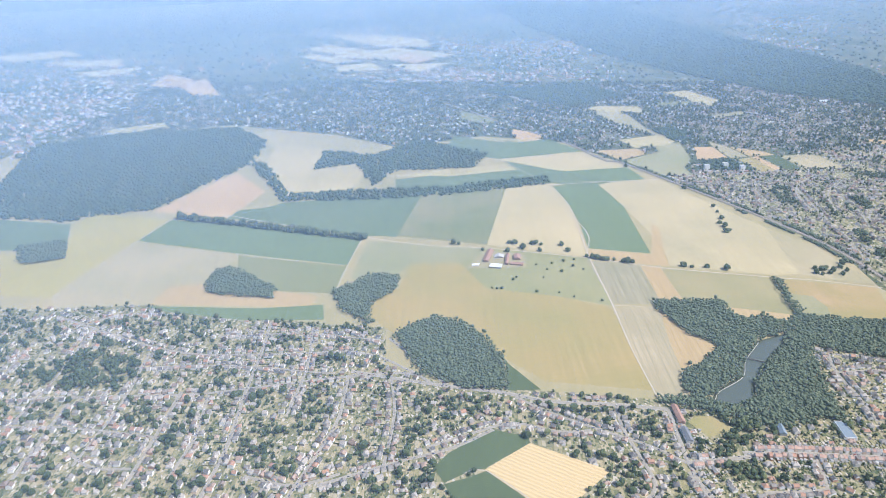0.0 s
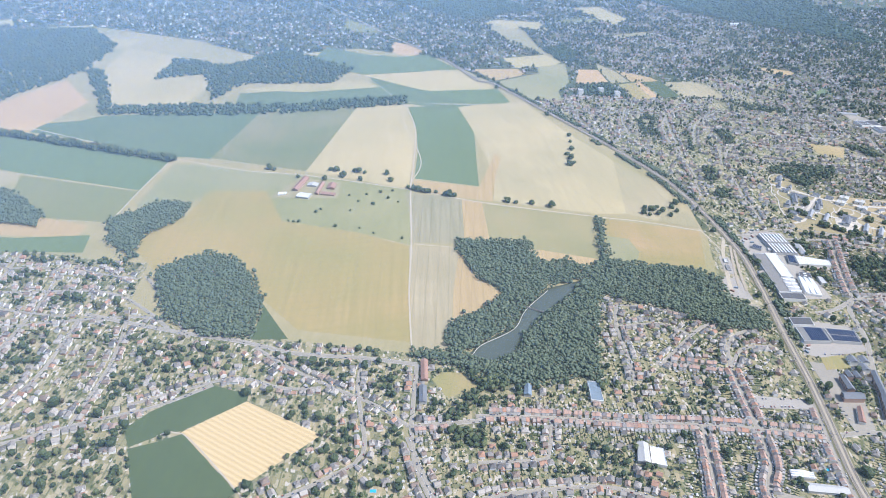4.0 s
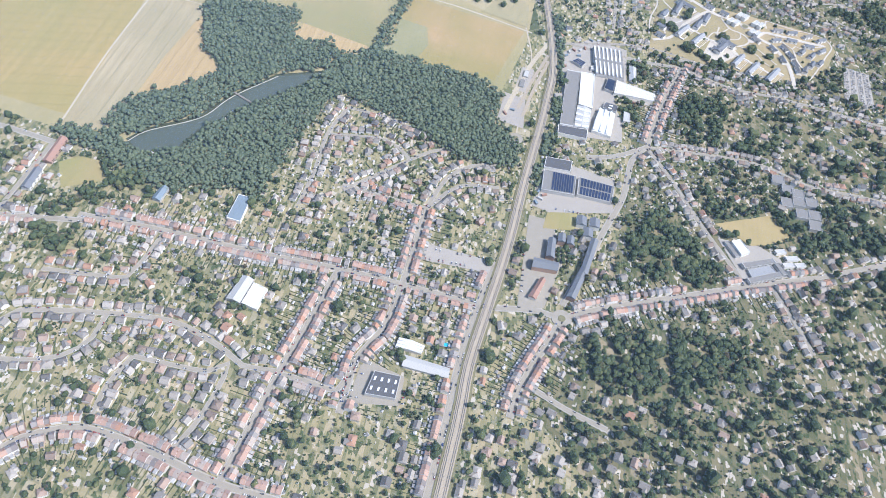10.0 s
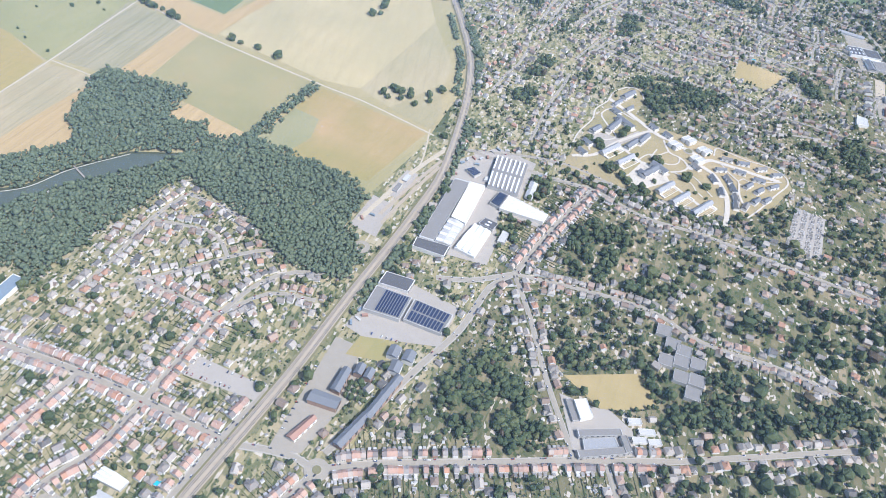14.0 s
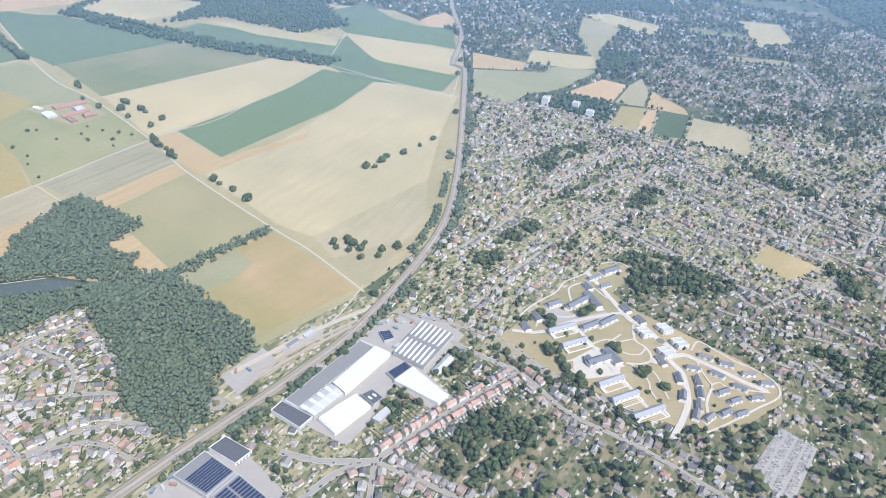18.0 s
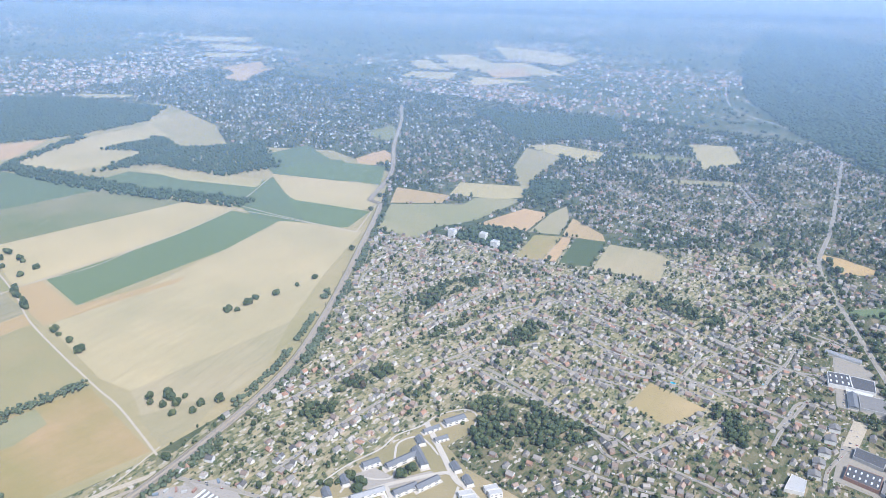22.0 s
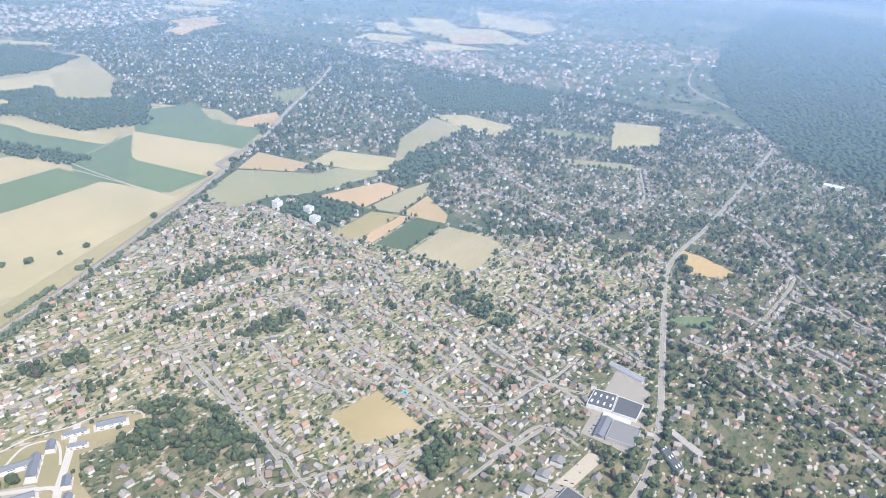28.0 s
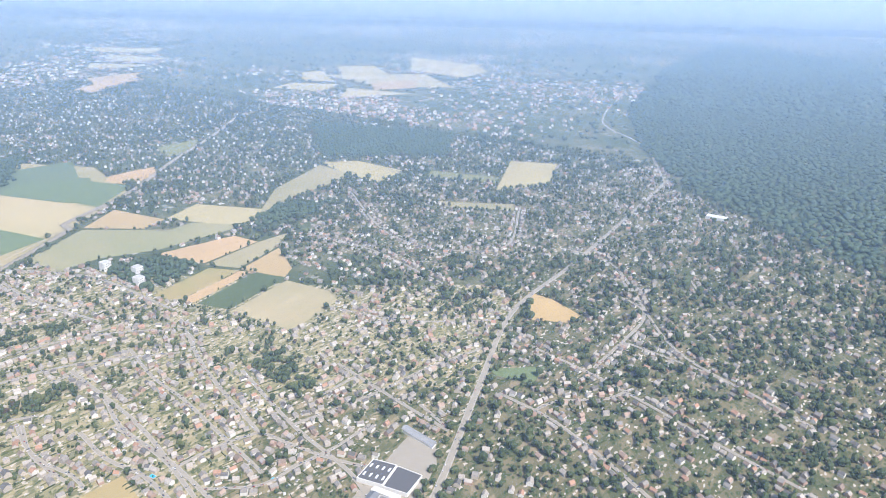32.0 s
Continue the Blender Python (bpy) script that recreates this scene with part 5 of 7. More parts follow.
def apron(quad):
    """Pale paving round a building."""
    m = np.mean(quad, 0)
    sheet("forecourt", [tuple(m + (np.array(p) - m) * 1.28) for p in quad], 0.32 + 0.003 * len(APRONS), GRAVEL, "pale paved forecourt round an estate building", "forecourt")
    APRONS.append(quad)


# the new estate: pavilions, flats and rows of houses
def bar(x0, y0, x1, y1, d):
    """The corners of a long building between two ends of its axis."""
    a = math.atan2(y1 - y0, x1 - x0)
    nx, ny = -math.sin(a) * d / 2, math.cos(a) * d / 2
    return [(x0 + nx, y0 + ny), (x1 + nx, y1 + ny), (x1 - nx, y1 - ny), (x0 - nx, y0 - ny)]


def court(quad, shift):
    """A walled terrace court of four beds before a pavilion."""
    q = [tuple(np.array(p) + shift) for p in quad]
    base = new("terrace_court")
    base.location = (*np.mean(q, 0), 0)
    q = [tuple(np.array(p) - np.mean(q, 0)) for p in q]
    part("floor", prism(patch(q, 0, 1, 0, 1), 0.2, 0.50), GRAVEL, base)
    for k in range(3):
        part("bed", prism(patch(q, (k + 0.12) / 3, (k + 0.88) / 3, 0.15, 0.85), 0.45, 0.56), CROPS["estate"], base, "dry lawn bed")
    for a, b, c, d in ((0, 1, 0, 0.05), (0, 1, 0.95, 1), (0, 0.02, 0.05, 0.95), (0.98, 1, 0.05, 0.95)):
        part("garden_wall", prism(patch(q, a, b, c, d), 0.4, 0.95), RENDERED, base)
    tagged(base, "walled gravel terrace with lawn beds before a pavilion", "terrace", "pavilion terraces")


PAVILIONS = [(460.4, 539, 468.8, 551.4), (470.3, 532.6, 478.4, 544.4), (494.9, 516.1, 502.8, 528), (503.5, 510, 511.6, 521.9), (515.0, 505.6, 524.4, 519.4)]
for ends in PAVILIONS:
    quad = bar(*ends, 3.4)
    hall("pavilion", "long white pavilion with a slate roof and dormers", quad, 3.0, roof="gable", mat=ZINC, wall=RENDERED, windows=5, category="apartments")
    court(bar(*ends, 3.2), np.array((2.9, -2.0)))
    APRONS.append(quad)
for ends, d, high, words in (
    ((485.6, 527.4, 494.6, 540.6), 4.2, 3.6, "white manor wing with a steep slate roof"), ((490.0, 542, 498.6, 536.2), 4.0, 3.8, "cross wing of the white manor under slate"), ((483.6, 531.6, 488.6, 528.2), 3.4, 3.0, "projecting front of the manor under slate"),
    ((461.2, 564.6, 467.6, 580.6), 3.6, 3.2, "long white estate block with a slate roof"), ((465.4, 582.4, 475.6, 574.4), 3.8, 3.6, "gabled white block with a steep slate roof"),
    ((474.0, 551.6, 479.2, 561.4), 3.6, 3.0, "white estate block with dormers in slate"), ((480.6, 559.8, 485.2, 570.6), 3.6, 3.2, "white estate block with dormers in slate"),
    ((451.6, 558.6, 455.6, 565.6), 3.8, 3.4, "dark-roofed old estate house beside trees"), ((466.4, 608, 472, 617.8), 4.2, 3.2, "pale two-winged block at the estate's tip"), ((461.2, 596, 465.2, 603.8), 2.8, 2.6, "long low pale estate row"), ((469.4, 593.2, 473, 599), 2.8, 2.6, "low pale estate row by the wood"),
):
    quad = bar(*ends, d)
    apron(quad)
    hall("estate_block", words, quad, high, roof="gable", mat=SLATE, wall=RENDERED, windows=3, category="apartments")
for x, y in ((463.7, 589.1), (450.7, 546.3), (488.1, 581.8), (497.5, 576.7), (449.2, 535.7)):
    quad = bar(x - 2.3, y + 1.7, x + 2.3, y - 1.7, 3.4)
    apron(quad)
    hall("gatehouse", "square white house under a steep blue slate roof", quad, 3.0, roof="gable", mat=SLATE, wall=RENDERED, windows=2, category="house")
for x, y in ((502.5, 567.4), (510.4, 576.7), (520.1, 569.4), (516.0, 558.0)):
    for k, (dx, dy) in enumerate(((-1.7, 1.0), (1.5, -1.0))):
        hall("flats", "white flat-roofed block of flats on the estate", bar(x + dx - 2.2, y + dy - 2.2, x + dx + 2.0, y + dy + 2.4, 3.0), 3.4 + 0.5 * k, mat=PALE, wall=RENDERED, windows=3, category="apartments")
CRESCENT = [(515.6, 551, -42), (526, 543.4, -62), (530.6, 532.4, -80), (534.5, 546.8, -62), (530.1, 554.8, 20), (537.3, 539, -70), (533.8, 567.4, 0), (543.7, 567.6, 10), (541.4, 557.4, -4), (554.3, 566.6, 30), (552.6, 554.2, -4), (563.1, 564.5, 30), (538.6, 530.4, -75), (552.2, 543.5, 55), (549.9, 532.8, 60), (538.7, 523.6, -85), (560.6, 551.3, 40), (546, 546, 55), (544, 525, 70), (556, 536, 55)]
for n, (x, y, a) in enumerate(CRESCENT):
    c, s = 3.1 * math.cos(radians(a)), 3.1 * math.sin(radians(a))
    quad = bar(x - c, y - s, x + c, y + s, 2.9)
    apron(quad)
    hall("estate_row", "short row of pale estate houses with slate roof", quad, 2.6, roof="gable", mat=SLATE if n % 3 else GREYROOF, wall=RENDERED, windows=2, category="houses")
ring("roundabout", 511, 567, 3.4, 2.1, "small turning circle among the estate flats")
for n, (pts, w) in enumerate((
    ([(441.8, 536.5), (444.2, 555.8), (450.1, 574.0), (450.8, 587.4), (456.8, 600.4), (459.5, 613.5), (468.3, 625.0), (476.1, 624.2), (480.5, 612.1)], 0.9),
    ([(457.4, 604.4), (477.6, 587.4), (491.2, 575.9), (499.2, 573.4), (509.1, 568.3), (520.0, 562.7)], 2.0), ([(495.2, 572.1), (497.6, 564.3), (500.2, 559.5), (506.1, 557.3), (510.0, 552.9), (510.8, 548.3), (507.3, 543.6), (501.2, 539.9)], 1.3),
    ([(512.8, 547.7), (512.6, 551.0), (517.6, 555.9), (523.6, 563.0), (530.6, 563.0), (543.5, 561.8), (554.9, 560.2), (565, 560)], 1.9), ([(518.7, 554.7), (526.3, 549), (530.6, 540), (533.6, 530.5), (534, 518), (533, 504)], 1.9),
    ([(526.2, 568.8), (527.9, 578.4), (537.1, 576.3), (548.0, 573.5), (555, 573.3), (566, 569.8), (570, 560), (562, 545), (552, 527), (545, 516)], 1.0),
    ([(481.9, 542.8), (483.3, 546.1), (485.1, 549.3), (488.4, 552.6), (492.7, 553.5), (499.0, 560.7)], 0.9), ([(503.0, 540.7), (508.3, 538.1), (514.1, 533.5), (516.6, 527.9), (520.4, 524.0)], 0.9), ([(510.6, 543.9), (516.4, 539.8), (522.2, 531.5), (525.5, 527.0)], 0.9),
    ([(467.5, 554.6), (481.7, 543.5), (494.8, 533.6), (509.3, 523.0), (524.5, 511)], 1.4), ([(453.1, 540.0), (451.9, 551), (462.0, 556), (466.5, 562), (459, 574), (455, 583), (459.7, 592), (466.9, 591), (476.1, 585.9)], 1.1),
    ([(444, 530), (456.7, 537.3), (468.1, 556.2), (485.6, 577), (491.3, 576.7)], 1.5), ([(492, 560), (490, 550), (499, 547), (505, 550.6), (506, 556.8)], 0.9), ([(476, 524), (481.4, 519), (487, 521), (488.4, 527.4), (481, 528.6), (476, 524)], 1.2), ([(500, 539), (492, 546), (488.4, 552)], 1.0),
    ([(540.6, 549), (543.6, 553), (547, 551.2), (545.4, 546.6), (541, 546.4), (540.6, 549)], 0.8), ([(530, 563), (536, 554), (540.6, 549)], 0.9), ([(541, 546.4), (541, 536), (543, 528)], 1.3), ([(547, 551.2), (558, 556), (566, 560)], 0.9),
    ([(484, 516), (500, 508), (520, 500)], 1.0),
)):
    stamp_line(smooth_line(pts, 0.7), w / 2, 3)
    tagged(link_mesh("path", mesh_from("path", *ribbon(smooth_line(pts, 2.0), w * (1.5 if w > 1.3 else 1.0), 0.46 + 0.004 * n), [GRAVEL])), "pale gravel path winding through the estate", "path", kind="structure")

# ---- houses along the streets ----
K = 0.68  # the country is laid out at this share of the houses' drawn size
rng = random.Random(7)


def gable_house(w, d, h, r, over=0.18):
    """Walls, a ridge roof whose ends are wall, and a chimney."""
    wall = box(-w / 2, w / 2, -d / 2, d / 2, 0, h)
    a, b = w / 2 + over * 0.6, d / 2 + over
    rv = [(-a, -b, h - 0.06), (a, -b, h - 0.06), (a, b, h - 0.06), (-a, b, h - 0.06), (-a, -b, h + 0.08), (a, -b, h + 0.08), (a, b, h + 0.08), (-a, b, h + 0.08), (-a, 0, h + r), (a, 0, h + r)]
    rf = [(3, 2, 1, 0), (0, 1, 5, 4), (2, 3, 7, 6), (4, 5, 9, 8), (6, 7, 8, 9), (1, 2, 6, 5), (3, 0, 4, 7), (5, 6, 9), (7, 4, 8)]
    ri = [0, 0, 0, 0, 0, 1, 1, 1, 1]
    stack = box(w * 0.28, w * 0.28 + 0.34, -0.2, 0.2, h + r * 0.5, h + r + 0.42)
    return wall, (rv, rf, ri), stack


def hip_house(w, d, h, r, over=0.2):
    wall = box(-w / 2, w / 2, -d / 2, d / 2, 0, h)
    a, b = w / 2 + over, d / 2 + over
    k = max(0.2, w / 2 - d * 0.42)
    rv = [(-a, -b, h - 0.06), (a, -b, h - 0.06), (a, b, h - 0.06), (-a, b, h - 0.06), (-a, -b, h + 0.06), (a, -b, h + 0.06), (a, b, h + 0.06), (-a, b, h + 0.06), (-k, 0, h + r), (k, 0, h + r)]
    rf = [(3, 2, 1, 0), (0, 1, 5, 4), (2, 3, 7, 6), (1, 2, 6, 5), (3, 0, 4, 7), (4, 5, 9, 8), (6, 7, 8, 9), (5, 6, 9), (7, 4, 8)]
    stack = box(k * 0.5, k * 0.5 + 0.36, -0.2, 0.2, h + r * 0.6, h + r + 0.4)
    return wall, (rv, rf, [0] * 9), stack


def winged(h, w, d, hh, r):
    """A second, lower gable set crosswise against the house."""
    wall, roof, stack = h
    bw, br, _ = gable_house(w, d, hh, r, 0.14)
    spin = lambda pts: [(-y + 0.9, x - 1.9, z) for x, y, z in pts]
    v, f = joined(wall, (spin(bw[0]), bw[1]))
    rv, rf = joined((roof[0], roof[1]), (spin(br[0]), br[1]))
    return (v, f), (rv, rf, list(roof[2]) + list(br[2])), stack


DETACHED = [gable_house(4.6, 3.9, 2.1, 1.6), winged(gable_house(5.0, 3.4, 1.7, 1.6), 2.6, 2.4, 1.5, 1.1), hip_house(4.6, 4.2, 2.3, 1.3), gable_house(4.0, 4.4, 2.4, 1.5), winged(hip_house(5.2, 3.8, 1.6, 1.2), 3.0, 2.8, 1.4, 1.0)]
TERRACED = [gable_house(2.7, 4.2, 2.7, 1.4, 0.12), gable_house(2.7, 4.6, 3.0, 1.5, 0.12), gable_house(2.7, 4.0, 2.4, 1.6, 0.12)]
ANNEX = box(-1.05, 0.75, -4.4, -1.9, 0, 1.5)


def flat_template(h, annex=False):
    wall, roof, stack = h
    shapes = [(*wall, 1), (roof[0], roof[1], roof[2]), (*stack, 2)]
    if annex:
        shapes.append((*ANNEX, [3, 3, 1, 1, 1, 1]))
    return template(shapes)


houses, terraces, hedges, sheds, cars = [], [], [], [], []


def free(x, y, a, w, d, pad=0.4):
    c, s = math.cos(a), math.sin(a)
    for u in (-w / 2 - pad, 0, w / 2 + pad):
        for v in (-d / 2 - pad, 0, d / 2 + pad):
            if use_at(x + u * c - v * s, y + u * s + v * c) != 0:
                return False
    return True


def claim(x, y, a, w, d):
    c, s = math.cos(a), math.sin(a)
    for u in np.arange(-w / 2, w / 2 + 0.4, 0.4):
        for v in np.arange(-d / 2, d / 2 + 0.4, 0.4):
            i, j = int(2 * (x + u * c - v * s - X0)), int(2 * (y + u * s + v * c - Y0))
            if 0 <= i < NX and 0 <= j < NY:
                USE[j, i] = 4


STREET_POINTS = []
for kind, width, pts in STREETS:
    if kind == "lane":
        continue
    line = smooth_line(pts, 0.5)
    seg = np.linalg.norm(np.diff(line, axis=0), axis=1)
    run = np.concatenate([[0], np.cumsum(seg)])
    ang = np.arctan2(*np.gradient(line, axis=0).T[::-1])
    STREET_POINTS += [(x, y, a) for (x, y), a in zip(line[::12], ang[::12])]
    for side in (1, -1):
        s = 2.0
        while s < run[-1] - 1.5:
            i = int(np.searchsorted(run, s))
            x, y, a = *line[i], ang[i]
            nx, ny = -math.sin(a) * side, math.cos(a) * side
            if rng.random() < 0.3:
                cars.append((x + nx * (width / 2 - 0.3), y + ny * (width / 2 - 0.3), a))
            if kind == "terrace":
                off = width / 2 + 0.55 + 2.1 * K
                hx, hy = x + nx * off, y + ny * off
                turn = a if side < 0 else a + math.pi
                if rng.random() < 0.95 and free(hx, hy, a, 0.7, 2.2, 0.0):
                    terraces.append((hx, hy, turn, rng.randrange(3), rng.uniform(0.92, 1.1)))
                    for k in range(2):
                        g = off + 3 + k * 4
                        hedges.append((hx + nx * (g - off + 1.5) + math.cos(a) * 0.92, hy + ny * (g - off + 1.5) + math.sin(a) * 0.92, a + math.pi / 2, 3.8, 0.18, rng.uniform(0.2, 0.45)))
                    if rng.random() < 0.5:
                        sheds.append((hx + nx * rng.uniform(4, 8), hy + ny * rng.uniform(4, 8), a, rng.uniform(0.7, 1.2), rng.uniform(0.6, 1.0), rng.uniform(0.6, 0.8)))
                    claim(hx + nx * 0.6, hy + ny * 0.6, a, 0.8, 3.6)
                s += 2.71 * K
            elif kind == "detached":
                n = rng.randrange(5)
                off = width / 2 + rng.uniform(2.1, 3.1) + (rng.uniform(0, 1.6) if y > 480 else 0.0)
                hx, hy = x + nx * off, y + ny * off
                turn = a + (math.pi / 2 if rng.random() < 0.35 else 0) + rng.gauss(0, 0.05 if y < 480 else 0.22)
                if rng.random() < (0.72 if y > 480 or x < 130 else 0.92) and free(hx, hy, turn, 2.8, 2.6, 0.0):
                    houses.append((hx, hy, turn, n, rng.uniform(0.85, 1.12)))
                    claim(hx, hy, turn, 3.1, 2.9)
                    if rng.random() < 0.6:
                        hedges.append((hx + math.cos(a) * 2.0 + nx * 2, hy + math.sin(a) * 2.0 + ny * 2, a + math.pi / 2, rng.uniform(4, 8), 0.3, rng.uniform(0.3, 0.7)))
                    if rng.random() < 0.35:
                        sheds.append((hx + nx * rng.uniform(3, 6), hy + ny * rng.uniform(3, 6), a, rng.uniform(0.7, 1.3), rng.uniform(0.7, 1.1), rng.uniform(0.6, 0.9)))
                s += rng.uniform(3.3, 4.3)
            else:
                s += 5

# back plots: rows of houses parallel to the next street
sp = np.array(STREET_POINTS)
for y in np.arange(130, 1420, 4.7):
    for x in np.arange(-560, 1100, 4.6):
        px, py = x + rng.uniform(-1.0, 1.0), y + rng.uniform(-1.0, 1.0)
        if use_at(px, py) != 0:
            continue
        d2 = (sp[:, 0] - px) ** 2 + (sp[:, 1] - py) ** 2
        k = int(np.argmin(d2))
        villa = (px > 650 or py > 930) and not any(inside(t, px, py) for t in TOWNS)
        near = d2[k] < 17**2
        chance = 0.2 if villa else (0.36 if d2[k] < 9**2 else 0.24 if near else 0.18)
        if px < 130:
            chance *= 0.7
        if px - 0.72 * py > 290 and not villa:
            chance *= 0.85
        if rng.random() > chance:
            continue
        a = sp[k, 2] + (math.pi / 2 if rng.random() < 0.3 else 0)
        if free(px, py, a, 2.8, 2.6, 0.0):
            houses.append((px, py, a, rng.randrange(5), rng.uniform(0.85, 1.2)))
            claim(px, py, a, 3.2, 3.0)


SIZES = [(4.6, 3.9, 2.1), (5.0, 3.4, 1.7), (4.6, 4.2, 2.3), (4.0, 4.4, 2.4), (5.2, 3.8, 1.6)]
TSIZES = [(2.7, 4.2, 2.7), (2.7, 4.6, 3.0), (2.7, 4.0, 2.4)]


def house_meshes(kinds, sizes, roof_mat, prefix):
    out = []
    for (wall, roof, stack), (w, d, h) in zip(kinds, sizes):
        one = box(-0.26, 0.26, -0.03, 0.03, 0, 0.6)
        out.append({
            "wall": mesh_from("wall", *wall, [WALL]), "roof": mesh_from("roof", roof[0], roof[1], [roof_mat, WALL], roof[2]), "chimney": mesh_from("chimney", *stack, [CHIMNEY]),
            "window": mesh_from("window", *one, [GLASS]), "door": mesh_from("door", *box(-0.22, 0.22, -0.04, 0.04, 0, 0.95), [DOORPAINT]), "annex": mesh_from("annex", *ANNEX, [WALL, FLAT], [1, 1, 0, 0, 0, 0]), "size": (w, d, h),
        })
    return out


HM, TM = house_meshes(DETACHED, SIZES, ROOF, "house"), house_meshes(TERRACED, TSIZES, ROOF_RED, "terraced")


def place_house(name, meshes, x, y, a, k, label, category, group, annex=False):
    base = new(name)
    k *= K
    base.matrix_basis = pose(x, y, 0, 0, 0, math.degrees(a)) @ Matrix.Diagonal((k, k, k, 1))
    made = {}
    for p in ("wall", "roof", "chimney") + (("annex",) if annex else ()):
        made[p] = new(p, meshes[p])
        made[p].parent = made["roof"] if p == "chimney" else base
    w, d, h = meshes["size"]
    spots = ((-w * 0.28, 1, h * 0.55), (w * 0.28, -1, h * 0.55)) if not annex else ((-0.6, 1, h * 0.62), (0.6, 1, h * 0.62))
    for u, s, z in spots:
        win = new("window", meshes["window"])
        win.parent, win.location = base, (u, s * (d / 2 + 0.01), z)
    door = new("door", meshes["door"])
    door.parent, door.location = base, (w * 0.24, d / 2 + 0.01, 0)
    return tagged(base, label, category, group)


def closeness(h):
    return math.hypot(h[0] - 330, (h[1] - 300) * 1.2)


houses.sort(key=closeness)
terraces.sort(key=closeness)
WORDS = ["detached house with a ridge tile roof and chimney in a garden", "low bungalow with a ridge roof among small lawns", "detached house under a hipped roof beside the street", "tall narrow house with steep roof and garden", "long low house with a shallow roof on its plot"]
for x, y, a, n, k in houses[:235]:
    place_house("house", HM[n], x, y, a, k, WORDS[n], "house", "detached houses of the town")
TWORDS = ["terraced brick house with tiled roof in a street row", "tall terraced house with tiled roof and rear annex", "low terraced house with steep tiled roof and annex"]
for x, y, a, n, k in terraces[:230]:
    place_house("terraced_house", TM[n], x, y, a, 1.0, TWORDS[n], "terraced house", "terraced houses of the high streets", True)


def lean_house(w, d, h, r):
    """Four walls and a ridge roof, for houses far off."""
    v = [(-w / 2, -d / 2, 0), (w / 2, -d / 2, 0), (w / 2, d / 2, 0), (-w / 2, d / 2, 0), (-w / 2, -d / 2, h), (w / 2, -d / 2, h), (w / 2, d / 2, h), (-w / 2, d / 2, h), (-w / 2, 0, h + r), (w / 2, 0, h + r)]
    return template([(v, [(0, 1, 5, 4), (1, 2, 6, 9, 5), (2, 3, 7, 6), (3, 0, 4, 8, 7)], 1), (v, [(4, 5, 9, 8), (6, 7, 8, 9)], 0)])


LEAN = [lean_house(4.6, 3.9, 2.1, 1.6), lean_house(4.9, 3.6, 1.9, 1.4), lean_house(4.0, 4.4, 2.4, 1.5)]
mass("houses", [flat_template(h) for h in DETACHED], [(n, x, y, 0, a, k * K, k * K, k * K) for x, y, a, n, k in houses[235:] if y < 600], [ROOF, WALL, CHIMNEY], "many detached houses with grey and red roofs", "houses")
mass("outer_houses", LEAN, [(n % 3, x, y, 0, a, k * K, k * K, k * K) for x, y, a, n, k in houses[235:] if y >= 600], [ROOF, FARWALL], "houses of the outer suburbs with grey and red roofs", "houses")
mass("terraced_houses", [flat_template(h, True) for h in TERRACED], [(n, x, y, 0, a, K, K, k * K) for x, y, a, n, k in terraces[230:]], [ROOF_RED, WALL, CHIMNEY, FLAT], "rows of terraced houses with reddish roofs", "houses")
CUBE = template([(*box(-0.5, 0.5, -0.5, 0.5, 0, 1), 0)])
SHED = template([(*box(-0.5, 0.5, -0.5, 0.5, 0, 0.9), 0), ([(-0.55, -0.55, 0.85), (0.55, -0.55, 0.85), (0.55, 0.55, 0.85), (-0.55, 0.55, 0.85), (-0.55, 0, 1.2), (0.55, 0, 1.2)], [(3, 2, 1, 0), (0, 1, 5, 4), (2, 3, 4, 5), (1, 2, 5), (3, 0, 4)], 1)])
mass("garden_hedges", [CUBE], [(0, x, y, 0, a, l, w, h) for x, y, a, l, w, h in hedges if use_at(x, y) in (0, 4)], [LEAF], "clipped hedges between long back gardens", "hedges")
mass("garden_sheds", [SHED], [(0, x, y, 0, a, l * 1.3, w * 1.3, h) for x, y, a, l, w, h in sheds if use_at(x, y) == 0], [WALL, FLAT], "small garden sheds behind the houses", "sheds")


# ---- trees ----


def clump(seed, rough=0.28, sub=0):
    """A lumpy ball of leaves: vertices, triangles."""
    bm = bmesh.new()
    bmesh.ops.create_icosphere(bm, subdivisions=1 + sub, radius=1.0)
    r = random.Random(seed)
    for v in bm.verts:
        v.co *= 1 + r.uniform(-rough, rough)
    v = [tuple(p.co) for p in bm.verts]
    f = [tuple(q.index for q in t.verts) for t in bm.faces]
    bm.free()
    return v, f


def crown(seed, count, spread=0.55, high=0.9, sub=0):
    """Several clumps round a centre, for a broad uneven outline. Unit radius, base at 0.3."""
    r = random.Random(seed)
    shapes = []
    for k in range(count):
        v, f = clump(seed * 31 + k, 0.3, sub)
        a, q = r.uniform(0, 6.28), spread * math.sqrt(r.random())
        s = r.uniform(0.38, 0.6) if count > 2 else r.uniform(0.75, 0.95)
        z = 0.75 + r.uniform(-0.25, 0.5) * high - q * 0.3
        if k == 0:
            a, q, s, z = 0, 0, 0.68, 0.85
        shapes.append(([(x * s + q * math.cos(a), y * s + q * math.sin(a), zz * s * 0.9 + z) for x, y, zz in v], f))
    return joined(*shapes)


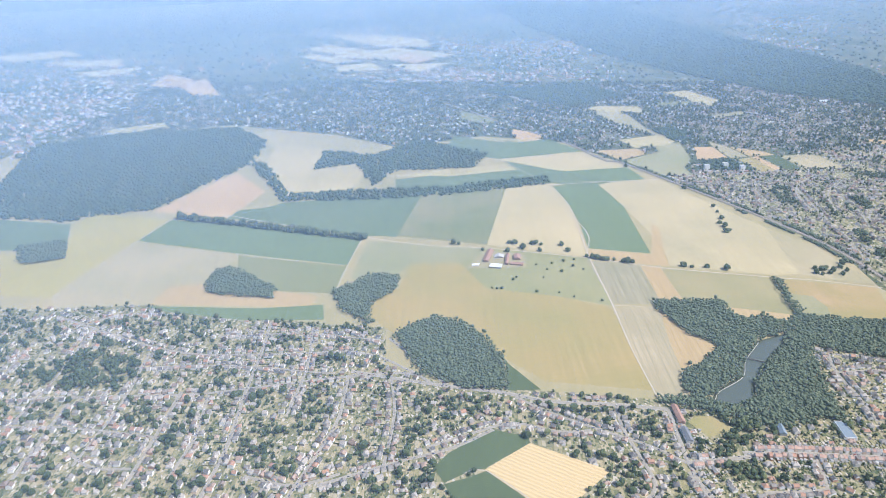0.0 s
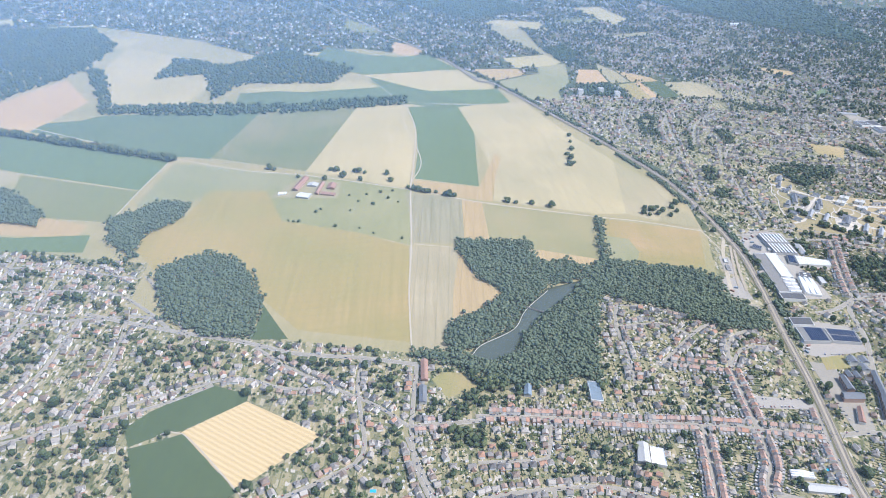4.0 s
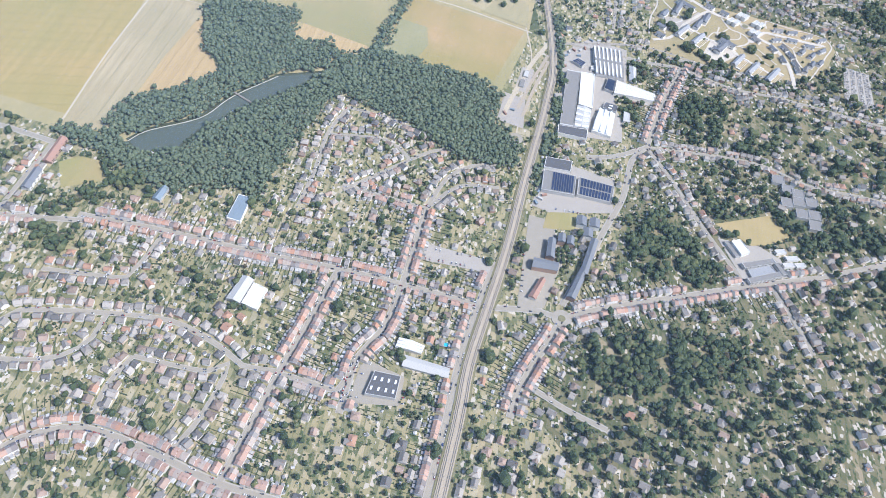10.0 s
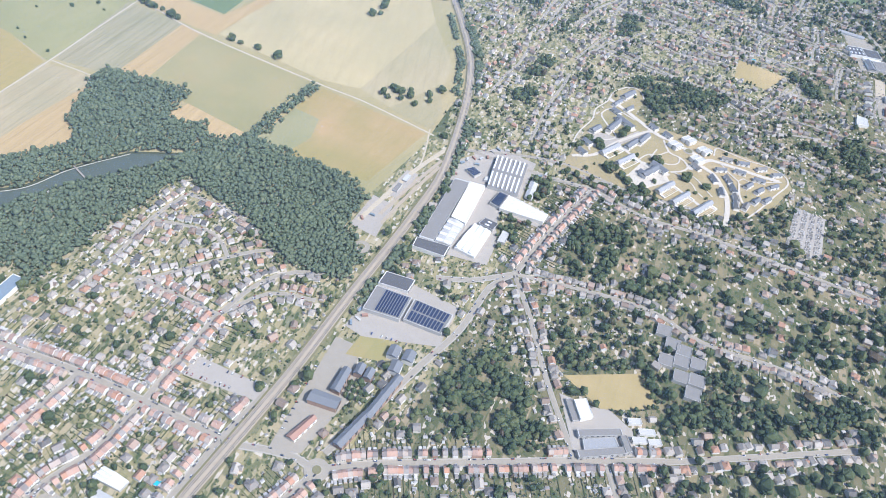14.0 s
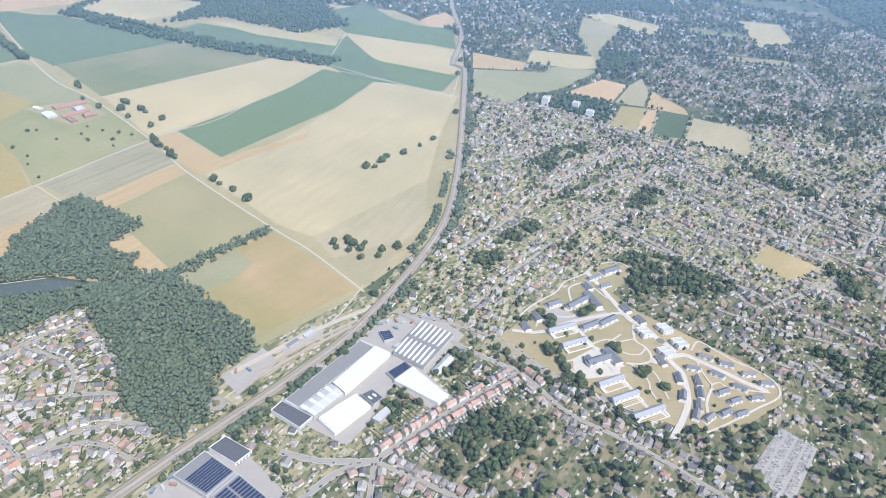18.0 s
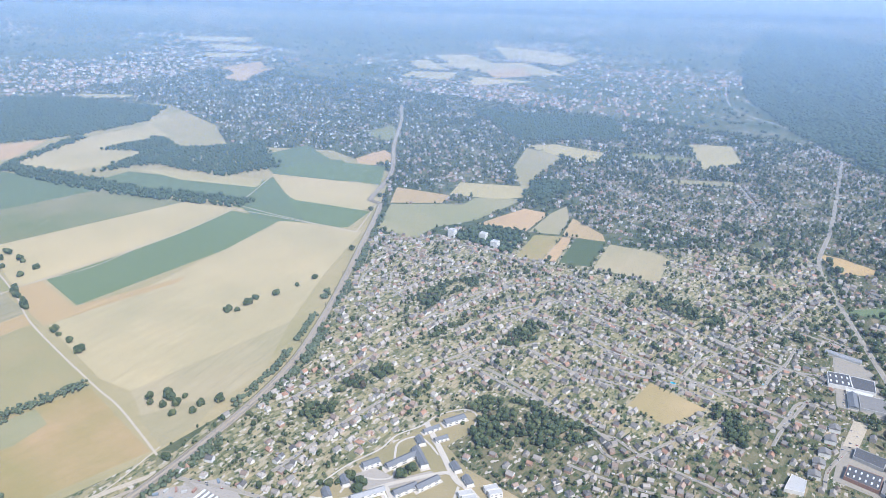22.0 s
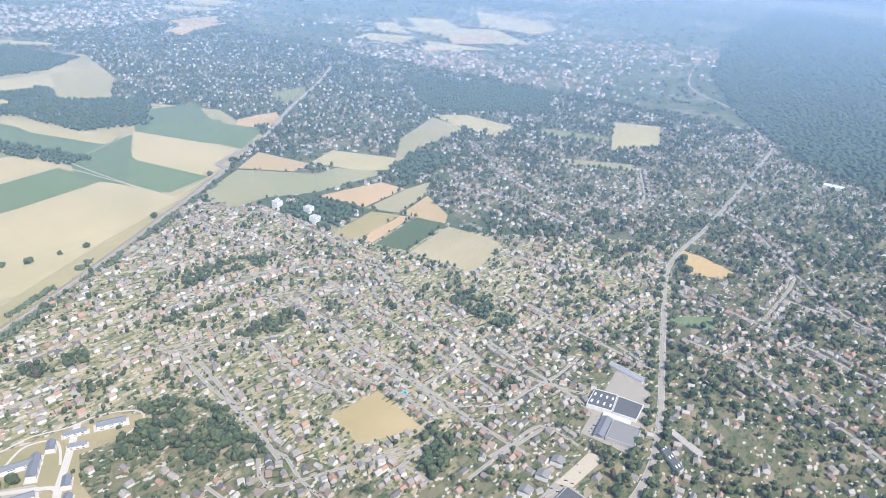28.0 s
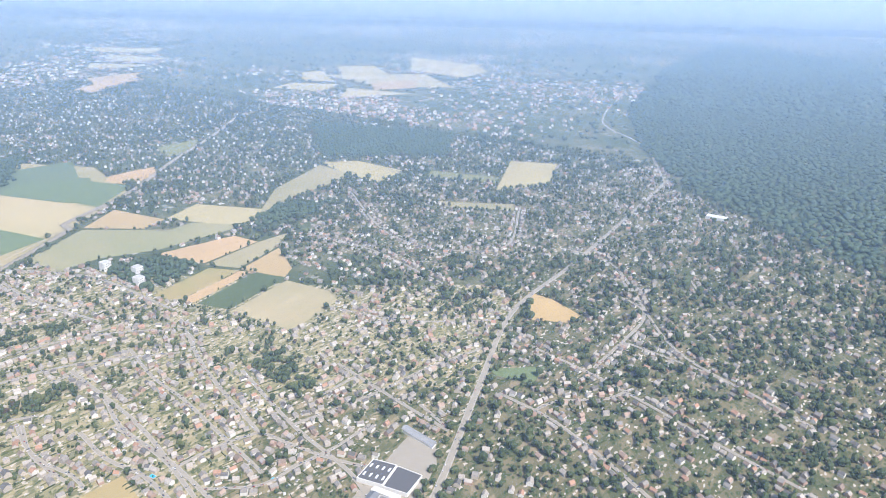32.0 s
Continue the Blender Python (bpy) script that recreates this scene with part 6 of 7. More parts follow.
CROWN3 = [template([(*crown(s, 3, 0.45), 0)]) for s in range(11, 17)]
CROWN2 = [template([(*crown(s, 2, 0.45), 0)]) for s in range(31, 37)]
CROWN1 = [template([(*crown(s, 1), 0)]) for s in range(21, 27)]
tr = np.random.default_rng(5)


def scatter(poly, gap):
    """Jittered points inside a polygon, about gap apart."""
    xs, ys = [p[0] for p in poly], [p[1] for p in poly]
    gx, gy = np.meshgrid(np.arange(min(xs), max(xs) + gap, gap), np.arange(min(ys), max(ys) + gap, gap))
    gx = gx + tr.uniform(-0.45, 0.45, gx.shape) * gap
    gy = gy + tr.uniform(-0.45, 0.45, gy.shape) * gap
    wob = 1.6 + 0.12 * gap
    w = inside(poly, gx + tr.normal(0, wob, gx.shape), gy + tr.normal(0, wob, gy.shape))
    return np.stack([gx[w], gy[w]], 1)


def tree_rows(pts, lo, hi, tall=1.15, sink=0.0):
    n = len(pts)
    r = tr.uniform(lo, hi, n)
    return np.stack([tr.integers(0, 6, n), pts[:, 0], pts[:, 1], -sink * r, tr.uniform(0, 6.28, n), r, r * tr.uniform(0.85, 1.15, n), r * tall * tr.uniform(0.8, 1.25, n)], 1)




def off_lake(p):
    """How far points lie from the water; 0 inside it."""
    best = np.full(len(p), 1e9)
    for a, b in zip(LAKE, LAKE[1:] + LAKE[:1]):
        a, b = np.array(a, float), np.array(b, float)
        u = np.clip(((p - a) @ (b - a)) / ((b - a) @ (b - a)), 0, 1)
        best = np.minimum(best, np.linalg.norm(p - a - u[:, None] * (b - a), axis=1))
    best[inside(LAKE, p[:, 0], p[:, 1])] = 0
    return best


near_wood, far_wood = [], []
for n, poly in enumerate(WOODS):
    cx, cy = np.mean([p[0] for p in poly]), np.mean([p[1] for p in poly])
    area = 0.5 * abs(sum(a[0] * b[1] - b[0] * a[1] for a, b in zip(poly, poly[1:] + poly[:1])))
    if area > 200000:
        p = scatter(poly, 13.0)
        far_wood.append(tree_rows(p[p[:, 1] > 1900], 7.5, 11.5, 0.65, 0.3))
        p = scatter(poly, 7.0)
        far_wood.append(tree_rows(p[p[:, 1] <= 1900], 4.5, 6.4, 0.6, 0.0))
    elif cy > 700:
        far_wood.append(tree_rows(scatter(poly, 4.0), 2.4, 3.8, 0.95, 0.2))
    else:
        p = scatter(poly, 1.22)
        p = p[off_lake(p) > 0.45]
        rows = tree_rows(p, 0.55, 1.1, 1.0, -0.6)
        rows[:, 5:8] *= (1 + 0.7 * tr.random(len(p)) ** 4)[:, None]
        rows[:, 3] += [0.5 + 0.9 * noise.noise((x * 0.09, y * 0.09, 1.0)) + 0.5 * noise.noise((x * 0.35, y * 0.35, 4.0)) for x, y in p]
        near_wood.append(rows)
# scrub on both banks of the railway
scrub = []
fine = smooth_line(RAIL, 1.0)
for lo, hi, y0, y1, side in ((3.4, 6.5, 378, 530, 1), (3.6, 7.5, 400, 530, 1), (4.0, 10.0, 525, 660, 1), (4.5, 8.5, 560, 700, -1), (4.0, 7.0, 600, 860, 1)):
    for _ in range(2):
        d = tr.uniform(lo, hi)
        q = sides(fine, d)
        east = q[0] if q[0][60][0] > q[1][60][0] else q[1]
        west = q[1] if east is q[0] else q[0]
        for x, y in (east if side > 0 else west):
            if y0 < y < y1 and noise.noise((x * 0.06, y * 0.06, 2.0 + side)) > -0.18 and not (side > 0 and y < 522 and x > 384.5):
                k = tr.uniform(-1.8, 1.8)
                scrub.append((x + k, y + tr.uniform(-0.6, 0.6)))
near_wood.append(tree_rows(np.array(scrub), 0.7, 1.5, 1.0, -0.1))
mass("woodland", CROWN2, np.concatenate(near_wood), [WOODLEAF], "dense broadleaf woods round lake and fields", "woodland", soft=True)
mass("distant_woods", CROWN1, np.concatenate(far_wood), [DARKLEAF], "dark distant forest and wood belts", "woodland", soft=True)

# garden trees where the land is free
n = 150000
p = np.stack([tr.uniform(-560, 1120, n), tr.uniform(125, 1440, n)], 1)
use = USE[(2 * (p[:, 1] - Y0)).astype(int), (2 * (p[:, 0] - X0)).astype(int)]
dens = np.array([noise.noise((x * 0.03, y * 0.03, 3.0)) + 0.6 * noise.noise((x * 0.08, y * 0.08, 6.0)) for x, y in p])
villa = (p[:, 0] > 650) | (p[:, 1] > 930)
shady = (p[:, 0] - 0.72 * p[:, 1] > 170)
in_town = np.zeros(n, bool)
for poly in TOWNS:
    in_town |= inside(poly, p[:, 0], p[:, 1])
villa &= ~in_town
want = np.where(villa, 0.52, np.where(shady, 0.52, np.where((p[:, 1] > 480) | (p[:, 0] < 130), 0.56, 0.36))) + dens * np.where(shady, 1.25, 0.95)
from mathutils import kdtree

kd = kdtree.KDTree(len(sp))
for i, (x, y, _) in enumerate(sp):
    kd.insert((x, y, 0), i)
kd.balance()
away = np.array([kd.find((x, y, 0))[2] for x, y in p])
want = want * np.where(p[:, 1] > 470, np.interp(away, [1.5, 4, 8, 12], [0.75, 0.9, 1.25, 1.6]), np.interp(away, [2, 5, 8, 12], [0.3, 0.7, 1.35, 1.8]))
want = want * np.where(villa, 1.0, np.where(p[:, 1] > 620, 0.72, 0.95))
keep = (use == 0) & (tr.random(n) < want)
p, shady, villa = p[keep], shady[keep], villa[keep]
rows = tree_rows(p, 0.55, 1.6, 1.2)
rows[:, 5:8] *= (0.75 + 0.75 * tr.random(len(p)) ** 3)[:, None]
rows[:, 5:8] *= np.where(shady & ~villa, 1.7, np.where(villa, 1.4, np.where(p[:, 1] > 480, 1.12, 1.3)))[:, None] * (1 + 0.4 * np.clip((p[:, 1] - 560) / 400, 0, 1))[:, None]
close = np.hypot(p[:, 0] - 340, (p[:, 1] - 320) * 1.1) < 190
middle = ~close & (p[:, 1] < 470) & (p[:, 1] > 195)
# small shrubs, vegetable rows and low garden clutter near the high streets
m2 = 15000
q = np.stack([tr.uniform(140, 500, m2), tr.uniform(195, 440, m2)], 1)
q = q[USE[(2 * (q[:, 1] - Y0)).astype(int), (2 * (q[:, 0] - X0)).astype(int)] == 0]
mass("garden_shrubs", CROWN1, tree_rows(q, 0.25, 0.75, 1.0, 0.1), [LEAF], "small shrubs and bushes in the back gardens", "shrubs", soft=True)
huts = q[:: 9]
mass("garden_huts", [SHED], [(0, x, y, 0, a, l, l * 0.8, l * 0.7) for (x, y), a, l in zip(huts, tr.uniform(0, 3.1, len(huts)), tr.uniform(0.6, 1.5, len(huts)))], [WALL, FLAT], "garden huts, greenhouses and annexes behind the houses", "sheds")
grove = np.concatenate([scatter(poly, 2.15) for poly in GROVES])
grove = grove[[noise.noise((x * 0.11, y * 0.11, 8.0)) > -0.16 for x, y in grove]]
grove = grove[[use_at(x, y) == 5 for x, y in grove]]
mass("grove_trees", CROWN3, tree_rows(grove, 1.0, 2.6, 1.15, 0.0), [LEAF], "dense dark groves of tall trees between gardens", "trees")
mass("garden_trees", CROWN3, rows[close], [LEAF], "green garden trees and shrubs between the houses", "trees")
mass("suburb_trees", CROWN2, rows[middle], [LEAF], "leafy trees of the suburbs", "trees")
mass("outer_trees", CROWN1, rows[~close & ~middle], [LEAF], "leafy trees of the outer suburbs and villas", "trees")


def tree(name, x, y, r, seed, label, group):
    """A single tree: tapered trunk, three limbs and a crown of many clumps."""
    rr = random.Random(seed)
    base = new(name)
    base.matrix_basis = pose(x, y, 0, 0, 0, rr.uniform(0, 360)) @ Matrix.Diagonal((r, r, r * rr.uniform(1.0, 1.3), 1))
    kind = TREE_KINDS[seed % len(TREE_KINDS)]
    new("trunk", kind[0]).parent = base
    new("crown", kind[1]).parent = base
    return tagged(base, label, "tree", group)


def trunk_shape(seed):
    rr = random.Random(seed)
    rings = [(0.0, 0.13), (0.15, 0.09), (0.45, 0.07), (0.8, 0.03)]
    v = [(q * math.cos(a), q * math.sin(a), z) for z, q in rings for a in np.linspace(0, 2 * math.pi, 7, endpoint=False)]
    f = [(7 * i + k, 7 * i + (k + 1) % 7, 7 * i + 7 + (k + 1) % 7, 7 * i + 7 + k) for i in range(3) for k in range(7)]
    shapes = [(v, f)]
    for k in range(3):
        a = k * 2.1 + rr.uniform(-0.3, 0.3)
        c, s = math.cos(a), math.sin(a)
        shapes.append(([(0.05 * -s, 0.05 * c, 0.4), (0.05 * s, -0.05 * c, 0.4), (0, 0, 0.5), (0.45 * c, 0.45 * s, 0.85)], [(0, 1, 3), (1, 2, 3), (2, 0, 3), (2, 1, 0)]))
    return joined(*shapes)


TREE_KINDS = [(mesh_from("trunk", *trunk_shape(s), [BARK]), mesh_from("crown", *crown(40 + s, 16, 0.75, 1.0), [LEAF])) for s in range(6)]
LONE = [(39, 591), (62, 588), (77, 596), (92, 590), (118, 589)] + [(133, 577), (137, 574), (141, 572), (145, 570), (149, 569), (156, 569), (164, 565), (167, 564), (171, 563), (214, 556), (221, 554), (234, 553), (250, 549), (86, 606), (90, 605), (95, 604), (114, 603), (70, 607), (65, 608), (12, 607), (17, 605), (283, 658), (285, 649), (286, 638), (290, 671), (292, 690), (294, 707), (281, 635), (327, 550), (331, 547), (328, 538), (324, 541)]
for n, (x, y) in enumerate(LONE):
    tree("tree", x, y, 1.7 + 1.3 * ((n * 7) % 5) / 4, n, "broad dark green tree standing beside a field track", "field trees")
PASTURE = [(43, 514), (65, 534), (79, 507), (97, 505), (93, 549), (105, 545), (125, 550), (120, 570), (62, 529), (108, 498), (129, 491), (110, 567), (85, 560), (99, 562), (117, 556), (88, 533), (47, 512), (51, 513)]
for n, (x, y) in enumerate(PASTURE):
    tree("tree", x, y, 0.85 + 0.25 * (n % 3), n + 3, "small round orchard tree in the dry pasture", "orchard trees")
for n in range(34):
    t = n / 33
    tree("tree", -270 + 195 * t + tr.uniform(-1, 1), 674 - 55 * t + tr.uniform(-1, 1), tr.uniform(3.0, 4.6), n, "tall tree in the row along the lane", "lane trees")
for n, (x, y) in enumerate([(335, 540), (340, 545), (345, 538), (350, 552), (338, 552), (356, 560), (352, 545), (333, 547)]):
    tree("tree", x, y, tr.uniform(1.7, 2.8), n, "dark bushy tree beside the old yard", "yard trees")
for n in range(18):
    i = int(len(rail_line) * (0.03 + 0.62 * n / 18))
    x, y = sides(rail_line, 5.5 + tr.uniform(0, 1.2))[n % 2][i]
    tree("tree", x, y + tr.uniform(-3, 3), tr.uniform(1.4, 2.8), n, "scrubby tree on the railway verge", "railway trees")
courts = [(x, y) for x in (384.5, 387, 389.5, 392) for y in (331.5, 334.5, 337.5)]
for n, (x, y) in enumerate(courts):
    tree("tree", x, y, 1.2, n, "small round tree in the paved court", "court trees")
for n in range(56):
    q = np.array([(666, 650), (671, 725), (660, 785), (637, 861), (613, 950)])
    s = n / 56 * 4
    k = int(s)
    x, y = q[k] + (q[k + 1] - q[k]) * (s - k)
    tree("tree", x + (5.2 if n % 2 else -5.2), y, tr.uniform(1.6, 2.6), n, "street tree along the boulevard", "boulevard trees")

for n in range(46):
    x, y = tr.uniform(444, 566), tr.uniform(514, 632)
    if inside(YARDS[12][3], np.array([x]), np.array([y]))[0] and use_at(x, y) == 1 and not any(inside(q, np.array([x]), np.array([y]))[0] for q in APRONS):
        tree("tree", x, y, tr.uniform(0.7, 1.4), n, "leafy young tree on the estate lawns", "estate trees")
for n, (x, y) in enumerate([(464, 527), (467, 524.6), (470, 528), (474, 522), (477.6, 518.4), (481.6, 513), (485.4, 515.4), (488, 512), (450.7, 550.4), (457.2, 549.9), (494.7, 545.6), (493.4, 549.2), (491.4, 547), (511.4, 539.9), (509.8, 536.8), (521.6, 533.5), (459, 545), (446, 541), (472, 569), (470, 563)]):
    tree("tree", x, y, tr.uniform(1.8, 2.9), n, "tall dark park tree beside the estate's manor", "estate trees")
for n in range(34):
    t = n / 33
    tree("tree", 441 + 92 * t, 511 - 10 * t + 3.2 * math.sin(n * 2.4), tr.uniform(1.2, 2.2), n, "tree in the belt along the estate wall", "estate belt trees")


def container(x, y, a, n):
    base = new("freight_container")
    base.matrix_basis = pose(x, y, 0.3, 0, 0, a)
    part("body", box(-1.3, 1.3, -0.5, 0.5, 0, 1.0), (REDROOF, BLUEHALL, PALE)[n % 3], base)
    part("door", box(1.3, 1.34, -0.45, 0.45, 0.05, 0.95), GREYROOF, base)
    tagged(base, "steel freight container standing in the yard", "container", "containers")


for n, (x, y) in enumerate([(386, 484), (387, 495), (389, 499), (392, 502), (395, 497), (396, 503), (399, 506), (403, 516), (408, 517), (412, 519), (373, 366), (375, 369), (377, 372), (374, 374), (425, 455), (427, 460), (430, 502), (433, 505), (353, 430), (357, 434)]):
    container(x, y, (n * 47) % 180, n)

# ---- cars, masts, graves, small things ----


def car_meshes():
    v = [(-0.95, -0.38, 0.14), (0.95, -0.38, 0.14), (0.95, 0.38, 0.14), (-0.95, 0.38, 0.14), (-0.95, -0.38, 0.38), (0.97, -0.36, 0.34), (0.97, 0.36, 0.34), (-0.95, 0.38, 0.38), (-0.62, -0.3, 0.62), (0.22, -0.3, 0.62), (0.22, 0.3, 0.62), (-0.62, 0.3, 0.62), (-0.82, -0.36, 0.4), (0.55, -0.36, 0.37), (0.55, 0.36, 0.37), (-0.82, 0.36, 0.4)]
    body = v[:8], [(3, 2, 1, 0), (4, 5, 6, 7), (0, 1, 5, 4), (1, 2, 6, 5), (2, 3, 7, 6), (3, 0, 4, 7)]
    cabin = v[8:], [(0, 1, 2, 3), (4, 5, 1, 0), (5, 6, 2, 1), (6, 7, 3, 2), (7, 4, 0, 3)]
    roof = box(-0.58, 0.18, -0.27, 0.27, 0.61, 0.645)
    wheel = prism([(0.16 * math.cos(a), 0.16 * math.sin(a)) for a in np.linspace(0, 6.283, 10, endpoint=False)], -0.05, 0.05)
    wheel = [(x, z, y + 0.16) for x, y, z in wheel[0]], wheel[1]
    return body, cabin, roof, wheel


CB, CC, CR, CW = car_meshes()
CAR = {"body": mesh_from("body", *CB, [CARPAINT]), "cabin": mesh_from("cabin", *CC, [GLASS]), "roof": mesh_from("roof", *CR, [CARPAINT]), "wheel": mesh_from("wheel", *CW, [TYRE])}


def car(x, y, a):
    base = new("car")
    base.matrix_basis = pose(x, y, 0.27, 0, 0, math.degrees(a)) @ Matrix.Diagonal((0.7, 0.7, 0.7, 1))
    for p in ("body", "cabin", "roof"):
        new(p, CAR[p]).parent = base
    for wx, wy in ((-0.58, -0.38), (0.58, -0.38), (-0.58, 0.38), (0.58, 0.38)):
        w = new("wheel", CAR["wheel"])
        w.parent, w.location = base, (wx, wy, 0)
    return tagged(base, "parked car with glossy paint at the kerb", "car", "parked cars")


for bx, by, nx, ny, sx, sy, a in ((324, 319, 14, 2, 2.0, 6.0, 1.5), (302, 243, 3, 7, 2.6, 2.6, 0.2), (325, 241, 1, 6, 2.6, 2.6, 0.2), (368.5, 310, 1, 14, 2.6, 3.0, 0.1), (405, 430, 1, 8, 2, 2.2, 0.1), (381, 364, 9, 1, 2.2, 2, 1.4), (636, 700, 5, 6, 3.0, 4.0, 0.4), (640, 735, 2, 8, 5.0, 3.0, 0.3), (666, 742, 1, 16, 2.0, 2.6, 0.1), (406, 500, 5, 2, 2.2, 3.0, 1.2)):
    for i in range(nx):
        for j in range(ny):
            if rng.random() < 0.62:
                cars.append((bx + i * sx, by + j * sy, a + rng.gauss(0, 0.04)))
cars.sort(key=closeness)
for x, y, a in cars[:110]:
    car(x, y, a)
CARS = template([(*CB, 0), (*CC, 1), (*CR, 0)])
mass("parked_cars", [CARS], [(0, x, y, 0.27, a, 0.7, 0.7, 0.7) for x, y, a in cars[110:]], [CARPAINT, GLASS], "cars parked along suburban streets", "cars")

mast_mesh = mesh_from("pole", *joined(box(-0.07, 0.07, -0.07, 0.07, 0, 3.6)), [STEEL])
arm_mesh = mesh_from("arm", *box(-0.05, 0.05, -1.9, 0.05, 3.2, 3.3), [STEEL])
left_line, right_line = sides(smooth_line(RAIL, 22.0), 2.9)
for n in range(len(left_line) - 12):
    for s, (x, y) in ((1, left_line[n]), (-1, right_line[n])):
        d = left_line[n] - right_line[n]
        base = new("catenary_mast")
        base.matrix_basis = pose(x, y, 0, 0, 0, math.degrees(math.atan2(d[1], d[0])) - 90 * s)
        new("pole", mast_mesh).parent = base
        new("arm", arm_mesh).parent = base
        tagged(base, "slim steel catenary mast beside the tracks", "mast", "railway masts")

graves = []
for i in range(16):
    for j in range(34):
        u, v = (i + 0.5) / 16, (j + 0.5) / 34
        if i % 4 == 3 or rng.random() < 0.12:
            continue
        x, y = at([(565, 503), (573, 539), (589, 535), (583, 497)], u, v)
        graves.append((0, x, y, 0.2, 0.2, 0.75, 0.42, rng.uniform(0.2, 0.5)))
mass("graves", [CUBE], graves, [FLAT], "rows of grey stone graves in the cemetery", "graves")

weir = new("footbridge")
weir.matrix_basis = pose(214.5, 404, 0, 0, 0, -28)
part("deck", box(-6.6, 6.6, -0.4, 0.4, 0.5, 0.66), TIMBER, weir)
for s in (-1, 1):
    part("railing", box(-6.6, 6.6, s * 0.38 - 0.03, s * 0.38 + 0.03, 0.66, 1.05), TIMBER, weir)
for k in range(5):
    part("pile", box(-5.6 + 2.8 * k - 0.1, -5.4 + 2.8 * k + 0.1, -0.3, 0.3, 0.0, 0.5), TIMBER, weir)
tagged(weir, "narrow pale footbridge across the lake", "footbridge")
for n, (x, y, r) in enumerate(((338, 276, 1.6), (120, 262, 1.4), (95, 255, 1.2), (555, 714, 1.4), (520, 756, 1.4), (600, 742, 1.2))):
    pool = new("swimming_pool")
    pool.location = (x, y, 0)
    part("rim", box(-r - 0.3, r + 0.3, -r * 0.6 - 0.3, r * 0.6 + 0.3, 0, 0.22), PAVING, pool, "pale stone rim")
    part("water", box(-r, r, -r * 0.6, r * 0.6, 0.1, 0.26), POOL, pool, "bright turquoise water")
    tagged(pool, "small turquoise garden swimming pool", "swimming pool")

# ---- far country: towns, copses and the tinted sheets that stand in for haze ----
n = 150000
ang = tr.uniform(radians(15), radians(165), n)
rad = tr.uniform(700.0**1.3, 4700.0**1.3, n) ** (1 / 1.3)
p = np.stack([330 + rad * np.cos(ang), 300 + rad * np.sin(ang)], 1)
out = ~((p[:, 0] > X0 + 90) & (p[:, 0] < 1120) & (p[:, 1] < 1440)) & (p[:, 1] > 250)
for _, _, poly in FIELDS:
    out &= ~inside(poly, p[:, 0], p[:, 1])
wooded = np.zeros(n, bool)
for poly in WOODS:
    wooded |= inside(poly, p[:, 0], p[:, 1])
town = np.array([noise.noise((x * 0.0022, y * 0.0022, 9.0)) for x, y in p]) - 0.12
for poly in TOWNS:
    town += 0.6 * inside(poly, p[:, 0], p[:, 1])
is_house = out & ~wooded & (town + tr.uniform(-0.25, 0.25, n) > 0.0)
is_tree = out & ~wooded & ~is_house
hp, tp = p[is_house], p[is_tree][:9000]
hp = hp[np.argsort(np.where(sum(inside(t, hp[:, 0], hp[:, 1]) for t in TOWNS) > 0, 0, 1), kind="stable")]
hp = np.concatenate([hp[:5200:2], hp[5200:16500]])
mass("distant_houses", LEAN, [(i % 3, x, y, 0, a, s, s, s) for i, ((x, y), a, s) in enumerate(zip(hp, tr.uniform(0, 3.14, len(hp)), tr.uniform(0.7, 1.5, len(hp))))], [ROOF_RED, FARWALL], "distant towns of pale walls and reddish roofs", "houses")
mass("distant_trees", CROWN1, tree_rows(tp, 3.0, 9.0, 0.7, 0.2), [WOODLEAF], "distant copses and hedgerow trees", "trees", soft=True)


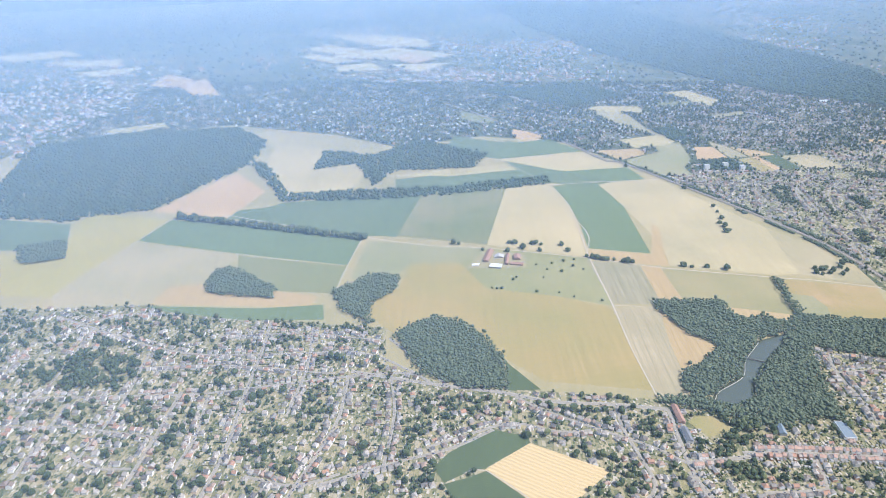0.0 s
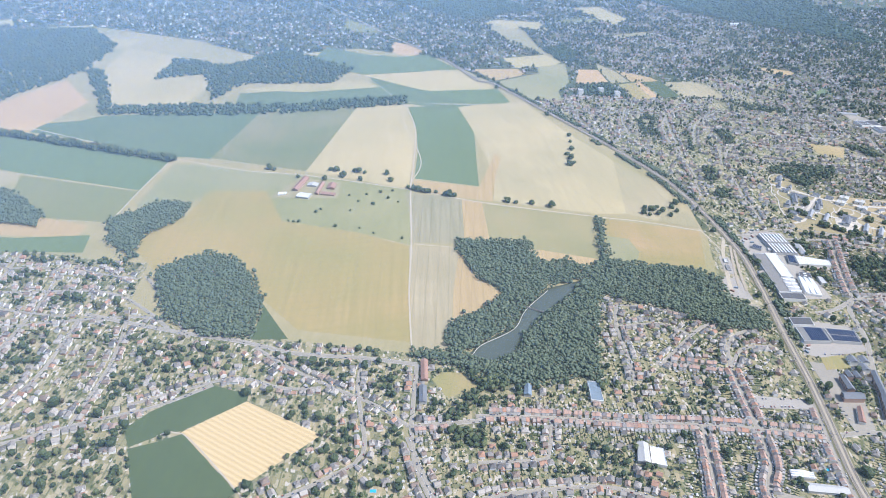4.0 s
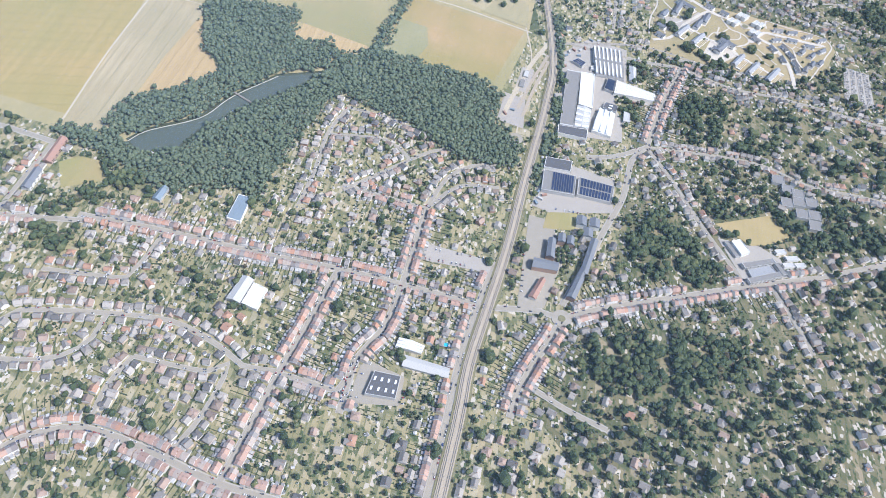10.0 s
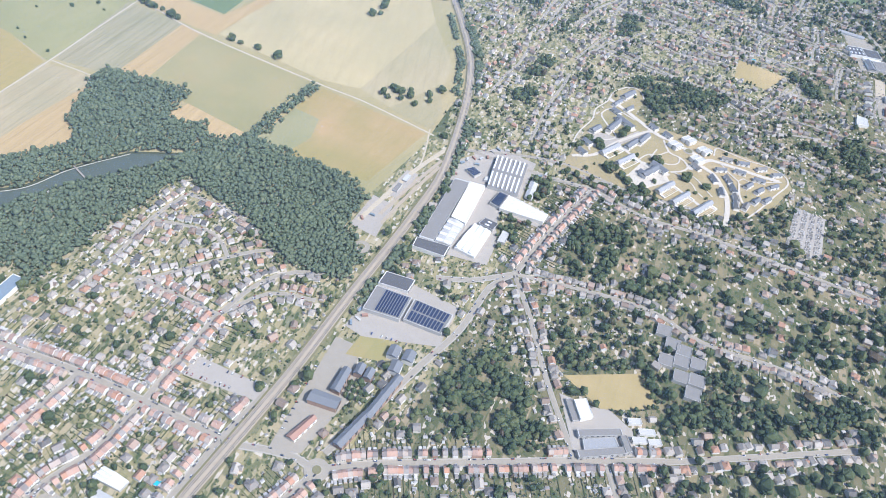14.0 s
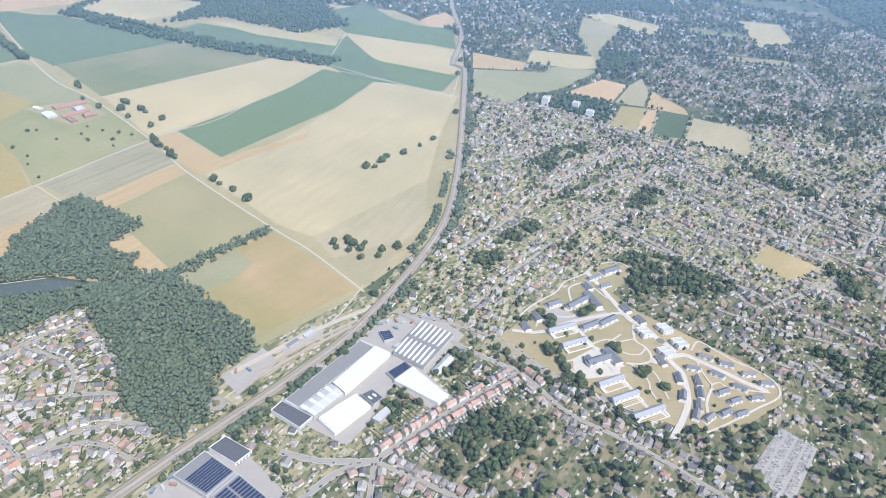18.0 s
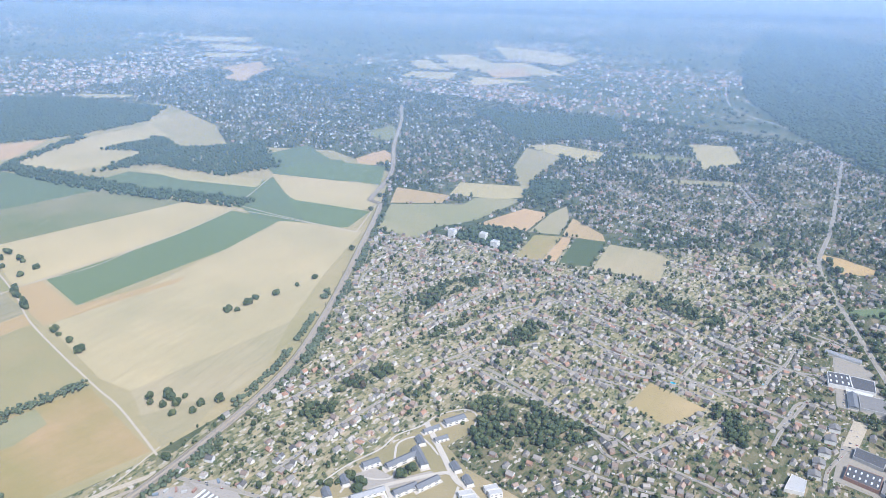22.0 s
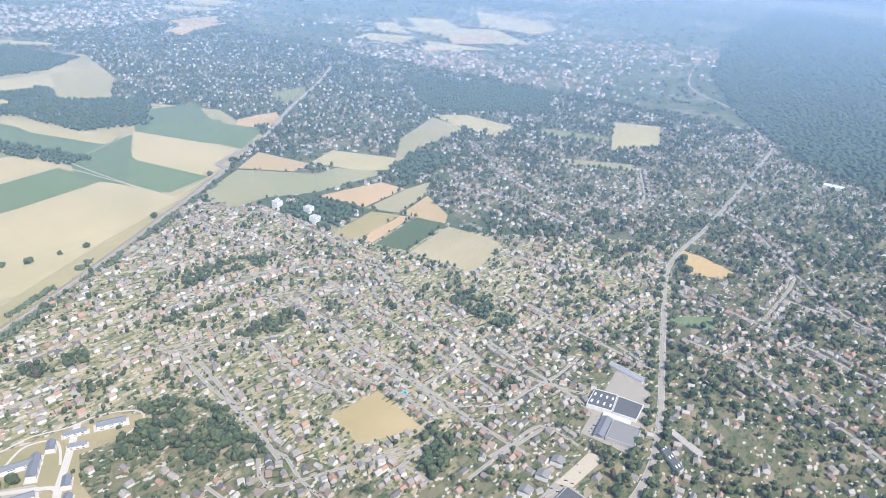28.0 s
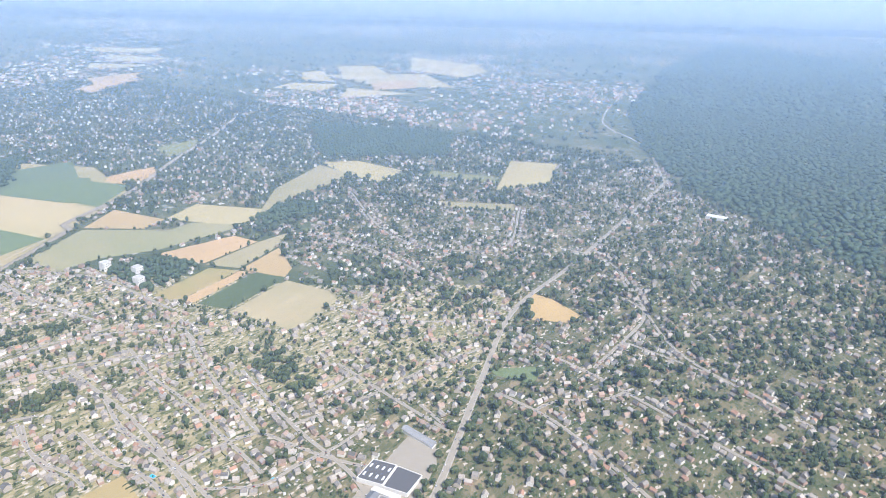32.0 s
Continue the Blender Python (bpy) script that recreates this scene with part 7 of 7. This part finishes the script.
def haze_material(alpha, top, tone, behind=0.5):
    """A see-through sheet tinted to stand in for haze: clear at the ground, thicker towards the height from which it is
    looked through.
    """
    m = bpy.data.materials.new("haze_sheet")
    m.use_nodes = True
    t = m.node_tree
    t.nodes.clear()
    geo, sep = t.nodes.new("ShaderNodeNewGeometry"), t.nodes.new("ShaderNodeSeparateXYZ")
    t.links.new(geo.outputs["Position"], sep.inputs[0])
    rise = t.nodes.new("ShaderNodeMapRange")
    rise.interpolation_type = "SMOOTHSTEP"
    rise.inputs[1].default_value, rise.inputs[2].default_value = 0.0, top
    rise.inputs[3].default_value, rise.inputs[4].default_value = 0.0, alpha
    t.links.new(sep.outputs[2], rise.inputs[0])
    clear, a, b = t.nodes.new("ShaderNodeBsdfTransparent"), t.nodes.new("ShaderNodeBsdfDiffuse"), t.nodes.new("ShaderNodeBsdfTranslucent")
    for s in (a, b):
        s.inputs["Color"].default_value = tone
    both, veil, outp = t.nodes.new("ShaderNodeMixShader"), t.nodes.new("ShaderNodeMixShader"), t.nodes.new("ShaderNodeOutputMaterial")
    both.inputs[0].default_value = behind
    t.links.new(a.outputs[0], both.inputs[1])
    t.links.new(b.outputs[0], both.inputs[2])
    t.links.new(rise.outputs[0], veil.inputs[0])
    t.links.new(clear.outputs[0], veil.inputs[1])
    t.links.new(both.outputs[0], veil.inputs[2])
    t.links.new(veil.outputs[0], outp.inputs[0])
    return m


# Added sheets carry the haze as bluish and white tints.
HAZE, PALE_HAZE = (0.44, 0.67, 1.0, 1.0), (0.88, 0.93, 0.98, 1.0)
ALONG, ACROSS = np.array((0.812, 0.583)), np.array((-0.583, 0.812))
for far, alpha in ((130, 0.08), (270, 0.12), (430, 0.24), (640, 0.27), (950, 0.30), (1400, 0.36), (2200, 0.68), (3500, 0.85)):
    ends = [np.array((394.0, 283.0)) + ACROSS * far + ALONG * s for s in np.linspace(-4600, 4600, 40)]
    v = [(*e, z) for z in (0.9, 420.0) for e in ends]
    f = [(i, i + 1, 41 + i, 40 + i) for i in range(39)]
    ob = new("haze", mesh_from("haze", v, f, [haze_material(alpha, 230.0, HAZE, 0.25) if far < 2000 else haze_material(alpha, 230.0, PALE_HAZE, 0.08)]))
    ob.visible_shadow = False
    tagged(ob, "upright tinted sheet standing in for haze over the distant country", "haze", kind="structure")
low = haze_material(0.05, 150.0, HAZE)
ob = new("haze", mesh_from("haze", [(x, y, 175.0) for x, y in disc], [tuple(range(len(disc)))], [low]))
ob.visible_shadow = False
tagged(ob, "flat tinted sheet standing in for hazy air below the flight path", "haze", kind="structure")
